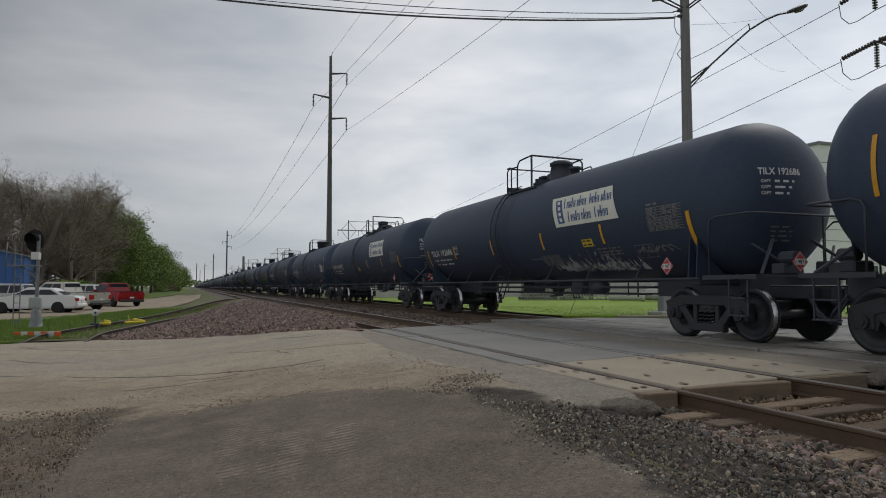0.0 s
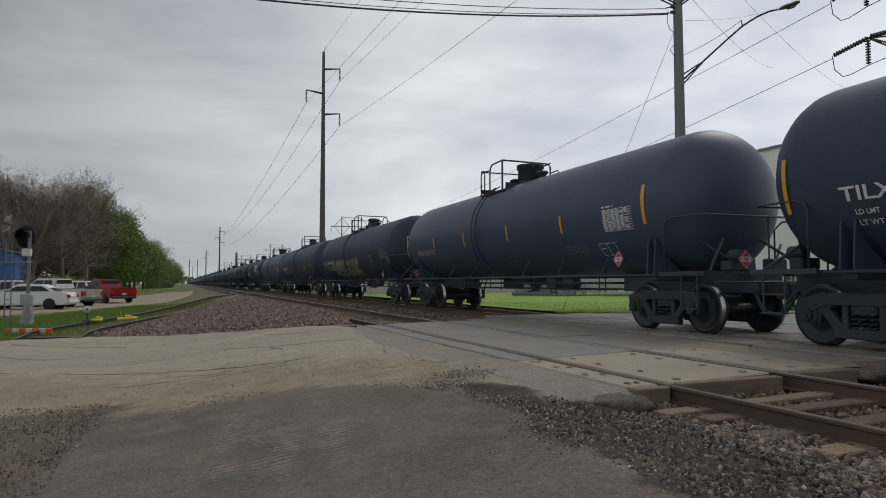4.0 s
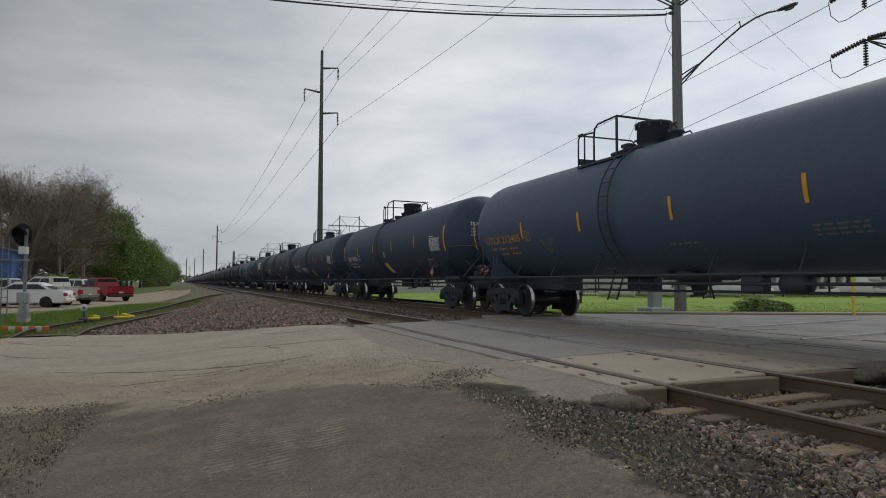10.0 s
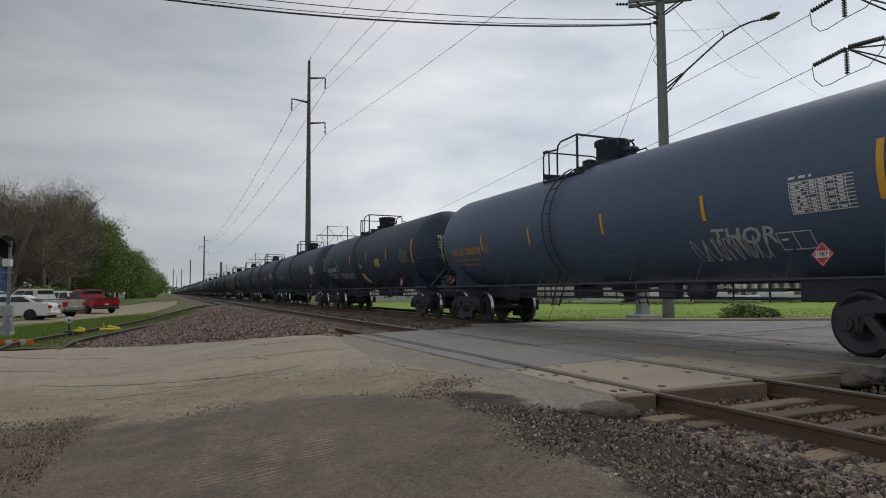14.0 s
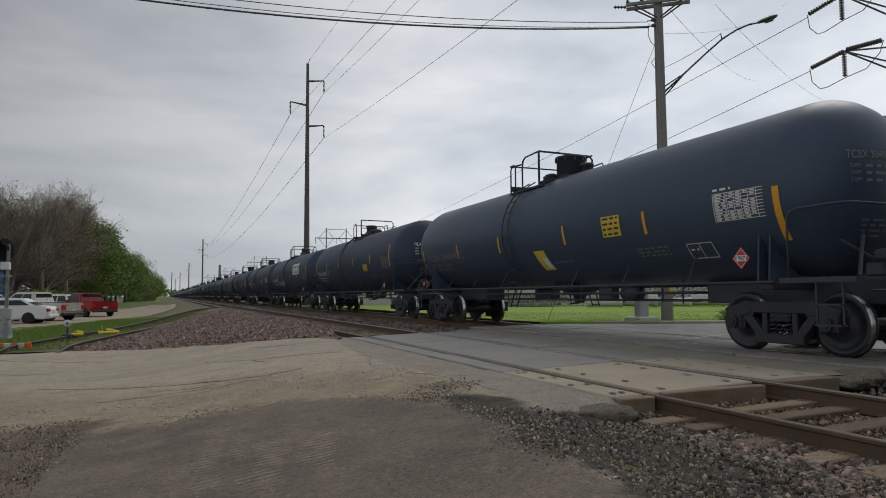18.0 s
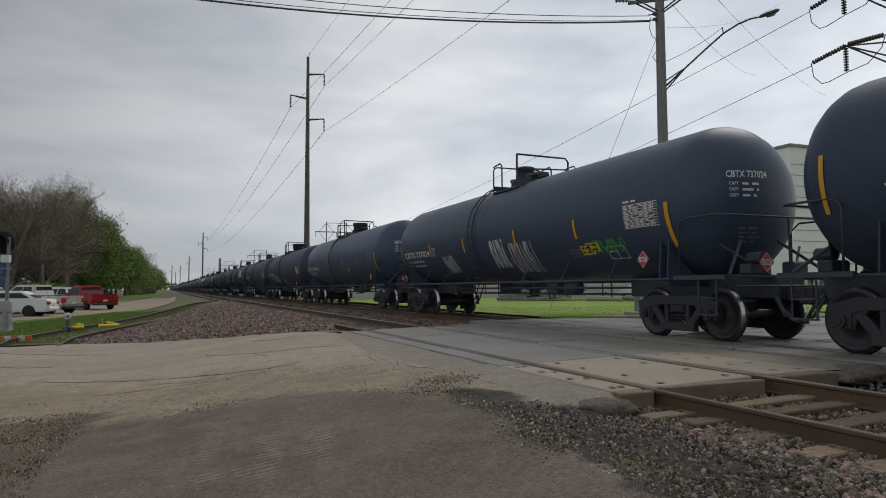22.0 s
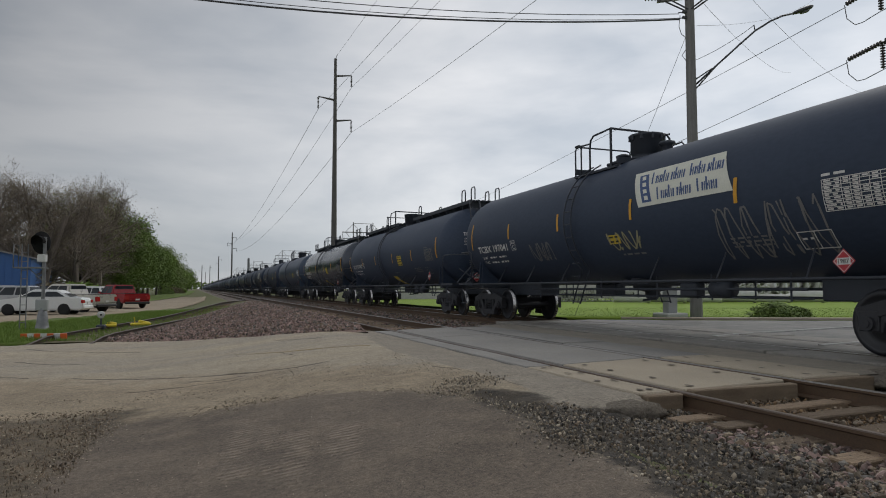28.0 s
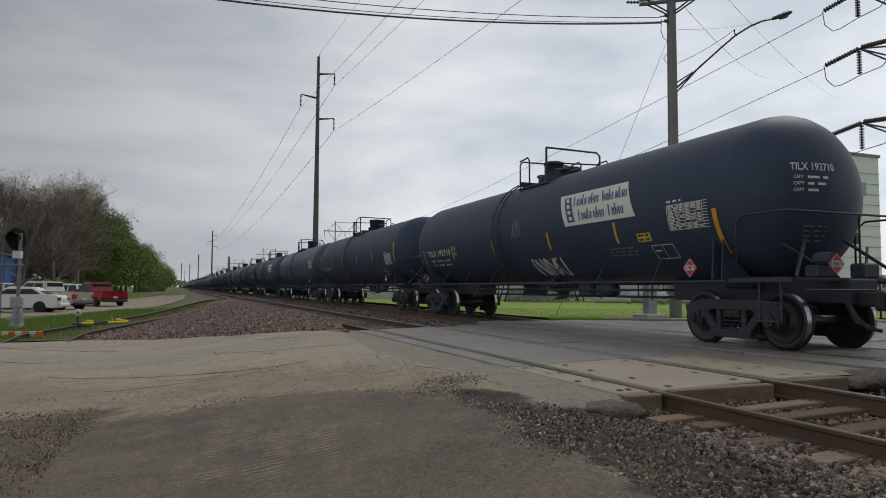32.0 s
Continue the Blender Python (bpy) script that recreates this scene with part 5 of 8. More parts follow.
def data_table(car, rnd, ink, family):
    bm = bmesh.new()
    u0, z0 = MAKES[family][3]
    u1, z1 = u0 - 1.05, z0 + 0.47
    for i in range(10):
        z = z0 + (z1 - z0) * i / 9
        patch(bm, u0, u1, z - 0.006, z + 0.006, n=1)
    for i in range(6):
        u = u0 + (u1 - u0) * (0 if i == 0 else 0.3 + 0.14 * (i - 1) + (0.02 if i == 5 else 0))
        u = max(u, u1)
        patch(bm, u - 0.006, u + 0.006, z0, z1)
    for i in range(9):
        z = z0 + (z1 - z0) * (i + 0.3) / 9
        bars(bm, u0 - 0.03, 0.26, z, 0.025, rnd)
        for c in range(4):
            if rnd.random() < 0.8:
                patch(bm, u0 - 0.35 - 0.15 * c, u0 - 0.44 - 0.15 * c, z, z + 0.025, n=1)
    bars(bm, u0, 0.4, z1 + 0.05, 0.04, rnd)
    part("data_table", bm, ink, car, "stencilled white data table")
    bm = bmesh.new()
    a, b, c, d = -5.3, -5.92, 1.62, 1.88
    for q in (c, d):
        patch(bm, a, b, q - 0.007, q + 0.007, n=1)
    for q in (a, b, (a + b) / 2):
        patch(bm, q - 0.008, q + 0.008, c, d)
    bars(bm, a - 0.06, 0.2, 1.76, 0.03, rnd)
    part("consolidated_stencil", bm, ink, car)
    bm = bmesh.new()
    for k in range(3):
        bars(bm, -3.9, 0.9, 1.72 + 0.07 * k, 0.03, rnd)
    part("small_print", bm, M_FADED, car)
    bm = bmesh.new()
    bars(bm, -0.6, 0.8, 1.74, 0.035, rnd)
    part("loading_note", bm, M_FADED, car)
    bm = bmesh.new()
    bars(bm, -7.35, 0.7, 1.19, 0.04, rnd)
    part("brake_shoe_note", bm, M_WHITE, car)


def placard(car, family):
    """The diamond hazard placards at the side and the end."""
    for side in (True, False):
        p = empty("placard")
        p.parent = car
        bm = bmesh.new()
        s = 0.13
        if side:
            box(bm, -0.006, 0.0, -s, s, -s, s, Matrix.Rotation(radians(45), 4, "X"))
            p.matrix_basis = pose(-1.4, MAKES[family][4][0] + SHIFT[0] - 0.2, MAKES[family][4][1])
        else:
            box(bm, -s, s, -0.006, 0.0, -s, s, Matrix.Rotation(radians(45), 4, "Y"))
            p.matrix_basis = pose(-0.5, -8.86, 1.42)
        part("placard_face", bm, M_RED, p)
        bm = bmesh.new()
        vs, fs = text_mesh("1987", 0.0)
        for q0, q1 in ((-0.11, 0.11),):
            if side:
                pl = [bm.verts.new((-0.009, -q, z)) for q, z in ((q0, -0.05), (q1, -0.05), (q1, 0.05), (q0, 0.05))]
            else:
                pl = [bm.verts.new((q, -0.009, z)) for q, z in ((q0, -0.05), (q1, -0.05), (q1, 0.05), (q0, 0.05))]
            bm.faces.new(pl)
        e = 0.165
        ring = [(0, e), (e, 0), (0, -e), (-e, 0)]
        for (a, b), (c, d) in zip(ring, ring[1:] + ring[:1]):
            k = 0.93
            quad = [(a, b), (c, d), (c * k, d * k), (a * k, b * k)]
            bm.faces.new([bm.verts.new((-0.009, -u, z) if side else (u, -0.009, z)) for u, z in quad])
        part("placard_border", bm, M_WHITE, p)
        bm = bmesh.new()
        mv = [bm.verts.new((-0.011, 0.09 - a * 0.18, -0.036 + b * 0.072) if side else (-0.09 + a * 0.18, -0.011, -0.036 + b * 0.072)) for a, b in vs]
        for q in fs:
            bm.faces.new([mv[i] for i in q])
        part("placard_number", bm, M_DARKINK, p)


def banner(car, du=0.0, z=0.0):
    """The cream vinyl banner; its company name and sign are plain shapes."""
    b = empty("banner")
    b.parent = car
    b["label"] = "cream vinyl banner with blue slanted lettering shapes"
    u0, u1, z0, z1 = -2.4 + du, -5.06 + du, 2.5 + z, 3.28 + z
    lean = 0.37
    def sheet_patch(bm, a, b, q0, q1, skew=0.0, lift=0.012):
        """A piece of the banner, which leans with it."""
        f = lambda q: lean * (q - z0) / (z1 - z0)
        patch(bm, a + f(q0), b + f(q0), q0, q1, skew=skew - f(q1) + f(q0), lift=lift)
    bm = bmesh.new()
    sheet_patch(bm, u0, u1, z0, z1)
    part("vinyl", bm, M_BANNER, b)
    bm = bmesh.new()
    sheet_patch(bm, u0 - 0.18, u0 - 0.48, z0 + 0.08, z1 - 0.08, lift=0.016)
    part("sign_block", bm, M_BLUEINK, b)
    bm = bmesh.new()
    for i in range(4):
        sheet_patch(bm, u0 - 0.27, u0 - 0.39, z0 + 0.13 + i * 0.15, z0 + 0.22 + i * 0.15, lift=0.02)
    part("sign_mark", bm, M_BANNER, b)
    bm = bmesh.new()
    for zz, words in ((z0 + 0.45, ((0.56, 9), (1.7, 8))), (z0 + 0.1, ((0.66, 9), (1.82, 5)))):
        for s0, n in words:
            for i in range(n):
                h = 0.26 if i == 0 else (0.17 + 0.09 * ((i * 5 + n) % 3 == 0))
                s = s0 + i * 0.118
                sheet_patch(bm, u0 - s, u0 - s - 0.045, zz, zz + h, skew=0.05, lift=0.016)
                if (i * 7 + n) % 4 != 1:
                    top_z = zz + h * (0.82 if i % 2 else 0.4)
                    sheet_patch(bm, u0 - s - 0.04, u0 - s - 0.092, top_z - 0.03, top_z + 0.025, lift=0.016, skew=0.0)
                    sheet_patch(bm, u0 - s - 0.072, u0 - s - 0.1, zz, zz + min(h, 0.17), skew=0.04, lift=0.016)
    part("banner_lettering", bm, M_BLUEINK, b)


def sticker(car, u, w, z0, z1, rnd, skew=0.0, white=False, worn=False):
    bm = bmesh.new()
    patch(bm, u, u - w, z0, z1, skew=-skew)
    st = part("warning_sticker", bm, M_YPANEL, car, "yellow warning sticker")
    bm = bmesh.new()
    if white:
        patch(bm, u - w * 0.5, u - w * 0.95, z0 + (z1 - z0) * 0.1, z0 + (z1 - z0) * 0.62, lift=0.017, skew=-skew * 0.5)
        part("sticker_patch", bm, M_WHITE, st)
    else:
        n = max(2, int((z1 - z0) / 0.1))
        for i in range(n):
            bars(bm, u - 0.05, w - 0.1, z0 + (z1 - z0) * (i + 0.3) / n, (z1 - z0) / n * 0.4, rnd)
        for v in bm.verts:
            v.co.x -= 0.004
        part("sticker_print", bm, M_DARKINK, st)


def scrawl(car, u, w, z, h, ink, rnd, n=5, thick=0.022, body=None):
    """Spray-paint tags: readable ones as letters, others as loops and strokes."""
    bm = bmesh.new()
    if body:
        letters(bm, body, u, w, z, h, shear=0.25, slope=-0.05)
    else:
        for i in range(n):
            u0 = u - w * i / n
            pts = []
            ph, k = rnd.uniform(0, 6), rnd.uniform(0.8, 1.6)
            for j in range(12):
                t = j / 11
                pts.append((u0 - w / n * (t * 0.9 + 0.35 * math.sin(ph + t * 6 * k)), z + h * (0.5 + 0.48 * math.sin(ph * 2 + t * 7.3 * k))))
            for (a, b), (c, d) in zip(pts, pts[1:]):
                dd = Vector((c - a, d - b))
                if dd.length < 1e-4:
                    continue
                nn = Vector((-dd.y, dd.x)).normalized() * thick * rnd.uniform(0.7, 1.1)
                q = [(a + nn.x, b + nn.y), (c + nn.x, d + nn.y), (c - nn.x, d - nn.y), (a - nn.x, b - nn.y)]
                bm.faces.new([bm.verts.new(on_tank(x, y, 0.014)) for x, y in q])
    part("spray_paint_tag", bm, ink, car)


def flames(car, u, w, z, h, ink, rnd):
    """Spiky painted tongues fanning upwards."""
    bm = bmesh.new()
    for i in range(46):
        a = u - w * rnd.random()
        mid = 1 - abs((u - a) / w - 0.55) * 1.5
        hh, ww, lean = h * max(0.15, mid) * rnd.uniform(0.35, 1.0), rnd.uniform(0.04, 0.12), rnd.uniform(-0.25, 0.25) + 0.5 * ((u - a) / w - 0.5)
        bm.faces.new([bm.verts.new(on_tank(p, q, 0.013)) for p, q in ((a + ww, z + rnd.uniform(-0.05, 0.08)), (a - ww, z + rnd.uniform(-0.05, 0.08)), (a - lean * hh * 1.6, z + hh))])
    part("spray_paint_tag", bm, ink, car)


def bubble(car, u, w, z, h, ink, rnd):
    """One outlined blocky letter shape."""
    pts = [(0.02, 0.95), (0.9, 1.0), (0.98, 0.72), (0.6, 0.68), (0.72, 0.1), (0.98, 0.05), (0.95, -0.08), (0.2, 0.0), (0.3, 0.62), (0.06, 0.6)]
    ring = [(u - w * (a + rnd.uniform(-0.08, 0.08)), z + h * (b + rnd.uniform(-0.08, 0.08))) for a, b in pts]
    bm = bmesh.new()
    for (a, b), (c, d) in zip(ring, ring[1:] + ring[:1]):
        nn = Vector((b - d, c - a)).normalized() * 0.013
        bm.faces.new([bm.verts.new(on_tank(x, y, 0.014)) for x, y in ((a + nn.x, b + nn.y), (c + nn.x, d + nn.y), (c - nn.x, d - nn.y), (a - nn.x, b - nn.y))])
    part("spray_paint_tag", bm, ink, car)


# mark, number, build, paint, extras
CARS = {
    0: ("TILX", "", "band", "k", ""), 1: ("TILX", "192686", "band", "k", "b g1 y1"), 2: ("TILX", "192649", "fore", "k", "b y2"), 3: ("CBTX", "737923", "ladder", "k", "y2"),
    4: ("TILX", "194013", "fore", "k", "y1"), 5: ("TILX", "362744", "ladder", "k", "g2 y2"), 6: ("TILX", "", "ladder", "n", "y3"), 7: ("TILX", "194659", "band", "k", "g3"),
    8: ("TILX", "191211", "fore", "k", "g4"), 9: ("UTLX", "206900", "ladder", "b", "a"), 10: ("TILX", "191290", "band", "k", "b"), 11: ("TILX", "194919", "band", "k", "y1"),
    12: ("CTCX", "732838", "ladder", "n", "y2 g7"), 13: ("UTLX", "212405", "ladder", "b", "a g7"), 14: ("TILX", "315721", "ladder", "k", "y3"), 15: ("TILX", "196499", "band", "k", "g5 y3"),
    16: ("TILX", "314674", "ladder", "k", "g6 y3 y1"), 17: ("TILX", "198456", "band", "k", "b g8"), 18: ("UTLX", "208578", "ladder", "b", "a g9"), 19: ("TILX", "315638", "ladder", "k", "g10 y3 y1"),
    20: ("TILX", "", "ladder", "k", "y2"), 21: ("TILX", "", "band", "k", "y1"), 22: ("TILX", "194303", "band", "k", "g11"), 23: ("TCBX", "304074", "ladder", "n", "y4 y3 f"),
    24: ("TILX", "193956", "fore", "k", "y1"), 25: ("TILX", "198471", "band", "k", "b g12"), 26: ("TILX", "191880", "band", "k", "g13 y1"), 27: ("TILX", "192102", "ladder", "k", "y4 y3"),
    28: ("CBTX", "737024", "fore", "n", "g14 y2"), 29: ("CBTX", "736838", "ladder", "n", "y2 g7"), 30: ("CBTX", "738005", "ladder", "k", "y3 g15"), 31: ("BRGX", "1287", "band", "k", "y2 g16"),
    32: ("TILX", "188501", "band", "k", "b g17"), 33: ("TILX", "", "band", "k", "y1"), 34: ("TILX", "194727", "band", "k", "y1"), 35: ("TCBX", "197041", "ladder", "k", "b g18 y2"),
    36: ("TILX", "351987", "walkway", "k", "y4 y3"), 37: ("SIOX", "31160", "walkway", "g", "y4 y3"), 38: ("TCBX", "304017", "ladder", "n", "y4 f"), 39: ("TILX", "194772", "fore", "k", "y1"),
    40: ("TILX", "192710", "fore", "k", "b y1 g19"), 41: ("TILX", "", "ladder", "k", "y1"), 42: ("TILX", "", "ladder", "n", ""), 43: ("TILX", "", "band", "k", "b"), 44: ("TILX", "", "ladder", "k", ""),
}
FIRST, LAST, DETAILED = -1, 86, 46
PITCH = 18.746
# small slack between cars, metres along the track
SLACK = {0: 0.31, 1: 0.09, 2: 0.30, 3: -0.23, 4: 0.21, 8: 0.17, 9: 0.06, 10: 0.16, 11: 0.02, 12: 0.13, 13: -0.05, 14: -0.26, 15: -0.07, 16: -0.26, 17: -0.11, 18: -0.05, 19: -0.14, 23: -0.16, 24: 0.10, 25: 0.12, 26: -0.11, 27: -0.32, 28: -0.31, 29: 0.20, 30: 0.03, 31: -0.06, 35: 0.49, 36: 0.10, 37: -0.16, 38: 0.20, 39: -0.14, 40: 0.30, 41: 0.30}


def car_y(n, t):
    """Where the middle of car n is at t seconds: the train slows a little."""
    return 5.93 - 7.35 + PITCH * n - 23.197 * t + 0.00976 * t * t + SLACK.get(n, 0.0)


# yellow stickers: place, foot, head, width, lean
STICKERS = {
    1: ((-3.45, 1.95, 2.13, 0.45, 0),), 2: ((0.87, 1.89, 2.07, 0.42, 0),), 3: ((2.51, 1.7, 1.85, 0.42, 0),), 5: ((-0.1, 1.22, 1.62, 0.45, 0.2),), 11: ((-3.18, 2.11, 2.41, 0.68, 0),),
    12: ((-5.32, 2.02, 2.19, 0.45, 0),), 14: ((0.5, 1.43, 1.9, 0.58, 0.12),), 15: ((0.3, 1.43, 1.9, 0.52, 0.12),), 16: ((-2.62, 2.16, 2.48, 0.67, 0), (0.3, 1.43, 1.9, 0.5, 0.12)), 19: ((-2.19, 2.14, 2.48, 0.7, 0), (0.5, 1.44, 1.9, 0.58, 0.12)),
    23: ((-3.09, 2.19, 2.63, 0.63, 0), (-0.1, 1.59, 2.08, 0.5, 0.12)), 24: ((-2.87, 2.12, 2.44, 0.7, 0),), 27: ((-2.2, 2.01, 2.47, 0.56, 0), (-0.3, 1.3, 1.73, 0.5, 0.14)), 28: ((-4.6, 1.8, 2.0, 0.5, 0),),
    29: ((-2.1, 1.9, 2.08, 0.36, 0),), 30: ((0.9, 1.27, 1.81, 0.8, 0.24), (2.79, 1.76, 1.93, 0.32, 0)), 31: ((1.1, 2.0, 2.18, 0.42, 0),), 32: ((-4.5, 1.92, 2.1, 0.42, 0),), 35: ((-0.3, 2.0, 2.2, 0.42, 0),),
    36: ((-1.67, 2.06, 2.5, 0.66, 0), (0.1, 1.22, 1.6, 0.6, 0.14)), 37: ((-1.8, 2.06, 2.5, 0.66, 0), (0.0, 1.25, 1.62, 0.5, 0.14)), 38: ((-3.1, 2.1, 2.5, 0.6, 0),), 39: ((-3.1, 2.1, 2.42, 0.68, 0),), 40: ((-5.07, 1.97, 2.14, 0.42, 0),),
    33: ((-3.1, 2.1, 2.42, 0.68, 0),), 34: ((-3.1, 2.1, 2.42, 0.68, 0),), 21: ((-2.6, 2.14, 2.48, 0.68, 0),), 26: ((-2.6, 2.14, 2.48, 0.68, 0),),
}
# where the dome and its platform sit, and how wide the dome is
TOP_AT = {11: (-0.1, 1), 31: (-0.4, 1), 36: (0.4, 1.1), 37: (0.3, 1), 1: (-0.2, 1), 2: (0.53, 1), 3: (0.7, 1.25), 4: (0.6, 1), 8: (0.93, 1), 9: (0.7, 1), 12: (-0.4, 0.88), 13: (1.4, 1), 14: (0.4, 1), 16: (0.0, 1), 18: (0.6, 1), 19: (0.48, 1), 24: (0.6, 1), 28: (0.5, 1), 30: (0.72, 1.3), 35: (0.1, 1), 40: (0.5, 1)}
PAINT = {"k": M_TANK, "g": M_TANK_GLOSS, "b": M_TANK_BLUE, "n": M_TANK_NAVY}
COLOUR = {"k": "matt black", "g": "glossy black", "b": "blue-grey", "n": "dark navy"}


def car_label(colour, build, extra):
    """What sets this car apart."""
    kind = {"walkway": "top walkway", "ladder": "side ladder"}.get(build, "top platform")
    more = "cream banner" if "b" in extra else "sprayed tags" if any(e[0] == "g" and len(e) > 1 for e in extra) else "yellow stickers" if any(e[0] == "y" for e in extra) else "yellow stripes"
    return colour + " railway tank car with " + kind + " and " + more


PROTO, BARE, TRAIN = {}, {}, []
rc = random.Random(12)
for n in range(FIRST, LAST + 1):
    name, number, build, paint, extra = CARS.get(n, ("TILX", "", rc.choice(["band", "ladder", "ladder"]), rc.choice("kkkknnb"), ""))
    extra = extra.split()
    key = build if n <= DETAILED else "far"
    here = pose(MAIN_X, car_y(n, 0), 0)
    if key not in PROTO:
        PROTO[key] = build_car(key) if key != "far" else simple_car()
        PROTO[key].matrix_basis = here
        BARE[key] = list(PROTO[key].children)
        car = PROTO[key]
    else:
        # copy only the bare car, without the markings of the first one
        src = PROTO[key]
        car = empty("tank_car", here)
        for o in BARE[key]:
            c = copy_thing(o, o.matrix_basis)
            c.parent = car
    for o in car.children:
        if o.name.split(".")[0] in ("tank", "weld_seam", "jacket_band", "head_seam", "saddle"):
            o.material_slots[0].link = "OBJECT"
            o.material_slots[0].material = PAINT[paint]
    at, wide = TOP_AT.get(n, (0.3, 1.0))
    for o in car.children:
        if n <= DETAILED and (build != "walkway" or n in TOP_AT) and o.name.split(".")[0] in ("dome", "valve", "vent_pipe", "relief_valve", "platform", "handrail", "side_grab", "cross_rail"):
            o.location.y = at
            if o.name.split(".")[0] == "dome":
                o.scale = (wide, wide, 1)
    TRAIN.append((n, car))
    if n <= DETAILED and n >= 0:
        rnd = random.Random(100 + n)
        ink = M_AMBER if "a" in extra else M_FADED if "f" in extra else M_WHITE
        fam = make_of(n)
        SHIFT[0] = OFFSET.get(n, 0.0)
        stripe_set(car, fam, RAISED.get(n, 0.0), n)
        if number:
            wt = {15: ("LD LMT  207300 LB  94000 KG", "LT WT   78700 LB  35700 KG"), 16: ("LD LMT  206100 LB  93450 KG", "LT WT   79900 LB  36250 KG"), 10: ("LD LMT  197500 LB  89600 KG", "LT WT   65500 LB  29700 KG")}.get(n)
            mark(car, n, name, number, ink, rnd, wt, "f" in extra)
        else:
            bm = bmesh.new()
            bars(bm, 7.12, 2.0, 2.06, 0.2, rnd)
            part("reporting_mark", bm, M_FADED, car)
        data_table(car, rnd, M_FADED if rnd.random() < 0.4 else M_WHITE, fam)
        placard(car, fam)
        if "b" in extra:
            banner(car, *((0.85, 0.2) if n == 35 else (0.15, 0.03) if n == 2 else ()))
        for u, z0, z1, w, lean in STICKERS.get(n, ()):
            sticker(car, u - SHIFT[0], w, z0, z1, rnd, skew=lean, white=lean > 0 and n != 30)
        if n in STICKERS:
            if n in (14, 19):
                bm = bmesh.new()
                for i, word in enumerate(("REMOVE", "RESIDUAL", "COMMODITY")):
                    letters(bm, word, 0.28, 0.05 * len(word), 2.32 - 0.085 * i, 0.06)
                part("stencilled_note", bm, M_WHITE, car)
        for e in extra:
            if e[0] == "g" and len(e) > 1:
                k = int(e[1:])
                if k == 1:
                    flames(car, -1.5, 3.7, 1.42, 0.78, M_SPRAY, rnd)
                    flames(car, -2.4, 2.4, 1.4, 0.62, M_FADED, rnd)
                    scrawl(car, -1.2, 0.9, 1.55, 0.3, M_FADED, rnd, 6, 0.02)
                    scrawl(car, -5.4, 1.2, 1.72, 0.12, M_FADED, rnd, 5, 0.016)
                elif k == 2:
                    scrawl(car, -1.7, 3.6, 1.5, 0.6, M_GREEN_SPRAY, rnd, 7, 0.075)
                    scrawl(car, 4.6, 1.6, 1.6, 0.5, M_FADED, rnd, 5)
                elif k == 3:
                    scrawl(car, 5.0, 6.5, 1.4, 0.95, M_CREAM_SPRAY, rnd, 14, 0.07)
                elif k == 4:
                    scrawl(car, 4.3, 3.9, 1.75, 0.7, M_FADED, rnd, 12, 0.018)
                    scrawl(car, -0.9, 4.3, 1.85, 0.7, M_FADED, rnd, 12, 0.02)
                elif k == 5:
                    scrawl(car, 4.0, 2.9, 1.75, 0.34, M_WHITE, rnd, body="THOR.911K")
                    scrawl(car, -1.2, 1.4, 2.25, 0.45, M_PINK_SPRAY, rnd, 5, 0.03)
                elif k == 6:
                    scrawl(car, 2.9, 2.2, 1.7, 0.5, M_PINK_SPRAY, rnd, body="SKUL")
                elif k == 7:
                    scrawl(car, 4.1, 0.6, 1.75, 0.42, M_FADED, rnd, 3, 0.02)
                elif k == 8:
                    for q in range(4):
                        bubble(car, -0.5 - q * 1.15, 1.2, 1.42 + 0.04 * q, 0.6, M_FADED, rnd)
                elif k == 9:
                    scrawl(car, -4.0, 1.3, 1.78, 0.28, M_SPRAY, rnd, body="THOR")
                    scrawl(car, -3.4, 1.7, 1.5, 0.4, M_SPRAY, rnd, 9, 0.014)
                elif k == 10:
                    scrawl(car, 4.35, 2.6, 1.72, 0.28, M_SPRAY, rnd, body="THOR.4 3'S")
                elif k == 11:
                    scrawl(car, 5.4, 2.6, 1.5, 0.6, M_FADED, rnd, 7)
                    scrawl(car, -1.2, 1.8, 2.1, 0.4, M_PINK_SPRAY, rnd, 4)
                elif k == 12:
                    scrawl(car, 4.6, 1.9, 1.78, 0.34, M_WHITE, rnd, 13, 0.011)
                    scrawl(car, 2.6, 1.1, 1.86, 0.34, M_WHITE, rnd, 8, 0.011)
                elif k == 13:
                    scrawl(car, 3.7, 2.6, 1.4, 0.95, M_BLUE_SPRAY, rnd, 10, 0.05)
                    scrawl(car, 3.8, 1.6, 1.6, 0.6, M_FADED, rnd, 5)
                elif k == 14:
                    scrawl(car, 3.9, 0.9, 1.5, 0.6, M_WHITE, rnd, 5, 0.014)
                    scrawl(car, 0.2, 0.9, 1.55, 0.85, M_WHITE, rnd, 7, 0.014)
                    scrawl(car, -0.9, 1.3, 1.4, 0.85, M_WHITE, rnd, 8, 0.014)
                    sticker(car, -4.35, 0.5, 1.75, 1.95, rnd)
                    scrawl(car, -4.9, 1.1, 1.75, 0.3, M_GREEN_SPRAY, rnd, 6, 0.018)
                elif k == 15:
                    scrawl(car, 4.6, 1.5, 1.55, 0.6, M_WHITE, rnd, 6, 0.025)
                elif k == 16:
                    scrawl(car, 4.0, 1.7, 1.65, 0.35, M_FADED, rnd, 6, 0.02)
                    scrawl(car, -0.2, 1.1, 1.9, 0.35, M_FADED, rnd, 4, 0.02)
                elif k == 17:
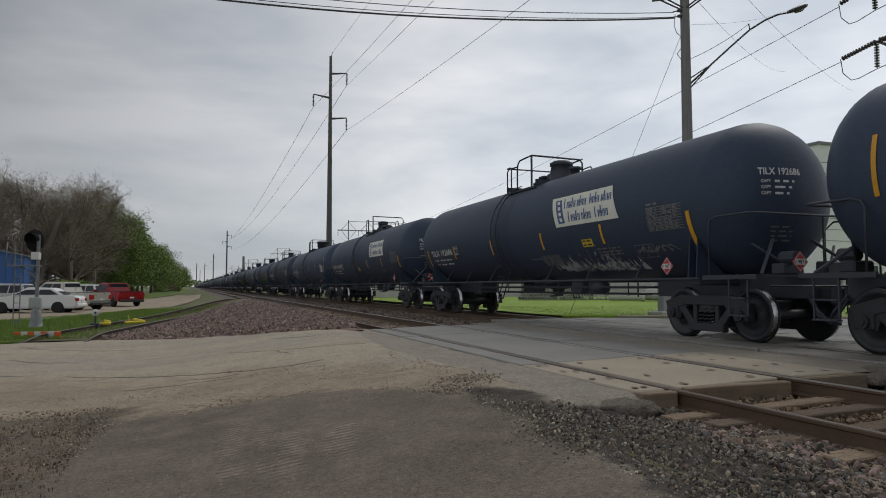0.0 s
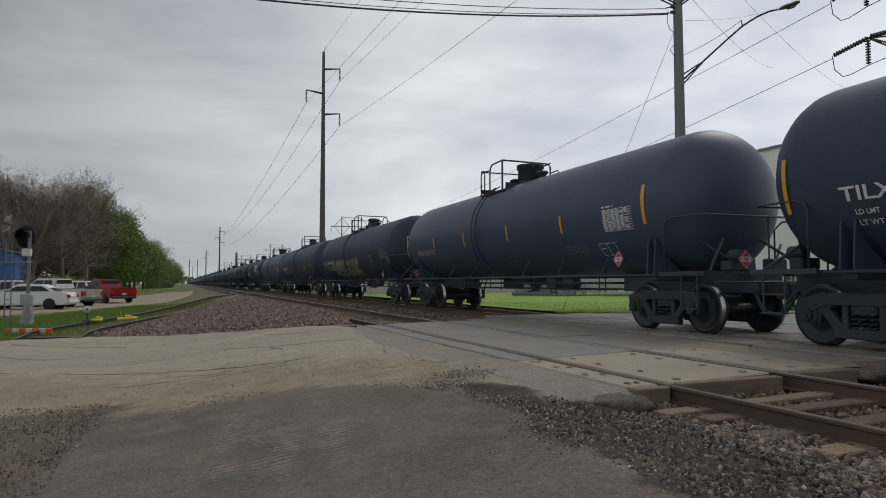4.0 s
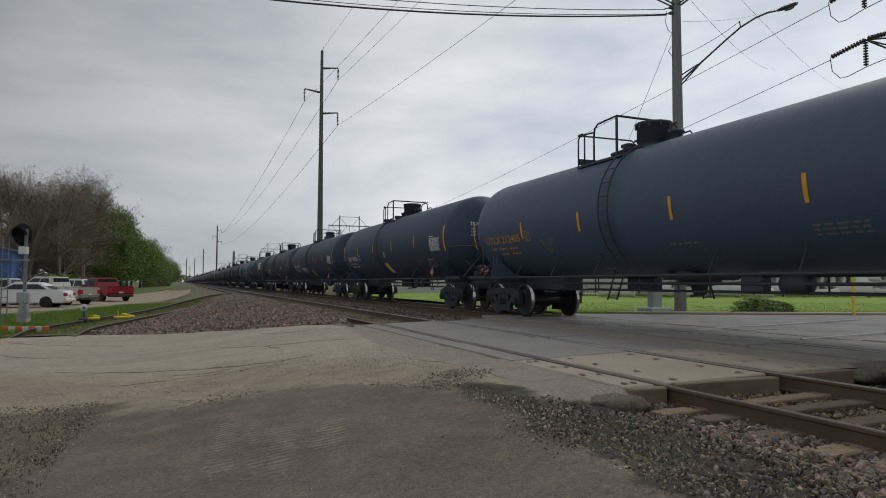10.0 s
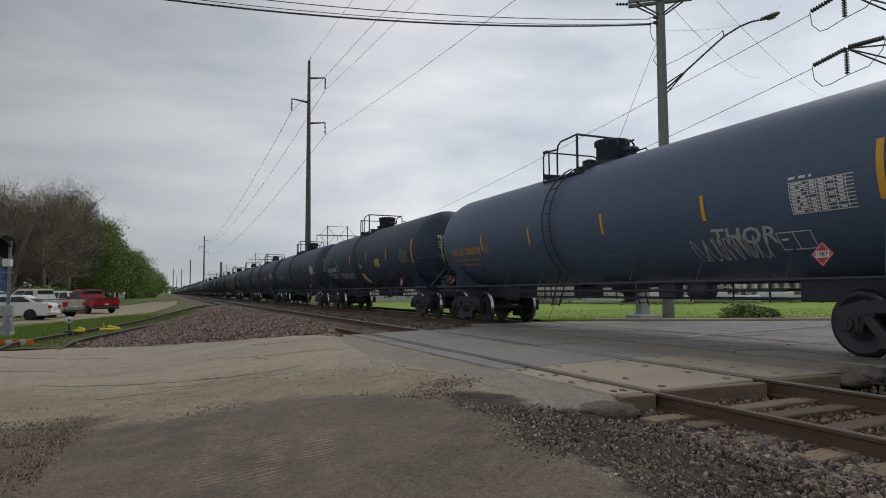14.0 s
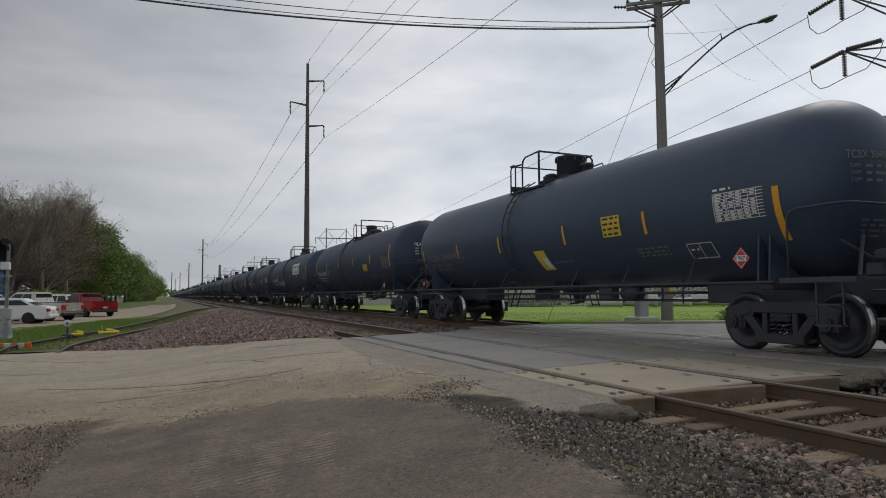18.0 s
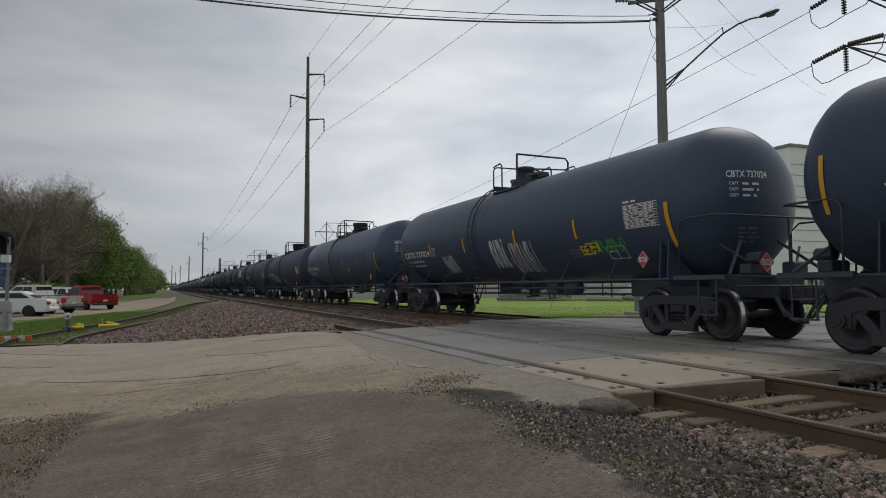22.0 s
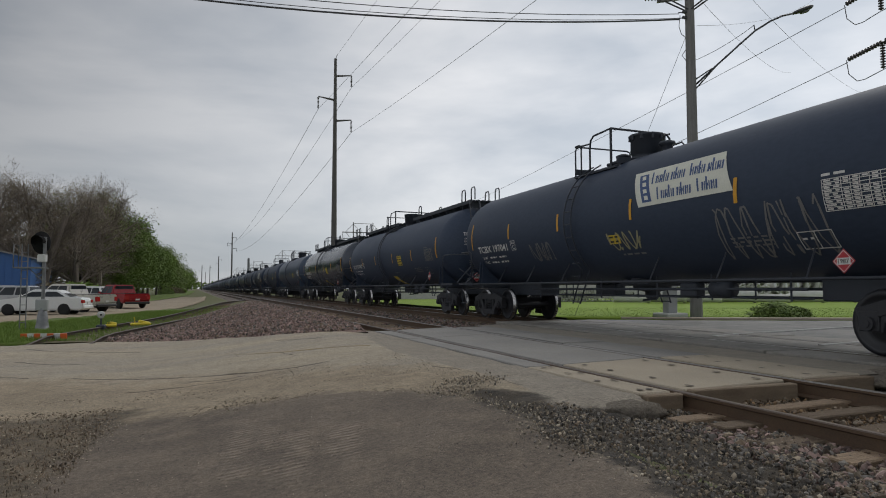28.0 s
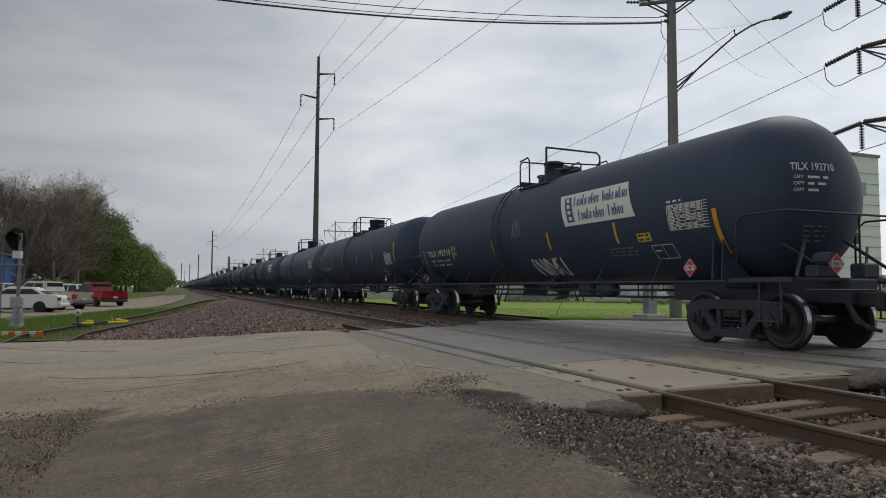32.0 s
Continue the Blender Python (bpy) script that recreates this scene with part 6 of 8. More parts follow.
                    scrawl(car, 3.4, 4.2, 1.4, 0.9, M_BLUE_SPRAY, rnd, 9, 0.02)
                elif k == 18:
                    scrawl(car, 3.5, 1.1, 1.75, 0.5, M_FADED, rnd, 4, 0.018)
                    scrawl(car, -3.6, 2.3, 1.5, 0.95, M_FADED, rnd, 7, 0.018)
                    scrawl(car, -0.3, 1.2, 1.85, 0.4, M_CREAM_SPRAY, rnd, 4, 0.02)
                elif k == 19:
                    scrawl(car, -0.2, 1.6, 1.35, 0.45, M_WHITE, rnd, 5, 0.03)
                    scrawl(car, 0.4, 0.5, 2.4, 0.5, M_FADED, rnd, 3, 0.02)
    tagged(car, label=car_label(COLOUR[paint], build, extra), category="tank car", group="cars of the passing train")


# ---- poles, wires and far things ----
M_WOOD = mat("weathered_pole_wood", (0.26, 0.255, 0.245), (0.17, 0.168, 0.16), 0.9, 0.0, 2.0, 25.0, 0.6, 0.3, 0.1, stretch=(8, 8, 0.6))
M_POLESTEEL = mat("weathering_steel_pole", (0.13, 0.125, 0.118), (0.095, 0.09, 0.086), 0.7, 0.2, 1.0, 25.0, 0.5, 0.1)
M_WIRE = plain("dull_wire", (0.09, 0.09, 0.095), 0.6, 0.3)
M_GALV = mat("galvanised_steel", (0.26, 0.265, 0.27), (0.17, 0.175, 0.18), 0.55, 0.5, 6.0, 60.0, 0.5, 0.05)
M_DARKMETAL = plain("dark_grey_metal", (0.06, 0.062, 0.066), 0.5, 0.3)
M_INSUL = plain("brown_grey_insulator", (0.05, 0.045, 0.045), 0.35)
M_CONCRETE = mat("pipe_concrete", (0.58, 0.58, 0.55), (0.46, 0.46, 0.43), 0.85, 0.0, 2.0, 40.0, 0.5, 0.15, 0.15)
M_GREYPAINT = plain("grey_enamel", (0.36, 0.37, 0.37), 0.5)


def wire(a, b, sag, r=0.016, n=24, label="thin dark sagging overhead wire"):
    bm = bmesh.new()
    a, b = Vector(a), Vector(b)
    pts = [a.lerp(b, i / n) - Vector((0, 0, 4 * sag * (i / n) * (1 - i / n))) for i in range(n + 1)]
    pipe(bm, pts, r, 4)
    return tagged(part("overhead_wire", bm, M_WIRE), label=label, category="wire", group="overhead wires")


def insulator_string(a, b, n=10, r=0.09, parent=None):
    """Discs threaded on a rod from a to b."""
    bm = bmesh.new()
    a, b = Vector(a), Vector(b)
    d = b - a
    q = Matrix.Translation(a) @ d.to_track_quat("Z", "Y").to_matrix().to_4x4()
    prof = [(0, 0.02)]
    for i in range(n):
        s = d.length * (i + 0.5) / n
        h = d.length / n
        prof += [(s - h * 0.4, 0.025), (s - h * 0.2, r), (s + h * 0.05, r), (s + h * 0.25, 0.03)]
    prof.append((d.length, 0.02))
    lathe(bm, prof, 10, "Z", q)
    return part("insulator", bm, M_INSUL, parent)


def tall_pole(x, y, h, label, arms, base=0.36, topr=0.15):
    """A tapered steel pole with short upswept arms and hanging insulators."""
    p = empty("transmission_pole", pose(x, y, 0), label=label, category="transmission pole", group="transmission poles")
    bm = bmesh.new()
    rod(bm, (0, 0, -0.5), (0, 0, h), base, 12, r2=topr)
    part("shaft", bm, M_POLESTEEL, p)
    bm = bmesh.new()
    rod(bm, (0, 0, h - 0.1), (0.2, 0, h + 0.5), 0.03, 6)
    part("shield_wire_bracket", bm, M_DARKMETAL, p)
    for s, z, ln, drop in arms:
        bm = bmesh.new()
        rod(bm, (0, 0, z - 0.25), (s * ln, 0, z), 0.13, 8, r2=0.06)
        part("arm", bm, M_POLESTEEL, p)
        insulator_string((s * ln, 0, z - 0.05), (s * ln, 0, z - drop), 9, 0.11, p)
    return p


tall_pole(13.95, 72, 26.3, "tall brown steel transmission pole with three short arms", ((1, 24.6, 1.8, 1.3), (-1, 21.9, 1.85, 1.35), (1, 19.6, 1.8, 1.35)))
tall_pole(14.3, 300, 25.0, "distant steel transmission pole with three short arms", ((1, 23.2, 1.8, 1.3), (-1, 20.6, 1.85, 1.35), (1, 18.4, 1.8, 1.35)), 0.4, 0.22)
for yy, xx, hh in ((520, 15.5, 25), (640, 5.0, 22), (760, 14, 26), (900, -5.0, 26), (1050, 13, 26)):
    tall_pole(xx, yy, hh, "far thin transmission pole on the horizon", ((1, hh - 2, 1.8, 1.3), (-1, hh - 5, 1.8, 1.3)), 0.45, 0.3)
for (x0, z0), (x1, z1) in (((15.75, 23.25), (16.1, 21.9)), ((12.1, 20.5), (12.45, 19.25)), ((15.75, 18.2), (16.1, 17.05))):
    wire((x0, 72, z0), (x0, -150, z0), 4.4, 0.013, 40)
    wire((x0, 72, z0), (x1, 300, z1), 3.2, 0.022, 30)
wire((14.1, 72, 26.7), (14.1, -150, 26.7), 3.4, 0.012, 36)

# the wooden pole beside the road and its street lamp
POLE = Vector((16.25, 18.75, 0))
up = empty("utility_pole", pose(*POLE), label="weathered wooden utility pole with crossarm beside the road", category="utility pole")
bm = bmesh.new()
rod(bm, (0, 0, -0.5), (0, 0, 13.2), 0.21, 14, r2=0.145)
part("shaft", bm, M_WOOD, up)
TURN = radians(-39)
c, sn = math.cos(TURN), math.sin(TURN)
for off in (-0.2, 0.2):
    bm = bmesh.new()
    box(bm, -1.1, 1.1, off - 0.05, off + 0.05, 11.36, 11.48, Matrix.Rotation(TURN, 4, "Z"), bevel=0.01)
    part("crossarm", bm, M_WOOD, up)
    for q in (-1, 1):
        bm = bmesh.new()
        rod(bm, (q * 0.8 * c - off * sn, q * 0.8 * sn + off * c, 11.36), (-off * sn * 0.6, off * c * 0.6, 10.82), 0.03, 6)
        part("brace", bm, M_DARKMETAL, up)
for q in (-1.05, -0.55, 0.55, 1.05):
    insulator_string((q * c, q * sn, 11.48), (q * c, q * sn, 11.75), 3, 0.07, up)
insulator_string((-1.1 * c, -1.1 * sn, 11.42), (-1.55 * c, -1.55 * sn, 11.48), 4, 0.06, up)
bm = bmesh.new()
for z in (10.56, 10.76):
    box(bm, -0.3, -0.1, -0.05, 0.05, z - 0.04, z + 0.04)
    rod(bm, (-0.18, 0, z), (-0.42, 0.1, z - 0.02), 0.02, 6)
pipe(bm, [(-0.42, 0, 10.6), (-0.46, 0.02, 10.2), (-0.36, 0.02, 9.95), (-0.22, 0, 9.85)], 0.012, 5)
pipe(bm, [(-0.2, 0, 9.4), (-0.33, 0.05, 9.2), (-0.2, 0, 9.0)], 0.012, 5)
part("cable_clamp", bm, M_DARKMETAL, up)
bm = bmesh.new()
box(bm, -0.08, 0.08, -0.26, -0.2, 1.0, 2.1, bevel=0.01)
part("pole_tag", bm, M_YPANEL, up, "yellow marker strip")
lamp = empty("street_lamp", pose(*POLE), label="cobra-head street lamp on a long curved arm", category="street lamp")
bm = bmesh.new()
arm = [(0.1, -0.1, 8.15), (1.0, -0.22, 8.95), (1.9, -0.35, 9.75), (2.55, -0.42, 10.3), (3.2, -0.5, 10.72), (3.75, -0.55, 10.98), (4.1, -0.6, 11.08)]
pipe(bm, arm, 0.035, 8)
part("lamp_arm", bm, M_DARKMETAL, lamp)
bm = bmesh.new()
pipe(bm, [(0.12, -0.1, 8.35), (0.75, -0.2, 8.78)], 0.025, 6)
pipe(bm, [(0.12, -0.1, 8.02), (0.9, -0.22, 8.85)], 0.025, 6)
part("arm_brace", bm, M_DARKMETAL, lamp)
bm = bmesh.new()
lathe(bm, [(-0.42, 0.03), (-0.36, 0.09), (-0.1, 0.13), (0.25, 0.16), (0.42, 0.12), (0.5, 0.02)], 12, "X", pose(4.55, -0.66, 11.26, 0, -22, -8) @ Matrix.Diagonal((1, 1.3, 0.6, 1)))
part("lamp_head", bm, M_DARKMETAL, lamp)
bm = bmesh.new()
lathe(bm, [(-0.1, 0.02), (0.0, 0.1), (0.22, 0.12), (0.34, 0.02)], 10, "X", pose(4.58, -0.66, 11.18, 0, -22, -8) @ Matrix.Diagonal((1, 1.2, 0.5, 1)))
part("lens", bm, M_GALV, lamp)
bm = bmesh.new()
rod(bm, (2.55, -0.42, 10.3), (2.5, -0.42, 10.52), 0.02, 6)
part("photocell", bm, M_DARKMETAL, lamp)
wire(POLE + Vector((0.05, 0, 9.0)), POLE + Vector((2.5, -0.42, 10.5)), 0.1, 0.012, 8)
wire(POLE + Vector((-0.2, 0, 9.85)), (12.9, 21.2, 0.0), 0.0, 0.007, 6, "slack guy wire from the pole")
for z, sag, w in ((10.56, 1.8, 0.03), (10.6, 1.72, 0.012), (10.76, 1.65, 0.014)):
    wire(POLE + Vector((-0.3, 0.2, z)), (-22, 23.0, z + 1.75), sag, w, 30)
wire(POLE + Vector((0.4, -0.1, 11.25)), (59.6, 53.4, 24.2), 0.8, 0.008, 24)
wire((21.3, 21.1, 13.2), (63.6, 48.5, 21.0), 0.6, 0.008, 24)
wire(POLE + Vector((0.3, 0, 10.34)), (46.3, 38.1, 24.5), 0.7, 0.006, 24)

# the dead-end pole just out of view, with its strain insulators
dead = empty("dead_end_pole", pose(25.4, 16.2, 0), label="wooden dead-end pole with strain insulators and jumper loops", category="utility pole")
bm = bmesh.new()
rod(bm, (0, 0, -0.5), (0, 0, 15.5), 0.24, 12, r2=0.16)
part("shaft", bm, M_WOOD, dead)
for z in (9.65, 11.75, 13.85, 6.95):
    x0 = -2.9
    bm = bmesh.new()
    for a in ((0, 0, z + 0.55), (0, 0, z - 0.15), (0, 0, z - 0.5)):
        rod(bm, a, (x0, 0.1, z), 0.035, 6)
    part("arm", bm, M_DARKMETAL, dead)
    insulator_string((x0, 0.1, z), (x0, 1.45, z - 0.2), 12, 0.09, dead)
    insulator_string((x0, 0.1, z - 0.08), (x0, 0.1, z - 0.95), 9, 0.09, dead)
    insulator_string((x0, 0.0, z + 0.02), (x0, -1.3, z - 0.1), 12, 0.09, dead)
    bm = bmesh.new()
    pipe(bm, [(x0, 1.5, z - 0.2), (x0, 1.42, z - 0.75), (x0, 1.1, z - 1.1), (x0, 0.8, z - 1.12), (x0, 0.1, z - 0.98), (x0, -0.7, z - 0.9), (x0, -1.2, z - 0.5), (x0, -1.35, z - 0.1)], 0.016, 5)
    part("jumper_loop", bm, M_WIRE, dead)
    if z in (9.65, 11.75):
        wire((22.5, 17.65, z - 0.3), (46 if z < 10 else 53, 222, 18.1), 5.5 if z < 10 else 2.5, 0.013, 40)

# H-frames far behind the train
for i, (x, y, h) in enumerate(((53, 222, 23.5), (50, 395, 23.5), (47, 560, 23.5), (44, 740, 23.5))):
    hf = empty("h_frame_tower", pose(x, y, 0), label="far wooden H-frame transmission tower with cross bracing", category="transmission tower", group="transmission towers")
    for s in (-3.4, 3.4):
        bm = bmesh.new()
        rod(bm, (s, 0, 0), (s, 0, h), 0.24, 8, r2=0.16)
        part("leg", bm, M_WOOD, hf)
        for q in (-1, 1):
            bm = bmesh.new()
            rod(bm, (s, 0, h - 0.6), (s + q * 2.6, 0, h - 3.4), 0.07, 6)
            rod(bm, (s, 0, h - 6.6), (s + q * 2.6, 0, h - 3.5), 0.07, 6)
            part("brace", bm, M_WOOD, hf)
    bm = bmesh.new()
    box(bm, -7.2, 7.2, -0.12, 0.12, h - 3.6, h - 3.3)
    part("crossarm", bm, M_WOOD, hf)
    bm = bmesh.new()
    box(bm, -3.4, 3.4, -0.06, 0.06, h - 0.5, h - 0.35)
    part("top_tie", bm, M_WOOD, hf)
    for s in (-7, 0, 7):
        insulator_string((s, 0, h - 3.6), (s, 0, h - 5.4), 6, 0.16, hf)
st = empty("chimney_stack", pose(58, 820, 0), label="slim grey chimney stack on the horizon", category="chimney")
bm = bmesh.new()
rod(bm, (0, 0, 0), (0, 0, 37), 2.0, 14, r2=1.3)
part("shaft", bm, M_GALV, st)

# ---- beyond the train: pipe yard, building, bush, bollards ----
def pipe_mesh(r, ln):
    bm = bmesh.new()
    seg, rings = 20, []
    for s, q in ((-ln / 2, r * 1.18), (-ln / 2 + 0.16, r * 1.18), (-ln / 2 + 0.24, r), (ln / 2, r), (ln / 2, r * 0.78), (-ln / 2, r * 0.82)):
        rings.append([bm.verts.new((q * math.cos(2 * math.pi * i / seg), s, q * math.sin(2 * math.pi * i / seg))) for i in range(seg)])
    for a, b in zip(rings, rings[1:] + rings[:1]):
        for i in range(seg):
            bm.faces.new((a[i], a[(i + 1) % seg], b[(i + 1) % seg], b[i])).smooth = True
    me = bpy.data.meshes.new("concrete_pipe")
    bm.to_mesh(me)
    bm.free()
    me.materials.append(M_CONCRETE)
    return me


P_TINY, P_SMALL, P_BIG = pipe_mesh(0.112, 2.4), pipe_mesh(0.27, 2.4), pipe_mesh(0.4, 2.4)
rp = random.Random(8)
def pipe_at(me, x, y, z, rz):
    ob = new("concrete_pipe", me)
    ob.matrix_basis = pose(x, y, z, 0, 0, rz)
    tagged(ob, label="grey concrete drain pipe stacked in the yard", category="pipe", group="stacked drain pipes")


for x0, y0, cols, rows_n, me, r in ((24.0, 46.5, 34, 4, P_TINY, 0.135), (32.4, 41.5, 15, 4, P_SMALL, 0.32), (41.8, 40.0, 10, 2, P_BIG, 0.475), (51.6, 37.5, 13, 4, P_SMALL, 0.32)):
    for q in range(rows_n):
        for c in range(cols - q):
            pipe_at(me, x0 + (c * 2 + q) * r, y0 - (c * 2 + q) * r * 0.18 + rp.uniform(-0.06, 0.06), r + q * r * 1.74, -35 + rp.uniform(-2, 2))
for i in range(9):      # some lie across
    pipe_at(P_BIG if i % 2 else P_SMALL, 28.0 + i * 2.55, 38.6 - i * 0.55, 0.47 if i % 2 else 0.32, 62 + rp.uniform(-3, 3))
bm = bmesh.new()
box(bm, 14, 60, 62, 62.3, 0, 1.7)
tagged(part("yard_wall", bm, M_CONCRETE), label="long pale wall behind the pipe yard", category="wall", kind="structure")
M_WHITEWALL = mat("white_ribbed_cladding", (0.82, 0.83, 0.83), (0.75, 0.76, 0.76), 0.6, 0.0, 0.3, 10.0, 0.5, 0.1)
wb = empty("white_building", pose(60, 50, 0), label="tall white clad industrial building with a teal sign", category="building")
bm = bmesh.new()
box(bm, 0, 11.5, 0, 16, -0.2, 15.6)
part("wall", bm, M_WHITEWALL, wb)
bm = bmesh.new()
box(bm, -0.15, 11.65, -0.15, 16.1, 15.6, 15.9)
part("roof_edge", bm, M_GALV, wb)
for i in range(12):
    bm = bmesh.new()
    box(bm, -0.04, 11.54, -0.05, -0.005, 1.1 + i * 1.15, 1.14 + i * 1.15)
    part("cladding_joint", bm, M_GALV, wb)
for z in (11.3,):
    bm = bmesh.new()
    box(bm, 7.2, 9.3, -0.12, -0.01, z, z + 1.4)
    part("sign_panel", bm, plain("teal_sign", (0.2, 0.45, 0.42), 0.5), wb)
for i in range(3):
    bm = bmesh.new()
    box(bm, 7.0, 7.9, -0.1, 0.0, 2.0 + i * 4.0, 3.2 + i * 4.0)
    part("window", bm, M_DARKMETAL, wb)


def bollard(x, y, h):
    b = empty("bollard", pose(x, y, 0), label="yellow painted steel bollard in the grass", category="bollard", group="yellow bollards")
    bm = bmesh.new()
    lathe(bm, [(-0.2, 0.055), (h - 0.04, 0.055), (h, 0.03)], 12, "Z")
    part("post", bm, plain("yellow_bollard_paint", (0.65, 0.47, 0.03), 0.5), b)


bollard(20.2, 15.3, 1.25)
bollard(26.5, 13.9, 1.35)
cab = empty("utility_box", pose(15.35, 19.0, 0), label="grey utility cabinet beside the wooden pole", category="utility box")
bm = bmesh.new()
box(bm, -0.2, 0.2, -0.16, 0.16, 0, 1.25, bevel=0.03)
part("cabinet", bm, M_GREYPAINT, cab)
bm = bmesh.new()
box(bm, -0.45, 0.45, -0.4, 0.4, 0, 0.16, bevel=0.04)
part("footing", bm, M_CONCRETE, cab)


# ---- foliage ----
M_BARK = mat("tree_bark", (0.085, 0.07, 0.057), (0.05, 0.042, 0.036), 0.95, 0.0, 3.0, 25.0, 0.6, 0.4)
M_BARK_BARE = mat("grey_brown_bark", (0.22, 0.185, 0.155), (0.15, 0.125, 0.105), 0.95, 0.0, 0.6, 6.0, 0.6, 0.1)
M_LEAF = mat("spring_leaves", (0.185, 0.26, 0.055), (0.115, 0.18, 0.04), 0.8, 0.0, 0.35, 3.0, 0.6, 0.0, 0.25)
M_LEAF2 = mat("pale_spring_leaves", (0.21, 0.25, 0.08), (0.14, 0.19, 0.055), 0.8, 0.0, 0.35, 3.0, 0.6, 0.0, 0.2)
M_BUD = mat("brownish_budding_leaves", (0.25, 0.215, 0.14), (0.19, 0.155, 0.11), 0.9, 0.0, 0.35, 3.0, 0.6, 0.0, 0.2)


def tree_meshes(seed, height, leaf, leaves, spread=0.5, low=0.2, leaf_size=0.22, depth=5):
    """Limbs as tapered tubes and a crown of small leaves; returns two meshes."""
    rnd = random.Random(seed)
    V, F, tips, mids = [], [], [], []
    def limb(a, d, ln, r, lev):
        sides = 7 if lev == 0 else 5 if lev < 3 else 3
        n = 4 if lev < 3 else 2
        p, dirn = Vector(a), Vector(d).normalized()
        ring0 = None
        for i in range(n + 1):
            rr = r * (1 - 0.45 * i / n)
            x = dirn.orthogonal().normalized()
            y = dirn.cross(x)
            base = len(V)
            for k in range(sides):
                t = 2 * math.pi * k / sides
                V.append(tuple(p + (x * math.cos(t) + y * math.sin(t)) * rr))
            if ring0 is not None:
                for k in range(sides):
                    F.append((ring0 + k, ring0 + (k + 1) % sides, base + (k + 1) % sides, base + k))
            ring0 = base
            if i < n:
                if lev < depth and i >= (1 if lev else 1):
                    for _ in range(2 if lev < 3 else 3):
                        side = Vector((rnd.gauss(0, 1), rnd.gauss(0, 1), rnd.gauss(0.25, 0.6))).normalized()
                        nd = (dirn * (1 - spread) + side * spread * 1.25).normalized()
                        if lev == 0 and p.z < low * height:
                            continue
                        limb(p, nd, ln * rnd.uniform(0.45, 0.68), rr * 0.55, lev + 1)
                p = p + dirn * ln / n
                dirn = (dirn + Vector((rnd.gauss(0, 0.12), rnd.gauss(0, 0.12), 0.06))).normalized()
        if lev >= depth - 1:
            tips.append(p.copy())
        if lev >= 2:
            mids.append(p.copy())
    limb((0, 0, -0.3), (rnd.gauss(0, 0.05), rnd.gauss(0, 0.05), 1), height * 0.62, height * 0.022, 0)
    wood = bpy.data.meshes.new("limbs")
    wood.from_pydata(V, [], F)
    zmax = max(t.z for t in tips)
    V2, F2 = [], []
    for i in range(leaves):
        c = rnd.choice(tips if rnd.random() < 0.75 else mids)
        w = 0.22 if leaf is M_BUD else 0.5
        c = c + Vector((rnd.gauss(0, w), rnd.gauss(0, w), rnd.gauss(0, w)))
        s = leaf_size * rnd.uniform(0.5, 1.3)
        x = Vector((rnd.gauss(0, 1), rnd.gauss(0, 1), rnd.gauss(0, 0.7))).normalized()
        y = x.orthogonal().normalized()
        y = (Matrix.Rotation(rnd.uniform(0, 6.28), 3, x) @ y)
        b = len(V2)
        for u, v in ((-1, 0), (-0.2, -0.55), (1, 0), (-0.1, 0.6)):
            V2.append(tuple(c + x * u * s + y * v * s))
        F2.append((b, b + 1, b + 2, b + 3))
    crown = bpy.data.meshes.new("crown")
    crown.from_pydata(V2, [], F2)
    wood.materials.append(M_BARK_BARE if leaf is M_BUD else M_BARK)
    crown.materials.append(leaf)
    return wood, crown, zmax


KINDS = {
    "bare": [tree_meshes(s, 14, M_BUD, 8500, 0.5, 0.12, 0.055, 6) for s in (1, 2, 3)],
    "green": [tree_meshes(s, 13, M_LEAF, 20000, 0.55, 0.08, 0.16, 4) for s in (11, 12, 13)],
    "pale": [tree_meshes(s, 13, M_LEAF2, 12000, 0.55, 0.1, 0.13, 4) for s in (21, 22)],
}
rtree = random.Random(31)


def tree(kind, x, y, h):
    wood, crown, z = rtree.choice(KINDS[kind])
    s = h / z
    label = {"bare": "bare grey-brown tree with fine budding twigs", "green": "dense green leafy tree beside the tracks", "pale": "thin tree with pale new spring leaves"}[kind]
    t = empty("tree", pose(x, y, ground_z(x, y) - 0.1, 0, 0, rtree.uniform(0, 360)) @ Matrix.Scale(s, 4), label=label, category="tree", group="trees along the lot")
    share("trunk", wood, t)
    share("crown", crown, t)


for x, y, h in ((-27, 86, 13.5), (-23.5, 90, 14.5), (-21, 84, 13.5), (-18.5, 93, 15), (-16.0, 86, 13.5), (-14.6, 95, 15), (-13.2, 89, 13), (-20, 104, 16), (-16.5, 108, 16), (-25, 106, 16), (-31, 98, 15), (-12.8, 104, 15), (-23, 97, 14)):
    tree("bare", x, y, h * 1.13)
for x, y, h in ((-14.4, 112, 15.5), (-12.2, 117, 14), (-17, 118, 15), (-9.0, 205, 13.5), (-7.6, 252, 13.5), (-6.6, 330, 13)):
    tree("pale", x, y, h)
for x, y, h in ((-13.8, 124, 14.5), (-11.4, 130, 14), (-14, 140, 15), (-10.6, 142, 13), (-12, 152, 14.5), (-10.2, 165, 13), (-12, 178, 14), (-9.6, 188, 13), (-10.5, 222, 14), (-8.6, 238, 12.5), (-8.5, 275, 13), (-7.4, 300, 12), (-8, 360, 13), (-6.8, 400, 12), (-7, 460, 13), (-6, 540, 12), (-18, 132, 13), (-22, 126, 13), (-10.8, 112, 8.5)):
    tree("green", x, y, h)


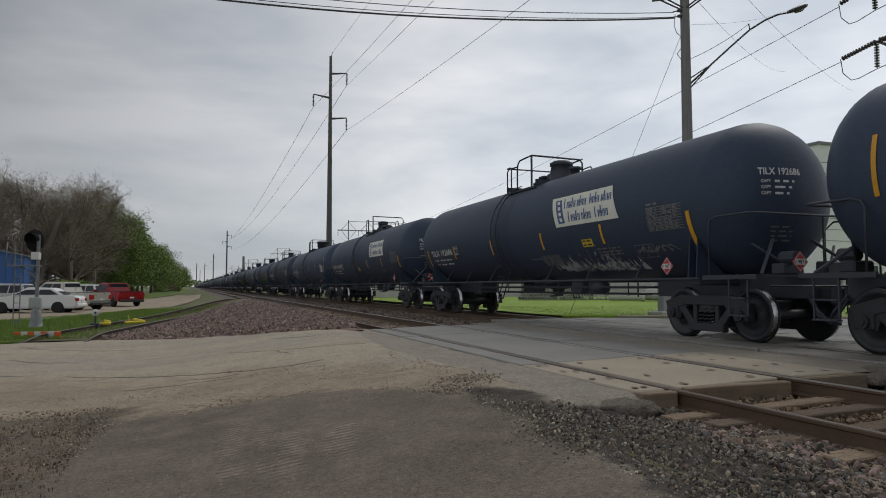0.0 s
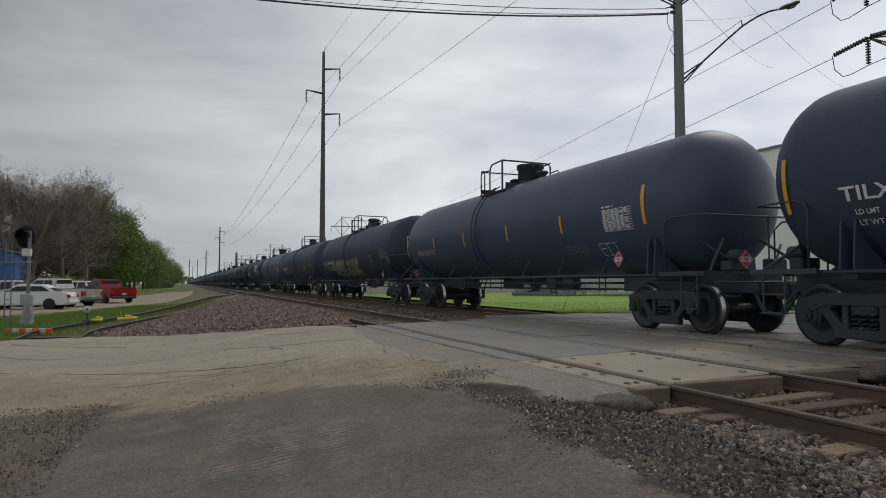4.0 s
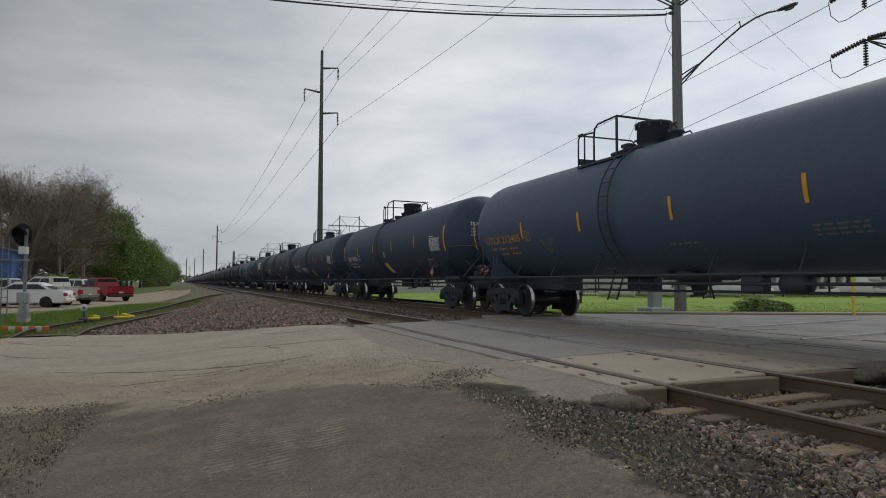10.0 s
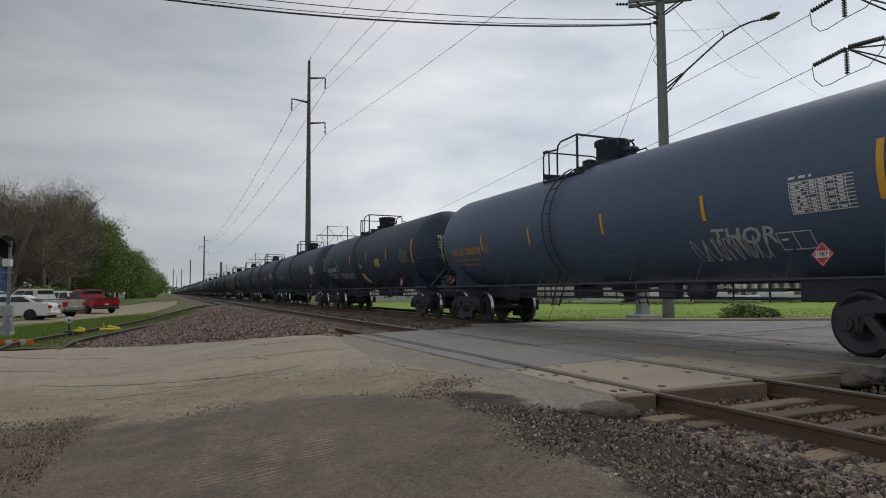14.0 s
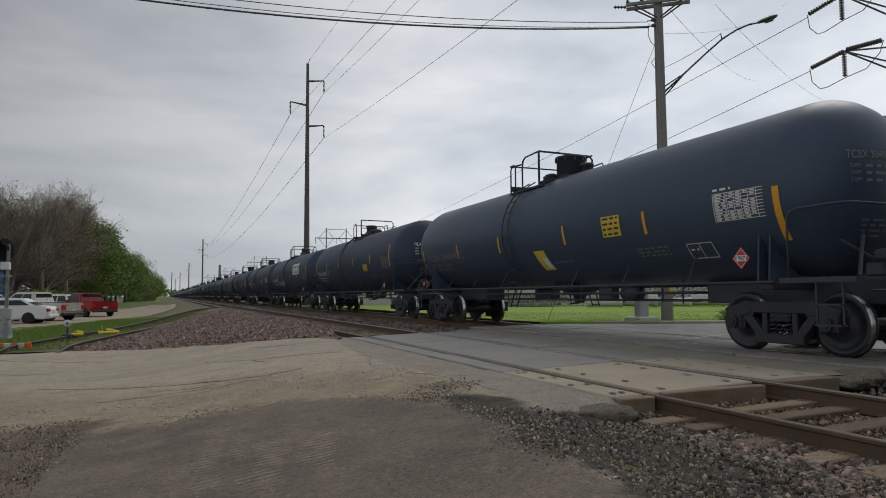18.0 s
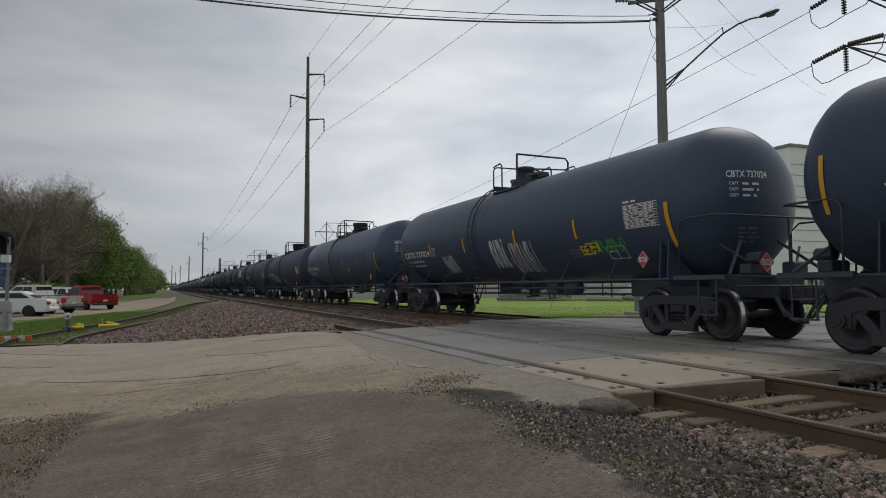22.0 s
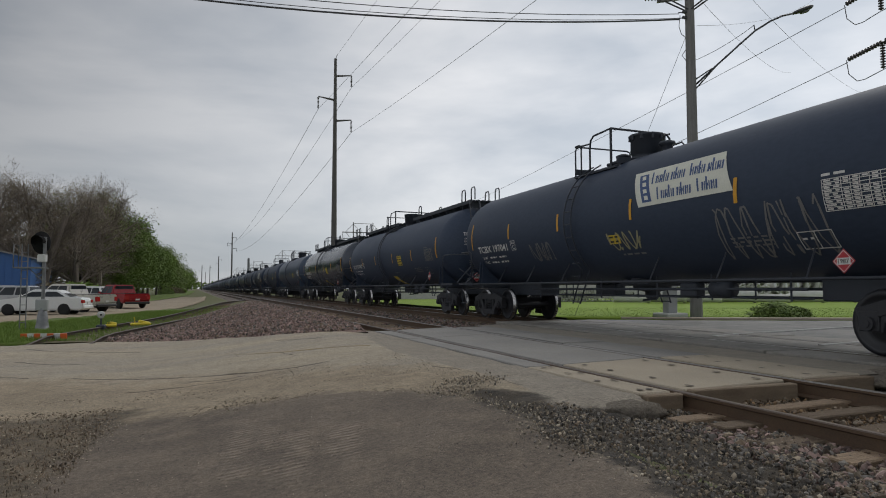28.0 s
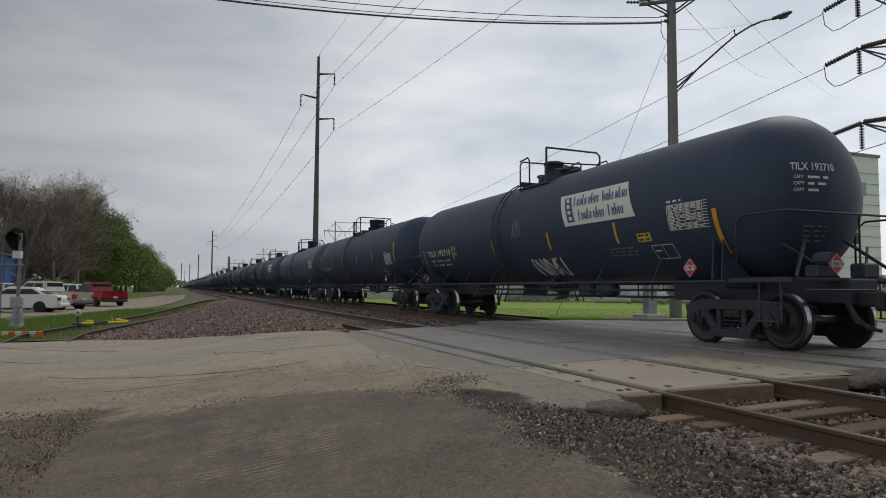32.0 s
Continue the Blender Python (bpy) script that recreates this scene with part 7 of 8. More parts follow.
def shrub_mesh(seed, r, n, m, size):
    rnd = random.Random(seed)
    V, F = [], []
    for i in range(n):
        a, e, q = rnd.uniform(0, 6.28), math.acos(rnd.uniform(0, 1)), rnd.uniform(0.45, 1.0) ** 0.5
        k = 0.8 + 0.25 * math.sin(a * 3 + seed) + 0.12 * math.sin(a * 7)
        c = Vector((r * k * q * math.sin(e) * math.cos(a), r * k * q * math.sin(e) * math.sin(a), r * 0.9 * q * math.cos(e)))
        x = Vector((rnd.gauss(0, 1), rnd.gauss(0, 1), rnd.gauss(0.4, 0.7))).normalized()
        y = x.orthogonal().normalized()
        s = size * rnd.uniform(0.6, 1.3)
        b = len(V)
        for u, v in ((-1, 0), (0, -0.5), (1, 0), (0, 0.5)):
            V.append(tuple(c + x * u * s + y * v * s))
        F.append((b, b + 1, b + 2, b + 3))
    me = bpy.data.meshes.new("shrub")
    me.from_pydata(V, [], F)
    me.materials.append(m)
    return me


SHRUB = [shrub_mesh(s, 1.0, 1500, M_LEAF, 0.09) for s in (1, 2)]
SHRUB_DRY = shrub_mesh(5, 1.0, 1500, M_BUD, 0.06)
for x, y, s, me in ((18.7, 17.75, 0.72, SHRUB[0]), (19.5, 17.6, 0.5, SHRUB[1])):
    ob = new("bush", me)
    ob.matrix_basis = pose(x, y, 0, 0, 0, x * 40) @ Matrix.Diagonal((1.4 * s, 1.1 * s, 0.85 * s, 1))
    tagged(ob, label="low dark green bush in the grass", category="bush")
rs = random.Random(77)
for i in range(44):
    y = 80 + i * 3.2 + (i / 44) ** 2 * 160
    x = -0.145 * y * max(0.25, 1 - (y - 80) / 190) - 2.5 + rs.uniform(-3, 1.0) if y < 200 else -6.0 - rs.uniform(0, 2)
    s = rs.uniform(1.3, 2.6)
    ob = new("bush", SHRUB_DRY if rs.random() < 0.45 else rs.choice(SHRUB))
    ob.matrix_basis = pose(x, y, -0.5, 0, 0, rs.uniform(0, 360)) @ Matrix.Diagonal((s * 1.3, s * 1.3, s, 1))
    tagged(ob, label="tangled undergrowth at the foot of the trees", category="bush", group="undergrowth")
for i in range(16):
    ob = new("bush", SHRUB_DRY if i % 3 else SHRUB[0])
    s = rs.uniform(1.6, 2.6)
    ob.matrix_basis = pose(-30 + i * 1.2 + rs.uniform(-0.6, 0.6), 83 + rs.uniform(-2, 4), -0.5, 0, 0, rs.uniform(0, 360)) @ Matrix.Diagonal((s * 1.3, s * 1.3, s, 1))
    tagged(ob, label="tangled undergrowth at the foot of the trees", category="bush", group="undergrowth")
# the wood goes on in the distance
def far_wood(name, x0, x1, y, h, label):
    V, F = [], []
    r2 = random.Random(int(y))
    n = 1600
    for i in range(n):
        x = x0 + (x1 - x0) * r2.random()
        t = h * (0.75 + 0.25 * math.sin(x * 0.05) + 0.12 * math.sin(x * 0.23))
        z = t * r2.random() ** 0.7
        s = r2.uniform(1.5, 3.2)
        b = len(V)
        yy = y + r2.uniform(-15, 15)
        for u, v in ((-1, 0), (0, -0.6), (1, 0), (0, 0.7)):
            V.append((x + u * s, yy + r2.uniform(-0.8, 0.8), z + v * s))
        F.append((b, b + 1, b + 2, b + 3))
    me = bpy.data.meshes.new(name)
    me.from_pydata(V, [], F)
    me.materials.append(M_LEAF)
    tagged(new(name, me), label=label, category="woods", kind="stuff")


far_wood("far_woods", -260, 420, 1300, 14, "hazy far woods along the horizon")
far_wood("far_hedge", 60, 330, 210, 5, "far hedge behind the pipe yard")

# ---- the lot on the low side: ground, building, signal, cars ----
band("parking_lot", [(-60, 30), (-30, 31), (-9, 33.4), (-6.6, 38), (-4.2, 45), (-1.6, 54), (-0.2, 64), (1.0, 80), (1.5, 110)], [(-60, 78), (-30, 78), (-20, 78), (-14, 77), (-10, 76), (-7.5, 76), (-6, 80), (-4.6, 95), (-2.4, 130)],
     M_GRAVEL_LOT, 0.015, "tan gravel parking lot beside the siding", across=8, step=1.5, ragged=0.5, wob=0.05, cat="parking lot")
band("grass_verge", [(-40, 33), (-12, 25.0), (-6, 21.6), (-4.6, 21.0), (-4.0, 24), (-3.2, 29), (-2.4, 33.5), (-1.0, 40), (0.6, 47)], [(-40, 40), (-18, 33), (-9, 33.6), (-7.4, 35.5), (-6.2, 39), (-5.2, 42), (-4.2, 45), (-2.9, 49), (-1.6, 53.5)],
     M_GRASS, 0.02, "uneven spring grass between road, siding and lot", across=8, step=0.8, ragged=0.3, wob=0.06, cat="grass")
band("grass_bank", [(-40, 78), (-14, 77.4), (-7.5, 76.5), (-5.2, 92), (-3, 130), (-1.5, 200), (0, 500)], [(-40, 120), (-20, 120), (-12, 110), (-11, 125), (-9.5, 160), (-8, 240), (-7, 540)],
     M_GRASS, 0.03, "green grass bank under the trees", across=6, step=3.0, wob=0.15, cat="grass")
M_BLUEWALL = mat("blue_metal_cladding", (0.035, 0.12, 0.33), (0.028, 0.095, 0.27), 0.45, 0.0, 0.5, 12.0, 0.4, 0.05)
bb = empty("blue_building", pose(-15.6, 77.5, -0.5, 0, 0, 4), label="low blue metal-clad building with a pale eave", category="building")
bm = bmesh.new()
vs = [(-26, 0, 0), (0, 0, 0), (0, 0, 4.6), (-13, 0, 7.4), (-26, 0, 4.6)]
f0 = [bm.verts.new(v) for v in vs]
f1 = [bm.verts.new((v[0], v[1] + 18, v[2])) for v in vs]
bm.faces.new(f0)
bm.faces.new(f1[::-1])
for i in range(5):
    bm.faces.new((f0[i], f1[i], f1[(i + 1) % 5], f0[(i + 1) % 5]))
part("wall", bm, M_BLUEWALL, bb)
for i in range(40):
    bm = bmesh.new()
    x = -0.3 - i * 0.65
    box(bm, x - 0.03, x + 0.03, -0.04, 0.0, 0.1, 4.5)
    part("cladding_rib", bm, M_BLUEWALL, bb)
for s in (0, 1):
    bm = bmesh.new()
    a, b = ((0.35, 4.5), (-13, 7.42)) if s == 0 else ((-13, 7.42), (-26.3, 4.5))
    q = [bm.verts.new((x, y, z + d)) for d in (0, 0.14) for x, y, z in ((a[0], -0.35, a[1]), (a[0], 18.3, a[1]), (b[0], 18.3, b[1]), (b[0], -0.35, b[1]))]
    for f in ((0, 1, 2, 3), (7, 6, 5, 4), (0, 4, 5, 1), (1, 5, 6, 2), (2, 6, 7, 3), (3, 7, 4, 0)):
        bm.faces.new([q[i] for i in f])
    part("roof", bm, M_GALV, bb)

sig = empty("track_signal", pose(-5.1, 27.4, -0.5, 0, 0, -10), label="black hooded track signal on a grey mast with ladder", category="railway signal")
bm = bmesh.new()
rod(bm, (0, 0, 0.8), (0, 0, 3.35), 0.06, 12)
part("mast", bm, M_GALV, sig)
bm = bmesh.new()
lathe(bm, [(0, 0.24), (0.25, 0.2), (0.9, 0.11), (0.95, 0.06)], 14, "Z")
part("base", bm, M_GALV, sig)
bm = bmesh.new()
lathe(bm, [(-0.1, 0.02), (-0.1, 0.33), (-0.06, 0.35), (0.02, 0.35), (0.04, 0.3), (0.32, 0.24), (0.34, 0.02)], 24, "Y", pose(-0.14, 0.05, 3.15, 0, 0, 28) @ Matrix.Diagonal((0.85, 1, 1.15, 1)))
part("signal_head", bm, plain("black_signal_paint", (0.005, 0.005, 0.006), 0.95), sig)
bm = bmesh.new()
for k in range(13):
    a = radians(-20 + k * 18.5)
    a2 = radians(-20 + (k + 1) * 18.5)
    for y0, y1 in ((-0.45, -0.08),):
        q = [(0.2 * math.cos(a), y0 + 0.1 * math.cos(a) ** 2, 0.2 * math.sin(a)), (0.2 * math.cos(a2), y0 + 0.1 * math.cos(a2) ** 2, 0.2 * math.sin(a2)), (0.2 * math.cos(a2), y1, 0.2 * math.sin(a2)), (0.2 * math.cos(a), y1, 0.2 * math.sin(a))]
        bm.faces.new([bm.verts.new((x - 0.14, y, z + 3.18)) for x, y, z in q])
bmesh.ops.solidify(bm, geom=bm.faces[:], thickness=0.01)
part("hood", bm, plain("black_hood_paint", (0.005, 0.005, 0.006), 0.95), sig)
bm = bmesh.new()
box(bm, -0.2, 0.06, -0.12, 0.12, 2.45, 2.72, bevel=0.02)
part("junction_box", bm, plain("white_box_paint", (0.65, 0.65, 0.63), 0.5), sig)
bm = bmesh.new()
box(bm, -0.22, 0.16, -0.12, 0.1, 0.72, 1.12, bevel=0.03)
part("relay_case", bm, M_GREYPAINT, sig)
lad = new("ladder")
lad.parent = sig
lad.matrix_basis = pose(-0.68, 0.1, 0)
for x in (-0.1, 0.1):
    bm = bmesh.new()
    rod(bm, (x, 0, 0.0), (x, 0, 3.1), 0.02, 6)
    part("stile", bm, M_GALV, lad)
for i in range(9):
    bm = bmesh.new()
    rod(bm, (-0.1, 0, 0.3 + i * 0.31), (0.1, 0, 0.3 + i * 0.31), 0.013, 6)
    part("rung", bm, M_GALV, lad)
bm = bmesh.new()
box(bm, -0.95, 0.05, -0.2, 0.25, 2.22, 2.27)
part("work_platform", bm, M_GALV, sig)
bm = bmesh.new()
pipe(bm, [(-0.93, 0.2, 2.25), (-0.93, 0.2, 3.05), (-0.93, -0.2, 3.05), (-0.93, -0.2, 2.25)], 0.018, 6)
part("guard_rail", bm, M_GALV, sig)
bm = bmesh.new()
rod(bm, (0, 0, 1.75), (-0.5, 0.0, 2.22), 0.02, 6)
part("strut", bm, M_GALV, sig)

sw = empty("switch_stand", pose(-3.15, 26.8, -0.45), label="small track switch stand with a round white target", category="switch stand")
bm = bmesh.new()
box(bm, -0.14, 0.14, -0.2, 0.2, 0, 0.16, bevel=0.03)
rod(bm, (0, 0, 0.1), (0, 0, 0.62), 0.03, 8)
part("stand", bm, M_FITTING, sw)
bm = bmesh.new()
lathe(bm, [(-0.01, 0.01), (-0.01, 0.13), (0.01, 0.13), (0.01, 0.01)], 16, "Y", Matrix.Translation((0, -0.04, 0.52)))
part("target", bm, M_WHITE, sw)
bm = bmesh.new()
lathe(bm, [(-0.012, 0.005), (-0.012, 0.035), (0.0, 0.035)], 10, "Y", Matrix.Translation((0, -0.056, 0.52)))
part("target_spot", bm, M_DARKINK, sw)
M_YCAST = plain("bright_yellow_casting_paint", (0.72, 0.58, 0.04), 0.5)
for x, y, s in ((-1.95, 28.2, 1.0), (-2.9, 27.4, 0.5)):
    dr = empty("derail", pose(x, y, ground_z(x, y) + 0.1, 0, 0, 20), label="yellow painted derail block on the siding rail", category="derail")
    bm = bmesh.new()
    box(bm, -0.35 * s, 0.35 * s, -0.14, 0.14, 0, 0.1, bevel=0.03)
    box(bm, -0.1 * s, 0.32 * s, -0.08, 0.08, 0.08, 0.17, pose(0, 0, 0.02, 0, 14, 8), bevel=0.02)
    part("block", bm, M_YCAST, dr)
    bm = bmesh.new()
    rod(bm, (-0.2 * s, 0, 0.05), (-0.3 * s, -0.2, 0.32 * s), 0.02, 6)
    part("lever", bm, M_YCAST, dr)
br = empty("barricade_board", pose(-4.15, 22.6, -0.42, 8, 0, -12), label="fallen orange and white striped barricade board in grass", category="barricade")
for i in range(7):
    bm = bmesh.new()
    box(bm, -0.63 + i * 0.18, -0.45 + i * 0.18, -0.02, 0.02, -0.08, 0.1)
    part("stripe", bm, plain("orange_reflective", (0.75, 0.14, 0.03), 0.5) if i % 2 == 0 else M_WHITE, br)


M_GLASS_CAR = plain("dark_tinted_car_glass", (0.06, 0.07, 0.08), 0.08)
M_TYRE = plain("tyre_rubber", (0.018, 0.018, 0.018), 0.85)
M_RIM = plain("alloy_rim", (0.55, 0.55, 0.56), 0.35, 0.1)
M_TAIL = plain("red_tail_lamp", (0.4, 0.02, 0.02), 0.2)
M_LAMPCLEAR = plain("clear_head_lamp", (0.6, 0.6, 0.6), 0.15)
M_BLACKTRIM = plain("black_plastic_trim", (0.02, 0.02, 0.022), 0.6)


def vehicle(kind, paint, x, y, heading, label, cat):
    """A parked vehicle, front towards its own +x."""
    L, Wd, wb, r = {"sedan": (5.0, 1.84, 2.82, 0.33), "pickup": (5.7, 1.98, 3.6, 0.39), "suv": (4.8, 1.9, 2.8, 0.37)}[kind]
    v = empty("parked_" + ("car" if kind == "sedan" else "pickup" if kind == "pickup" else "suv"), pose(x, y, ground_z(x, y) + 0.01, 0, 0, heading), label=label, category=cat, group="parked vehicles")
    if kind == "sedan":
        side = [(-2.48, 0.42), (-2.5, 0.7), (-2.42, 0.95), (-1.75, 1.02), (0.9, 0.98), (2.05, 0.84), (2.42, 0.66), (2.5, 0.42), (2.35, 0.26), (-2.35, 0.26)]
        cabin = [(-1.85, 1.0), (-1.05, 1.42), (0.15, 1.46), (1.0, 1.0)]
    elif kind == "pickup":
        side = [(-2.85, 0.55), (-2.87, 1.12), (-0.95, 1.14), (1.15, 1.12), (2.55, 1.04), (2.82, 0.9), (2.85, 0.55), (2.7, 0.36), (-2.7, 0.4)]
        cabin = [(-0.9, 1.12), (-0.75, 1.78), (0.55, 1.8), (1.3, 1.12)]
    else:
        side = [(-2.38, 0.48), (-2.4, 1.05), (0.8, 1.06), (2.1, 0.98), (2.36, 0.8), (2.4, 0.45), (2.25, 0.3), (-2.25, 0.32)]
        cabin = [(-2.3, 1.05), (-2.05, 1.68), (0.2, 1.72), (1.05, 1.06)]
    w2 = Wd / 2
    bm = bmesh.new()
    a = [bm.verts.new((px, -w2, pz)) for px, pz in side]
    b = [bm.verts.new((px, w2, pz)) for px, pz in side]
    bm.faces.new(a)
    bm.faces.new(b[::-1])
    k = len(side)
    for i in range(k):
        bm.faces.new((a[i], b[i], b[(i + 1) % k], a[(i + 1) % k]))
    bmesh.ops.bevel(bm, geom=bm.edges[:], offset=0.07, segments=2, affect="EDGES")
    bmesh.ops.recalc_face_normals(bm, faces=bm.faces[:])
    part("body", bm, paint, v)
    bm = bmesh.new()
    tw = w2 - 0.24
    lo = [(cabin[0][0], cabin[0][1] - 0.05), (cabin[3][0], cabin[3][1] - 0.05)]
    q = [bm.verts.new(p) for p in ((lo[0][0], -w2 + 0.06, lo[0][1]), (cabin[1][0], -tw, cabin[1][1]), (cabin[2][0], -tw, cabin[2][1]), (lo[1][0], -w2 + 0.06, lo[1][1]),
                                   (lo[0][0], w2 - 0.06, lo[0][1]), (cabin[1][0], tw, cabin[1][1]), (cabin[2][0], tw, cabin[2][1]), (lo[1][0], w2 - 0.06, lo[1][1]))]
    for f in ((0, 1, 2, 3), (7, 6, 5, 4), (0, 4, 5, 1), (1, 5, 6, 2), (2, 6, 7, 3), (3, 7, 4, 0)):
        bm.faces.new([q[i] for i in f])
    bmesh.ops.bevel(bm, geom=bm.edges[:], offset=0.05, segments=2, affect="EDGES")
    bmesh.ops.recalc_face_normals(bm, faces=bm.faces[:])
    part("cabin", bm, paint, v)
    # panes, a little proud of the cabin
    def pane(pts, nm):
        bm = bmesh.new()
        bm.faces.new([bm.verts.new(p) for p in pts])
        bmesh.ops.solidify(bm, geom=bm.faces[:], thickness=0.012)
        part(nm, bm, M_GLASS_CAR, v)
    (x0, z0), (x1, z1), (x2, z2), (x3, z3) = cabin
    for s in (-1, 1):
        def at(f, h):
            """Across the side from rear to front f, bottom to top h."""
            zb, zt = z0 + 0.04, z1 - 0.1
            z = zb + (zt - zb) * h
            t = (z - z0) / (z1 - z0)
            xr, xf = x0 + (x1 - x0) * t + 0.12, x3 + (x2 - x3) * t - 0.14
            return (xr + (xf - xr) * f, s * (w2 - 0.06 + (tw - w2 + 0.06) * t + 0.012), z)
        cuts = ((0.0, 0.28), (0.31, 0.62), (0.65, 1.0)) if kind == "suv" else ((0.06, 0.48), (0.52, 1.0))
        for f0, f1 in cuts:
            pane([at(f0, 0), at(f1, 0), at(f1, 1), at(f0, 1)], "side_window")
        bm = bmesh.new()
        box(bm, x3 - 0.35, x3 - 0.2, s * (w2 + 0.02) - 0.08, s * (w2 + 0.02) + 0.08, z0 + 0.02, z0 + 0.16, bevel=0.03)
        part("wing_mirror", bm, paint, v)
        for xx, nm, mm in ((-L / 2 + 0.06, "tail_lamp", M_TAIL), (L / 2 - 0.1, "head_lamp", M_LAMPCLEAR)):
            bm = bmesh.new()
            zz = 0.78 if kind == "sedan" else 0.88
            hh = 0.12 if kind == "sedan" else 0.2
            box(bm, xx - 0.08, xx + 0.08, s * (w2 - 0.16) - 0.17, s * (w2 - 0.16) + 0.17, zz - hh, zz + hh * 0.6, bevel=0.03)
            part(nm, bm, mm, v)
        for xx in (-wb / 2 - 0.08, wb / 2 - 0.05):
            w = new("wheel")
            w.parent = v
            w.matrix_basis = pose(xx, s * (w2 - 0.1), r)
            bm = bmesh.new()
            lathe(bm, [(-0.11, r * 0.6), (-0.11, r * 0.95), (-0.08, r), (0.08, r), (0.11, r * 0.95), (0.11, r * 0.6)], 24, "Y")
            part("tyre", bm, M_TYRE, w)
            bm = bmesh.new()
            lathe(bm, [(-0.09, 0.02), (-0.06, r * 0.2), (-0.05, r * 0.55), (-0.1, r * 0.64), (0.1, r * 0.64), (0.05, r * 0.55), (0.06, r * 0.2), (0.09, 0.02)], 20, "Y")
            part("rim", bm, M_RIM, w)
            bm = bmesh.new()
            lathe(bm, [(-0.02, r * 0.3), (-0.02, r * 1.16), (0.0, r * 1.16), (0.0, r * 0.3)], 20, "Y", Matrix.Translation((0, -s * 0.03, 0.02)))
            part("wheel_arch", bm, M_BLACKTRIM, w)
    pane([(x0 + 0.06, -tw - 0.02, z0 + 0.06), (x0 + 0.06, tw + 0.02, z0 + 0.06), (x1 - 0.05, tw - 0.08, z1 - 0.08), (x1 - 0.05, -tw + 0.08, z1 - 0.08)], "rear_window")
    pane([(x3 - 0.06, -tw - 0.02, z3 + 0.05), (x3 - 0.06, tw + 0.02, z3 + 0.05), (x2 + 0.05, tw - 0.08, z2 - 0.08), (x2 + 0.05, -tw + 0.08, z2 - 0.08)], "windscreen")
    for xx, nm in ((-L / 2 + 0.02, "rear_bumper"), (L / 2 - 0.04, "front_bumper")):
        bm = bmesh.new()
        box(bm, xx - 0.09, xx + 0.06, -w2 + 0.04, w2 - 0.04, 0.34, 0.52, bevel=0.04)
        part(nm, bm, paint if kind == "sedan" else M_BLACKTRIM, v)
    bm = bmesh.new()
    box(bm, -L / 2 - 0.03, -L / 2 + 0.01, -0.16, 0.16, 0.62, 0.74)
    part("plate", bm, M_WHITE, v)
    if kind == "pickup":
        bm = bmesh.new()
        box(bm, -2.72, -1.0, -w2 + 0.12, w2 - 0.12, 1.1, 1.16)
        part("bed_liner", bm, M_BLACKTRIM, v)


PAINT_WHITE = plain("white_car_paint", (0.72, 0.73, 0.72), 0.25)
PAINT_SILVER = plain("champagne_silver_car_paint", (0.5, 0.48, 0.43), 0.3, 0.3)
PAINT_RED = plain("dark_red_car_paint", (0.3, 0.015, 0.02), 0.25)
PAINT_GREY = plain("light_grey_car_paint", (0.42, 0.43, 0.44), 0.3, 0.3)
PAINT_DARK = plain("charcoal_car_paint", (0.03, 0.032, 0.036), 0.25)
vehicle("sedan", PAINT_WHITE, -8.35, 44.3, 172, "white four-door sedan parked on the gravel lot", "car")
vehicle("pickup", PAINT_SILVER, -7.75, 49.0, 150, "champagne silver pickup truck parked on the gravel lot", "pickup truck")
vehicle("pickup", PAINT_RED, -5.6, 57.8, 122, "red pickup truck parked on the gravel lot", "pickup truck")
vehicle("suv", PAINT_GREY, -12.0, 51.4, 165, "light grey minivan parked on the gravel lot", "minivan")
vehicle("suv", PAINT_DARK, -11.4, 56.5, 160, "charcoal sport utility vehicle parked on the lot", "suv")
vehicle("suv", PAINT_WHITE, -13.0, 68.0, 160, "white sport utility vehicle parked beside the trees", "suv")
vehicle("suv", PAINT_WHITE, -9.2, 66.5, 150, "white sport utility vehicle parked behind the pickups", "suv")
vehicle("sedan", PAINT_RED, -12.0, 72.0, 160, "red car parked at the back of the lot", "car")


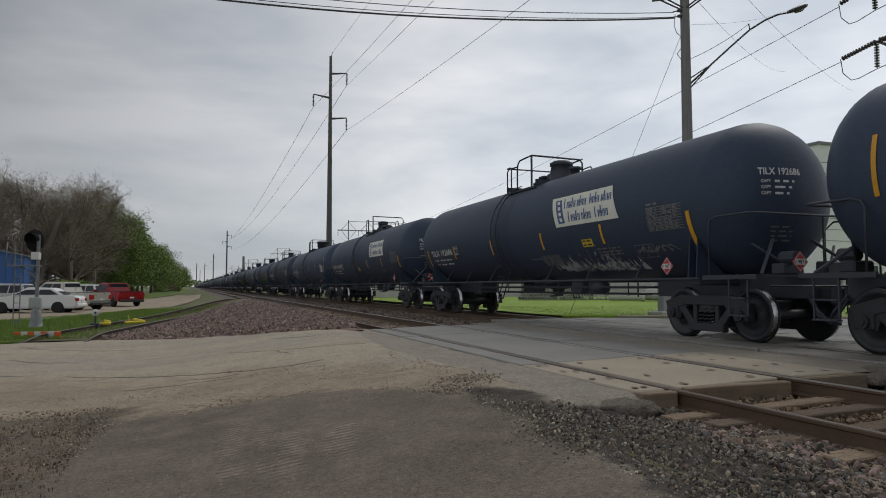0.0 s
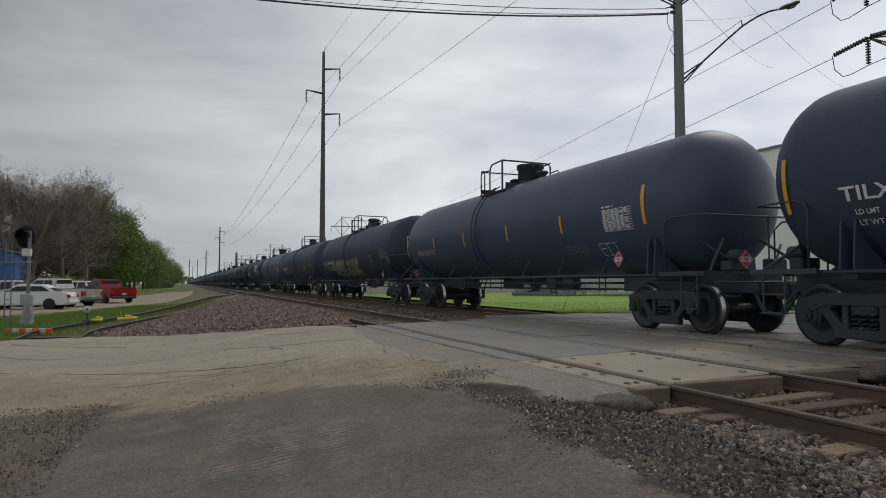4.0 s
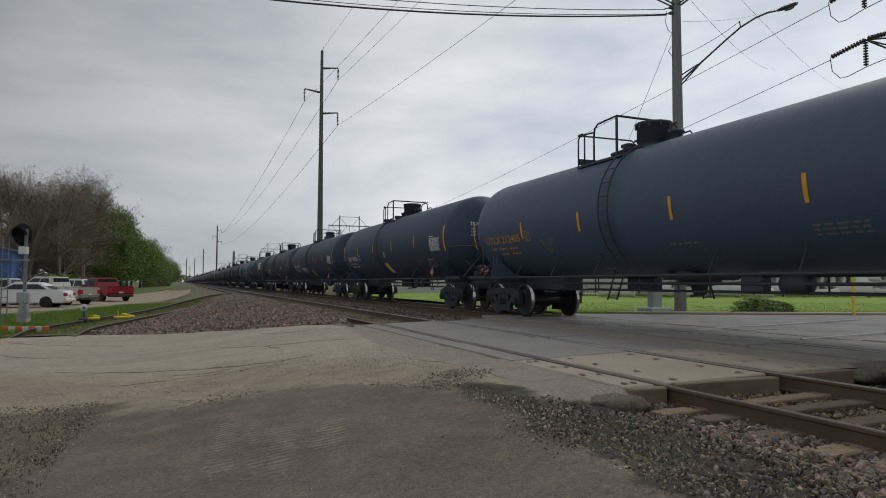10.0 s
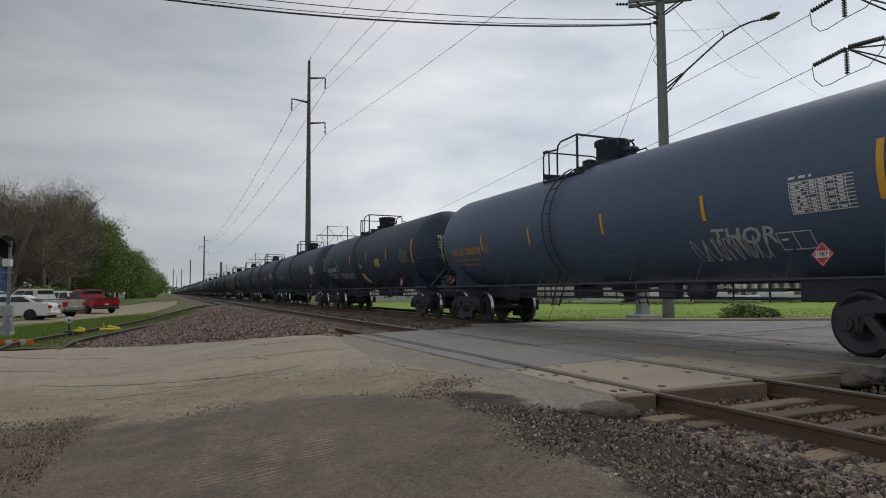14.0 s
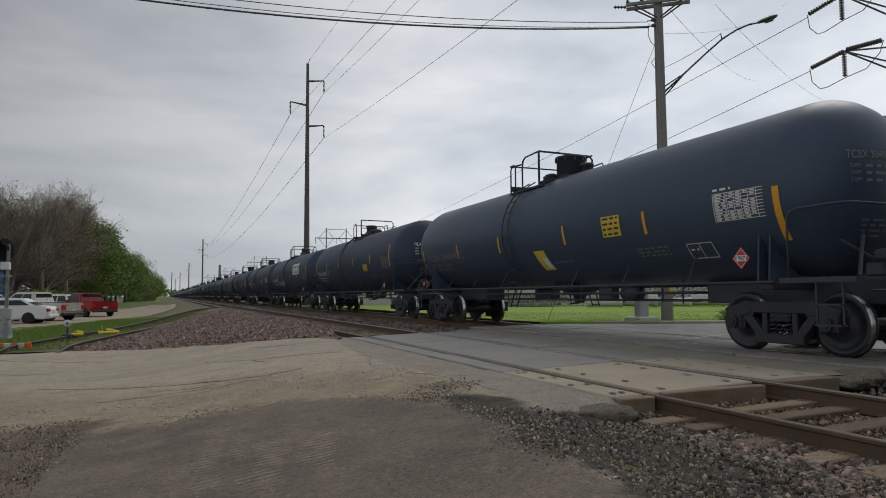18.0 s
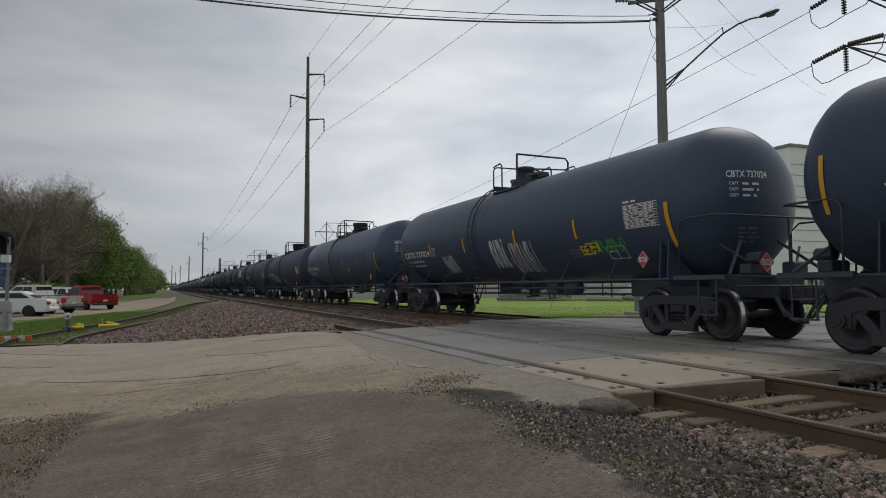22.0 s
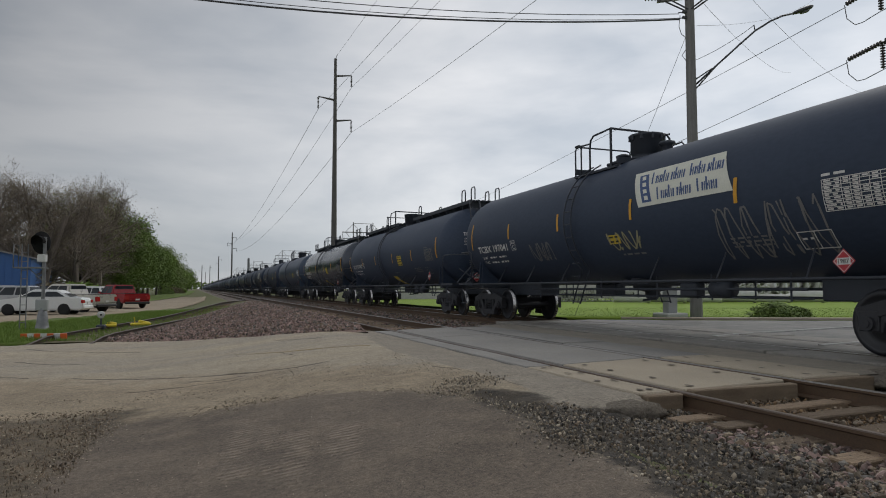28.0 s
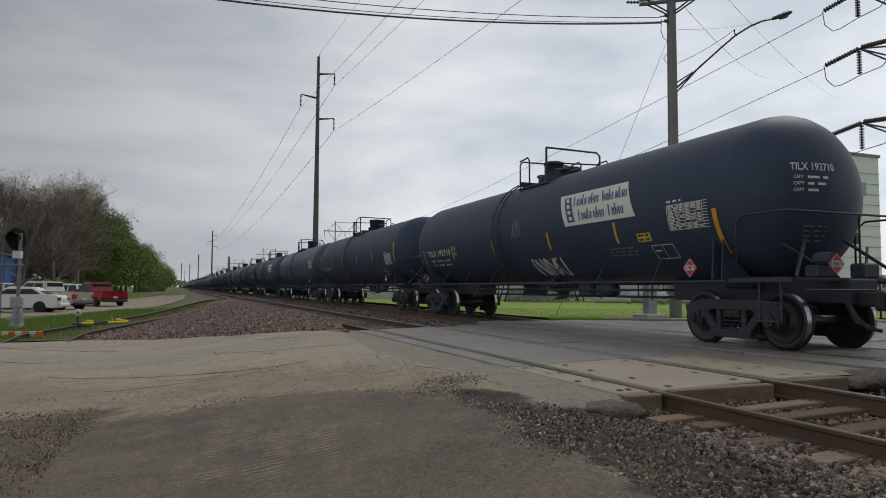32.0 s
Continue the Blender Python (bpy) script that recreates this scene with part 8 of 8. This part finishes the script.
# ---- loose stones, grass and litter ----
def scatter(name, n, place, size, materials, label, seed, flat=0.65):
    """Many small angular stones as one joined object."""
    rnd = random.Random(seed)
    g = 0.618
    base = [(-g, 1, 0), (g, 1, 0), (-g, -1, 0), (g, -1, 0), (0, -g, 1), (0, g, 1), (0, -g, -1), (0, g, -1), (1, 0, -g), (1, 0, g), (-1, 0, -g), (-1, 0, g)]
    tris = ((0, 11, 5), (0, 5, 1), (0, 1, 7), (0, 7, 10), (0, 10, 11), (1, 5, 9), (5, 11, 4), (11, 10, 2), (10, 7, 6), (7, 1, 8), (3, 9, 4), (3, 4, 2), (3, 2, 6), (3, 6, 8), (3, 8, 9), (4, 9, 5), (2, 4, 11), (6, 2, 10), (8, 6, 7), (9, 8, 1))
    V, F, MI = [], [], []
    for i in range(n):
        p = place(rnd)
        if p is None:
            continue
        s = size[0] + (size[1] - size[0]) * rnd.random() ** 2.2
        m = Matrix.Translation(p) @ Euler((rnd.uniform(0, 6), rnd.uniform(0, 6), rnd.uniform(0, 6))).to_matrix().to_4x4() @ Matrix.Diagonal((s, s * rnd.uniform(0.6, 1.0), s * rnd.uniform(0.45, 0.85), 1))
        b, mi = len(V), rnd.randrange(len(materials))
        for v in base:
            V.append(tuple(m @ (Vector(v) * rnd.uniform(0.5, 1.05))))
        for q in tris:
            F.append([b + j for j in q])
            MI.append(mi)
    me = bpy.data.meshes.new(name)
    me.from_pydata(V, [], F)
    for mm in materials:
        me.materials.append(mm)
    me.polygons.foreach_set("material_index", MI)
    return tagged(new(name, me), label=label, category="stones", kind="stuff")


def stone_mat(name, c):
    """Stones that differ one from the next."""
    m = mat(name, c, tuple(v * 0.7 for v in c), 0.85, 0.0, 8.0, 70.0, 0.5, 0.15)
    n, k = m.node_tree.nodes, m.node_tree.links
    b = n["Principled BSDF"]
    src = b.inputs["Base Color"].links[0].from_socket
    geo, hs, r = n.new("ShaderNodeNewGeometry"), n.new("ShaderNodeHueSaturation"), n.new("ShaderNodeMapRange")
    r.inputs["To Min"].default_value, r.inputs["To Max"].default_value = 0.3, 1.6
    k.new(geo.outputs["Random Per Island"], r.inputs["Value"])
    k.new(r.outputs["Result"], hs.inputs["Value"])
    k.new(src, hs.inputs["Color"])
    k.new(hs.outputs["Color"], b.inputs["Base Color"])
    return m


S_BROWN, S_PINK, S_GREY, S_DARK, S_TAN = stone_mat("brown_stone", (0.2, 0.15, 0.105)), stone_mat("pinkish_stone", (0.24, 0.165, 0.145)), stone_mat("grey_stone", (0.19, 0.175, 0.155)), stone_mat("dark_stone", (0.075, 0.066, 0.058)), stone_mat("tan_stone", (0.26, 0.21, 0.15))
S_ROSE = stone_mat("rose_quartzite_stone", (0.33, 0.235, 0.205))
S_PALE = stone_mat("pale_grit", (0.33, 0.28, 0.21))
S_CHALK = stone_mat("chalky_grit", (0.44, 0.38, 0.295))
S_RUST = stone_mat("rust_stained_stone", (0.23, 0.145, 0.075))


def in_rect(x0, x1, y0, y1, z):
    return lambda r: (lambda x, y: Vector((x, y, z(x, y))))(r.uniform(x0, x1), r.uniform(y0, y1))


def shoulder_z(x, y):
    return -0.1 - 0.13 * smoothstep(3.0, 4.1, x)


def edge_fall(r):
    """Near side of the rails: thick by the ties, thinning towards the driveway."""
    y = r.uniform(-1.0, 5.6)
    x = 4.5 - 2.1 * r.random() ** 1.35
    return Vector((x, y, shoulder_z(x, y) + 0.028 + 0.06 * noise.noise(Vector((x * 1.3, y * 1.3, 2)))))


def grit_fall(r):
    v = edge_fall(r)
    v.x = min(v.x, 4.2) - 0.1 * r.random()
    return v + Vector((0, 0, 0.004))


def big_stones(r):
    """Larger stones lie thick close to the camera's end, thinning along the rails."""
    y = 4.7 - 4.0 * r.random() ** 0.8
    x = r.uniform(2.9 + max(0.0, y - 2.0) * 0.42, 4.6)
    return Vector((x, y, shoulder_z(x, y) + 0.02))


scatter("ballast_stones", 15000, edge_fall, (0.005, 0.024), [S_BROWN, S_DARK, S_GREY, S_PALE, S_GREY, S_TAN], "loose brown and pink ballast stones beside the rails", 1)
scatter("shoulder_grit", 9000, grit_fall, (0.003, 0.009), [S_GREY, S_PALE, S_DARK], "fine grit and cinders beside the rails", 14)
scatter("ballast_stones", 7000, lambda r: Vector((r.uniform(4.78, 6.08), r.uniform(-1.5, 5.5), r.uniform(-0.215, -0.172))), (0.01, 0.035), [S_BROWN, S_TAN, S_RUST], "dirty ballast stones between the rails", 2)
scatter("ballast_stones", 2400, in_rect(6.3, 8.4, -1.0, 5.7, lambda x, y: -0.19 + 0.12 * smoothstep(7.2, 8.4, x)), (0.015, 0.05), [S_BROWN, S_GREY, S_DARK], "dirty ballast stones beyond the rails", 3)
scatter("ballast_stones", 2400, big_stones, (0.018, 0.05), [S_PINK, S_BROWN, S_TAN, S_ROSE, S_GREY], "larger pinkish ballast stones", 4)


def by_line(line, spread, lift, zf=ground_z):
    def f(r):
        i = r.randrange(len(line) - 1)
        p = Vector(line[i]).lerp(Vector(line[i + 1]), r.random())
        x, y = p.x + r.gauss(0, spread), p.y + r.gauss(0, spread)
        return Vector((x, y, zf(x, y) + lift))
    return f


def verge_litter(r):
    """Thick at the driveway's edge, thinning into the dust of the road."""
    y = 4.6 + 4.8 * r.random() ** 0.8
    x = -0.75 - 3.6 * r.random() ** 1.3 - 0.25 * r.random()
    return Vector((x, y, ground_z(x, y) - 0.012))


scatter("edge_gravel", 2600, by_line([(2.45, 2.0), (2.5, 3.9), (2.58, 5.2), (2.4, 6.4), (2.75, 6.9), (3.1, 7.1)], 0.16, 0.0), (0.005, 0.016), [S_GREY, S_CHALK, S_TAN, S_PALE], "fine dark gravel at the driveway's edge", 5)
scatter("edge_gravel", 2400, by_line([(-1.05, 5.2), (-0.85, 6.8), (-0.75, 7.9), (-0.1, 8.5), (0.8, 8.15), (1.7, 7.4), (2.3, 6.6)], 0.22, -0.01), (0.004, 0.014), [S_PALE, S_CHALK, S_TAN], "fine tan gravel where driveway meets road", 6)
scatter("edge_gravel", 9000, verge_litter, (0.004, 0.02), [S_TAN, S_PALE, S_BROWN, S_BROWN], "leaf litter and gravel beside the driveway", 7)
scatter("edge_gravel", 3000, in_rect(-3.0, 3.1, 7.6, 10.4, lambda x, y: ground_z(x, y) - 0.012), (0.004, 0.012), [S_CHALK, S_PALE, S_TAN], "scattered gravel on the dusty shoulder", 8)
scatter("edge_gravel", 1500, in_rect(-1.0, 2.4, 3.2, 8.0, lambda x, y: ground_z(x, y) + 0.005 + 0.02 * noise.noise(Vector((x * 1.3, y * 1.3, 2)))), (0.0018, 0.006), [S_CHALK, S_PALE, S_GREY, S_DARK], "grit scattered on the driveway", 9)


def pile(r):
    y = 16.4 + 38 * r.random() ** 1.8
    x = r.uniform(siding_x(max(y, 21)) + 0.9 if y > 21 else -2.5, 3.95)
    if y < road_edge_y(x) + 0.15:
        return None
    return Vector((x, y, pile_z(x, y) + 0.01))


scatter("ballast_pile_stones", 26000, pile, (0.02, 0.062), [S_PINK, S_ROSE, S_BROWN, S_GREY, S_ROSE], "reddish crushed stone heaped between the tracks", 10)
scatter("track_stones", 6000, lambda r: (lambda y: Vector((r.choice((r.uniform(6.3, 9.2), r.uniform(4.0, 9.2))), y, -0.185)))(16.2 + 45 * r.random() ** 2), (0.03, 0.08), [S_BROWN, S_PINK, S_GREY], "brown ballast stones between the tracks", 11)
M_LUMP = soil("old_broken_asphalt", (0.2, 0.175, 0.142), (0.14, 0.122, 0.1), (0.23, 0.2, 0.16), 0.95, 1.5, 8.0, 36.0, 1.0, 0.6, 0.04)
# broken lumps of asphalt at the crossing's corner
for x, y, s in ((3.86, 5.36, 0.24), (7.95, 5.75, 0.3), (8.35, 5.5, 0.26), (7.5, 5.55, 0.2)):
    bm = bmesh.new()
    bmesh.ops.create_icosphere(bm, subdivisions=3, radius=1.0)
    for v in bm.verts:
        v.co *= 1 + 0.3 * noise.noise(v.co * 1.6 + Vector((x, y, 0))) + 0.14 * noise.noise(v.co * 5 + Vector((x, y, 4)))
        v.co = Vector((v.co.x * s * 1.5, v.co.y * s, v.co.z * s * 0.42))
    ob = part("asphalt_lump", bm, M_LUMP, smooth=True)
    ob.matrix_basis = pose(x, y, -0.17 if x < 5 else -0.09, 0, 0, x * 50 if x > 5 else -10)
    tagged(ob, label="broken lump of old asphalt at the crossing's edge", category="rubble")


def tufts(name, n, place, h, label, seed, material):
    rnd = random.Random(seed)
    V, F = [], []
    for i in range(n):
        p = place(rnd)
        for _ in range(5):
            a, hh, w = rnd.uniform(0, 6.28), h * rnd.uniform(0.4, 1.2), rnd.uniform(0.008, 0.02) * h / 0.2
            d = Vector((math.cos(a), math.sin(a), 0))
            s = Vector((-d.y, d.x, 0)) * w
            lean = d * hh * rnd.uniform(0.1, 0.6)
            q = p + Vector((rnd.gauss(0, 0.05), rnd.gauss(0, 0.05), 0)) * (h / 0.2)
            b = len(V)
            V += [tuple(q - s), tuple(q + s), tuple(q + lean * 0.5 + s * 0.7 + Vector((0, 0, hh * 0.65))), tuple(q + lean + Vector((0, 0, hh)))]
            F += [(b, b + 1, b + 2), (b, b + 2, b + 3)]
    me = bpy.data.meshes.new(name)
    me.from_pydata(V, [], F)
    me.materials.append(material)
    return tagged(new(name, me), label=label, category="grass", kind="stuff")


def verge(r):
    y = 21.2 + 26 * r.random()
    x1 = siding_x(y) - 1.0
    x0 = min(-5.0 - (y - 21) * 0.1, x1 - 2.0) if y < 34 else x1 - 2.6
    x = r.uniform(x0 - 1.5, x1)
    return Vector((x, y, ground_z(x, y) + 0.02))


tufts("verge_grass", 10000, verge, 0.11, "ragged spring grass beside the siding", 21, M_BLADE)
tufts("lawn_grass", 5000, lambda r: (lambda x: Vector((x, 20.5 - (x - 12.5) * 0.42 + 12 * r.random() ** 1.6, 0)))(r.uniform(12.8, 34)), 0.045, "mown grass blades beyond the road", 22, M_BLADE)
tufts("siding_grass", 1300, lambda r: (lambda y: Vector((siding_x(y) + r.uniform(-1.0, 0.75), y, ground_z(siding_x(y), y) + 0.01)))(21.6 + 24 * r.random() ** 1.3), 0.09, "weeds and grass growing between the siding's rails", 23, M_BLADE)


def litter(r):
    return Vector((r.uniform(-4, -0.9), r.uniform(4.6, 8.8), -0.47))


M_DEADLEAF = stone_mat("dead_leaf_litter", (0.2, 0.15, 0.1))
tufts("leaf_litter", 1500, litter, 0.035, "dead leaves and stalks beside the driveway", 24, M_DEADLEAF)


# ---- what moves ----
def motions():
    """The train rolls by; each wheelset turns on its truck."""
    times = [i * 2.0 for i in range(17)]
    for n, car in TRAIN:
        walk(car, [(t, pose(MAIN_X, car_y(n, t), 0)) for t in times])
    spin = [(i / 30, i * 88.0) for i in range(961)]
    keyed = {}
    for n, car in TRAIN:
        for truck in car.children:
            for w in truck.children:
                if w.name.split(".")[0] != "wheelset":
                    continue
                side = 1 if w.location.y > 0 else -1
                if side not in keyed:
                    walk(w, [(t, pose(0, side * WB, R_WHEEL, -a, 0, 0)) for t, a in spin])
                    keyed[side] = w.animation_data
                else:
                    w.rotation_mode = "QUATERNION"
                    w.animation_data_create()
                    w.animation_data.action = keyed[side].action
                    w.animation_data.action_slot = keyed[side].action_slot


motions()
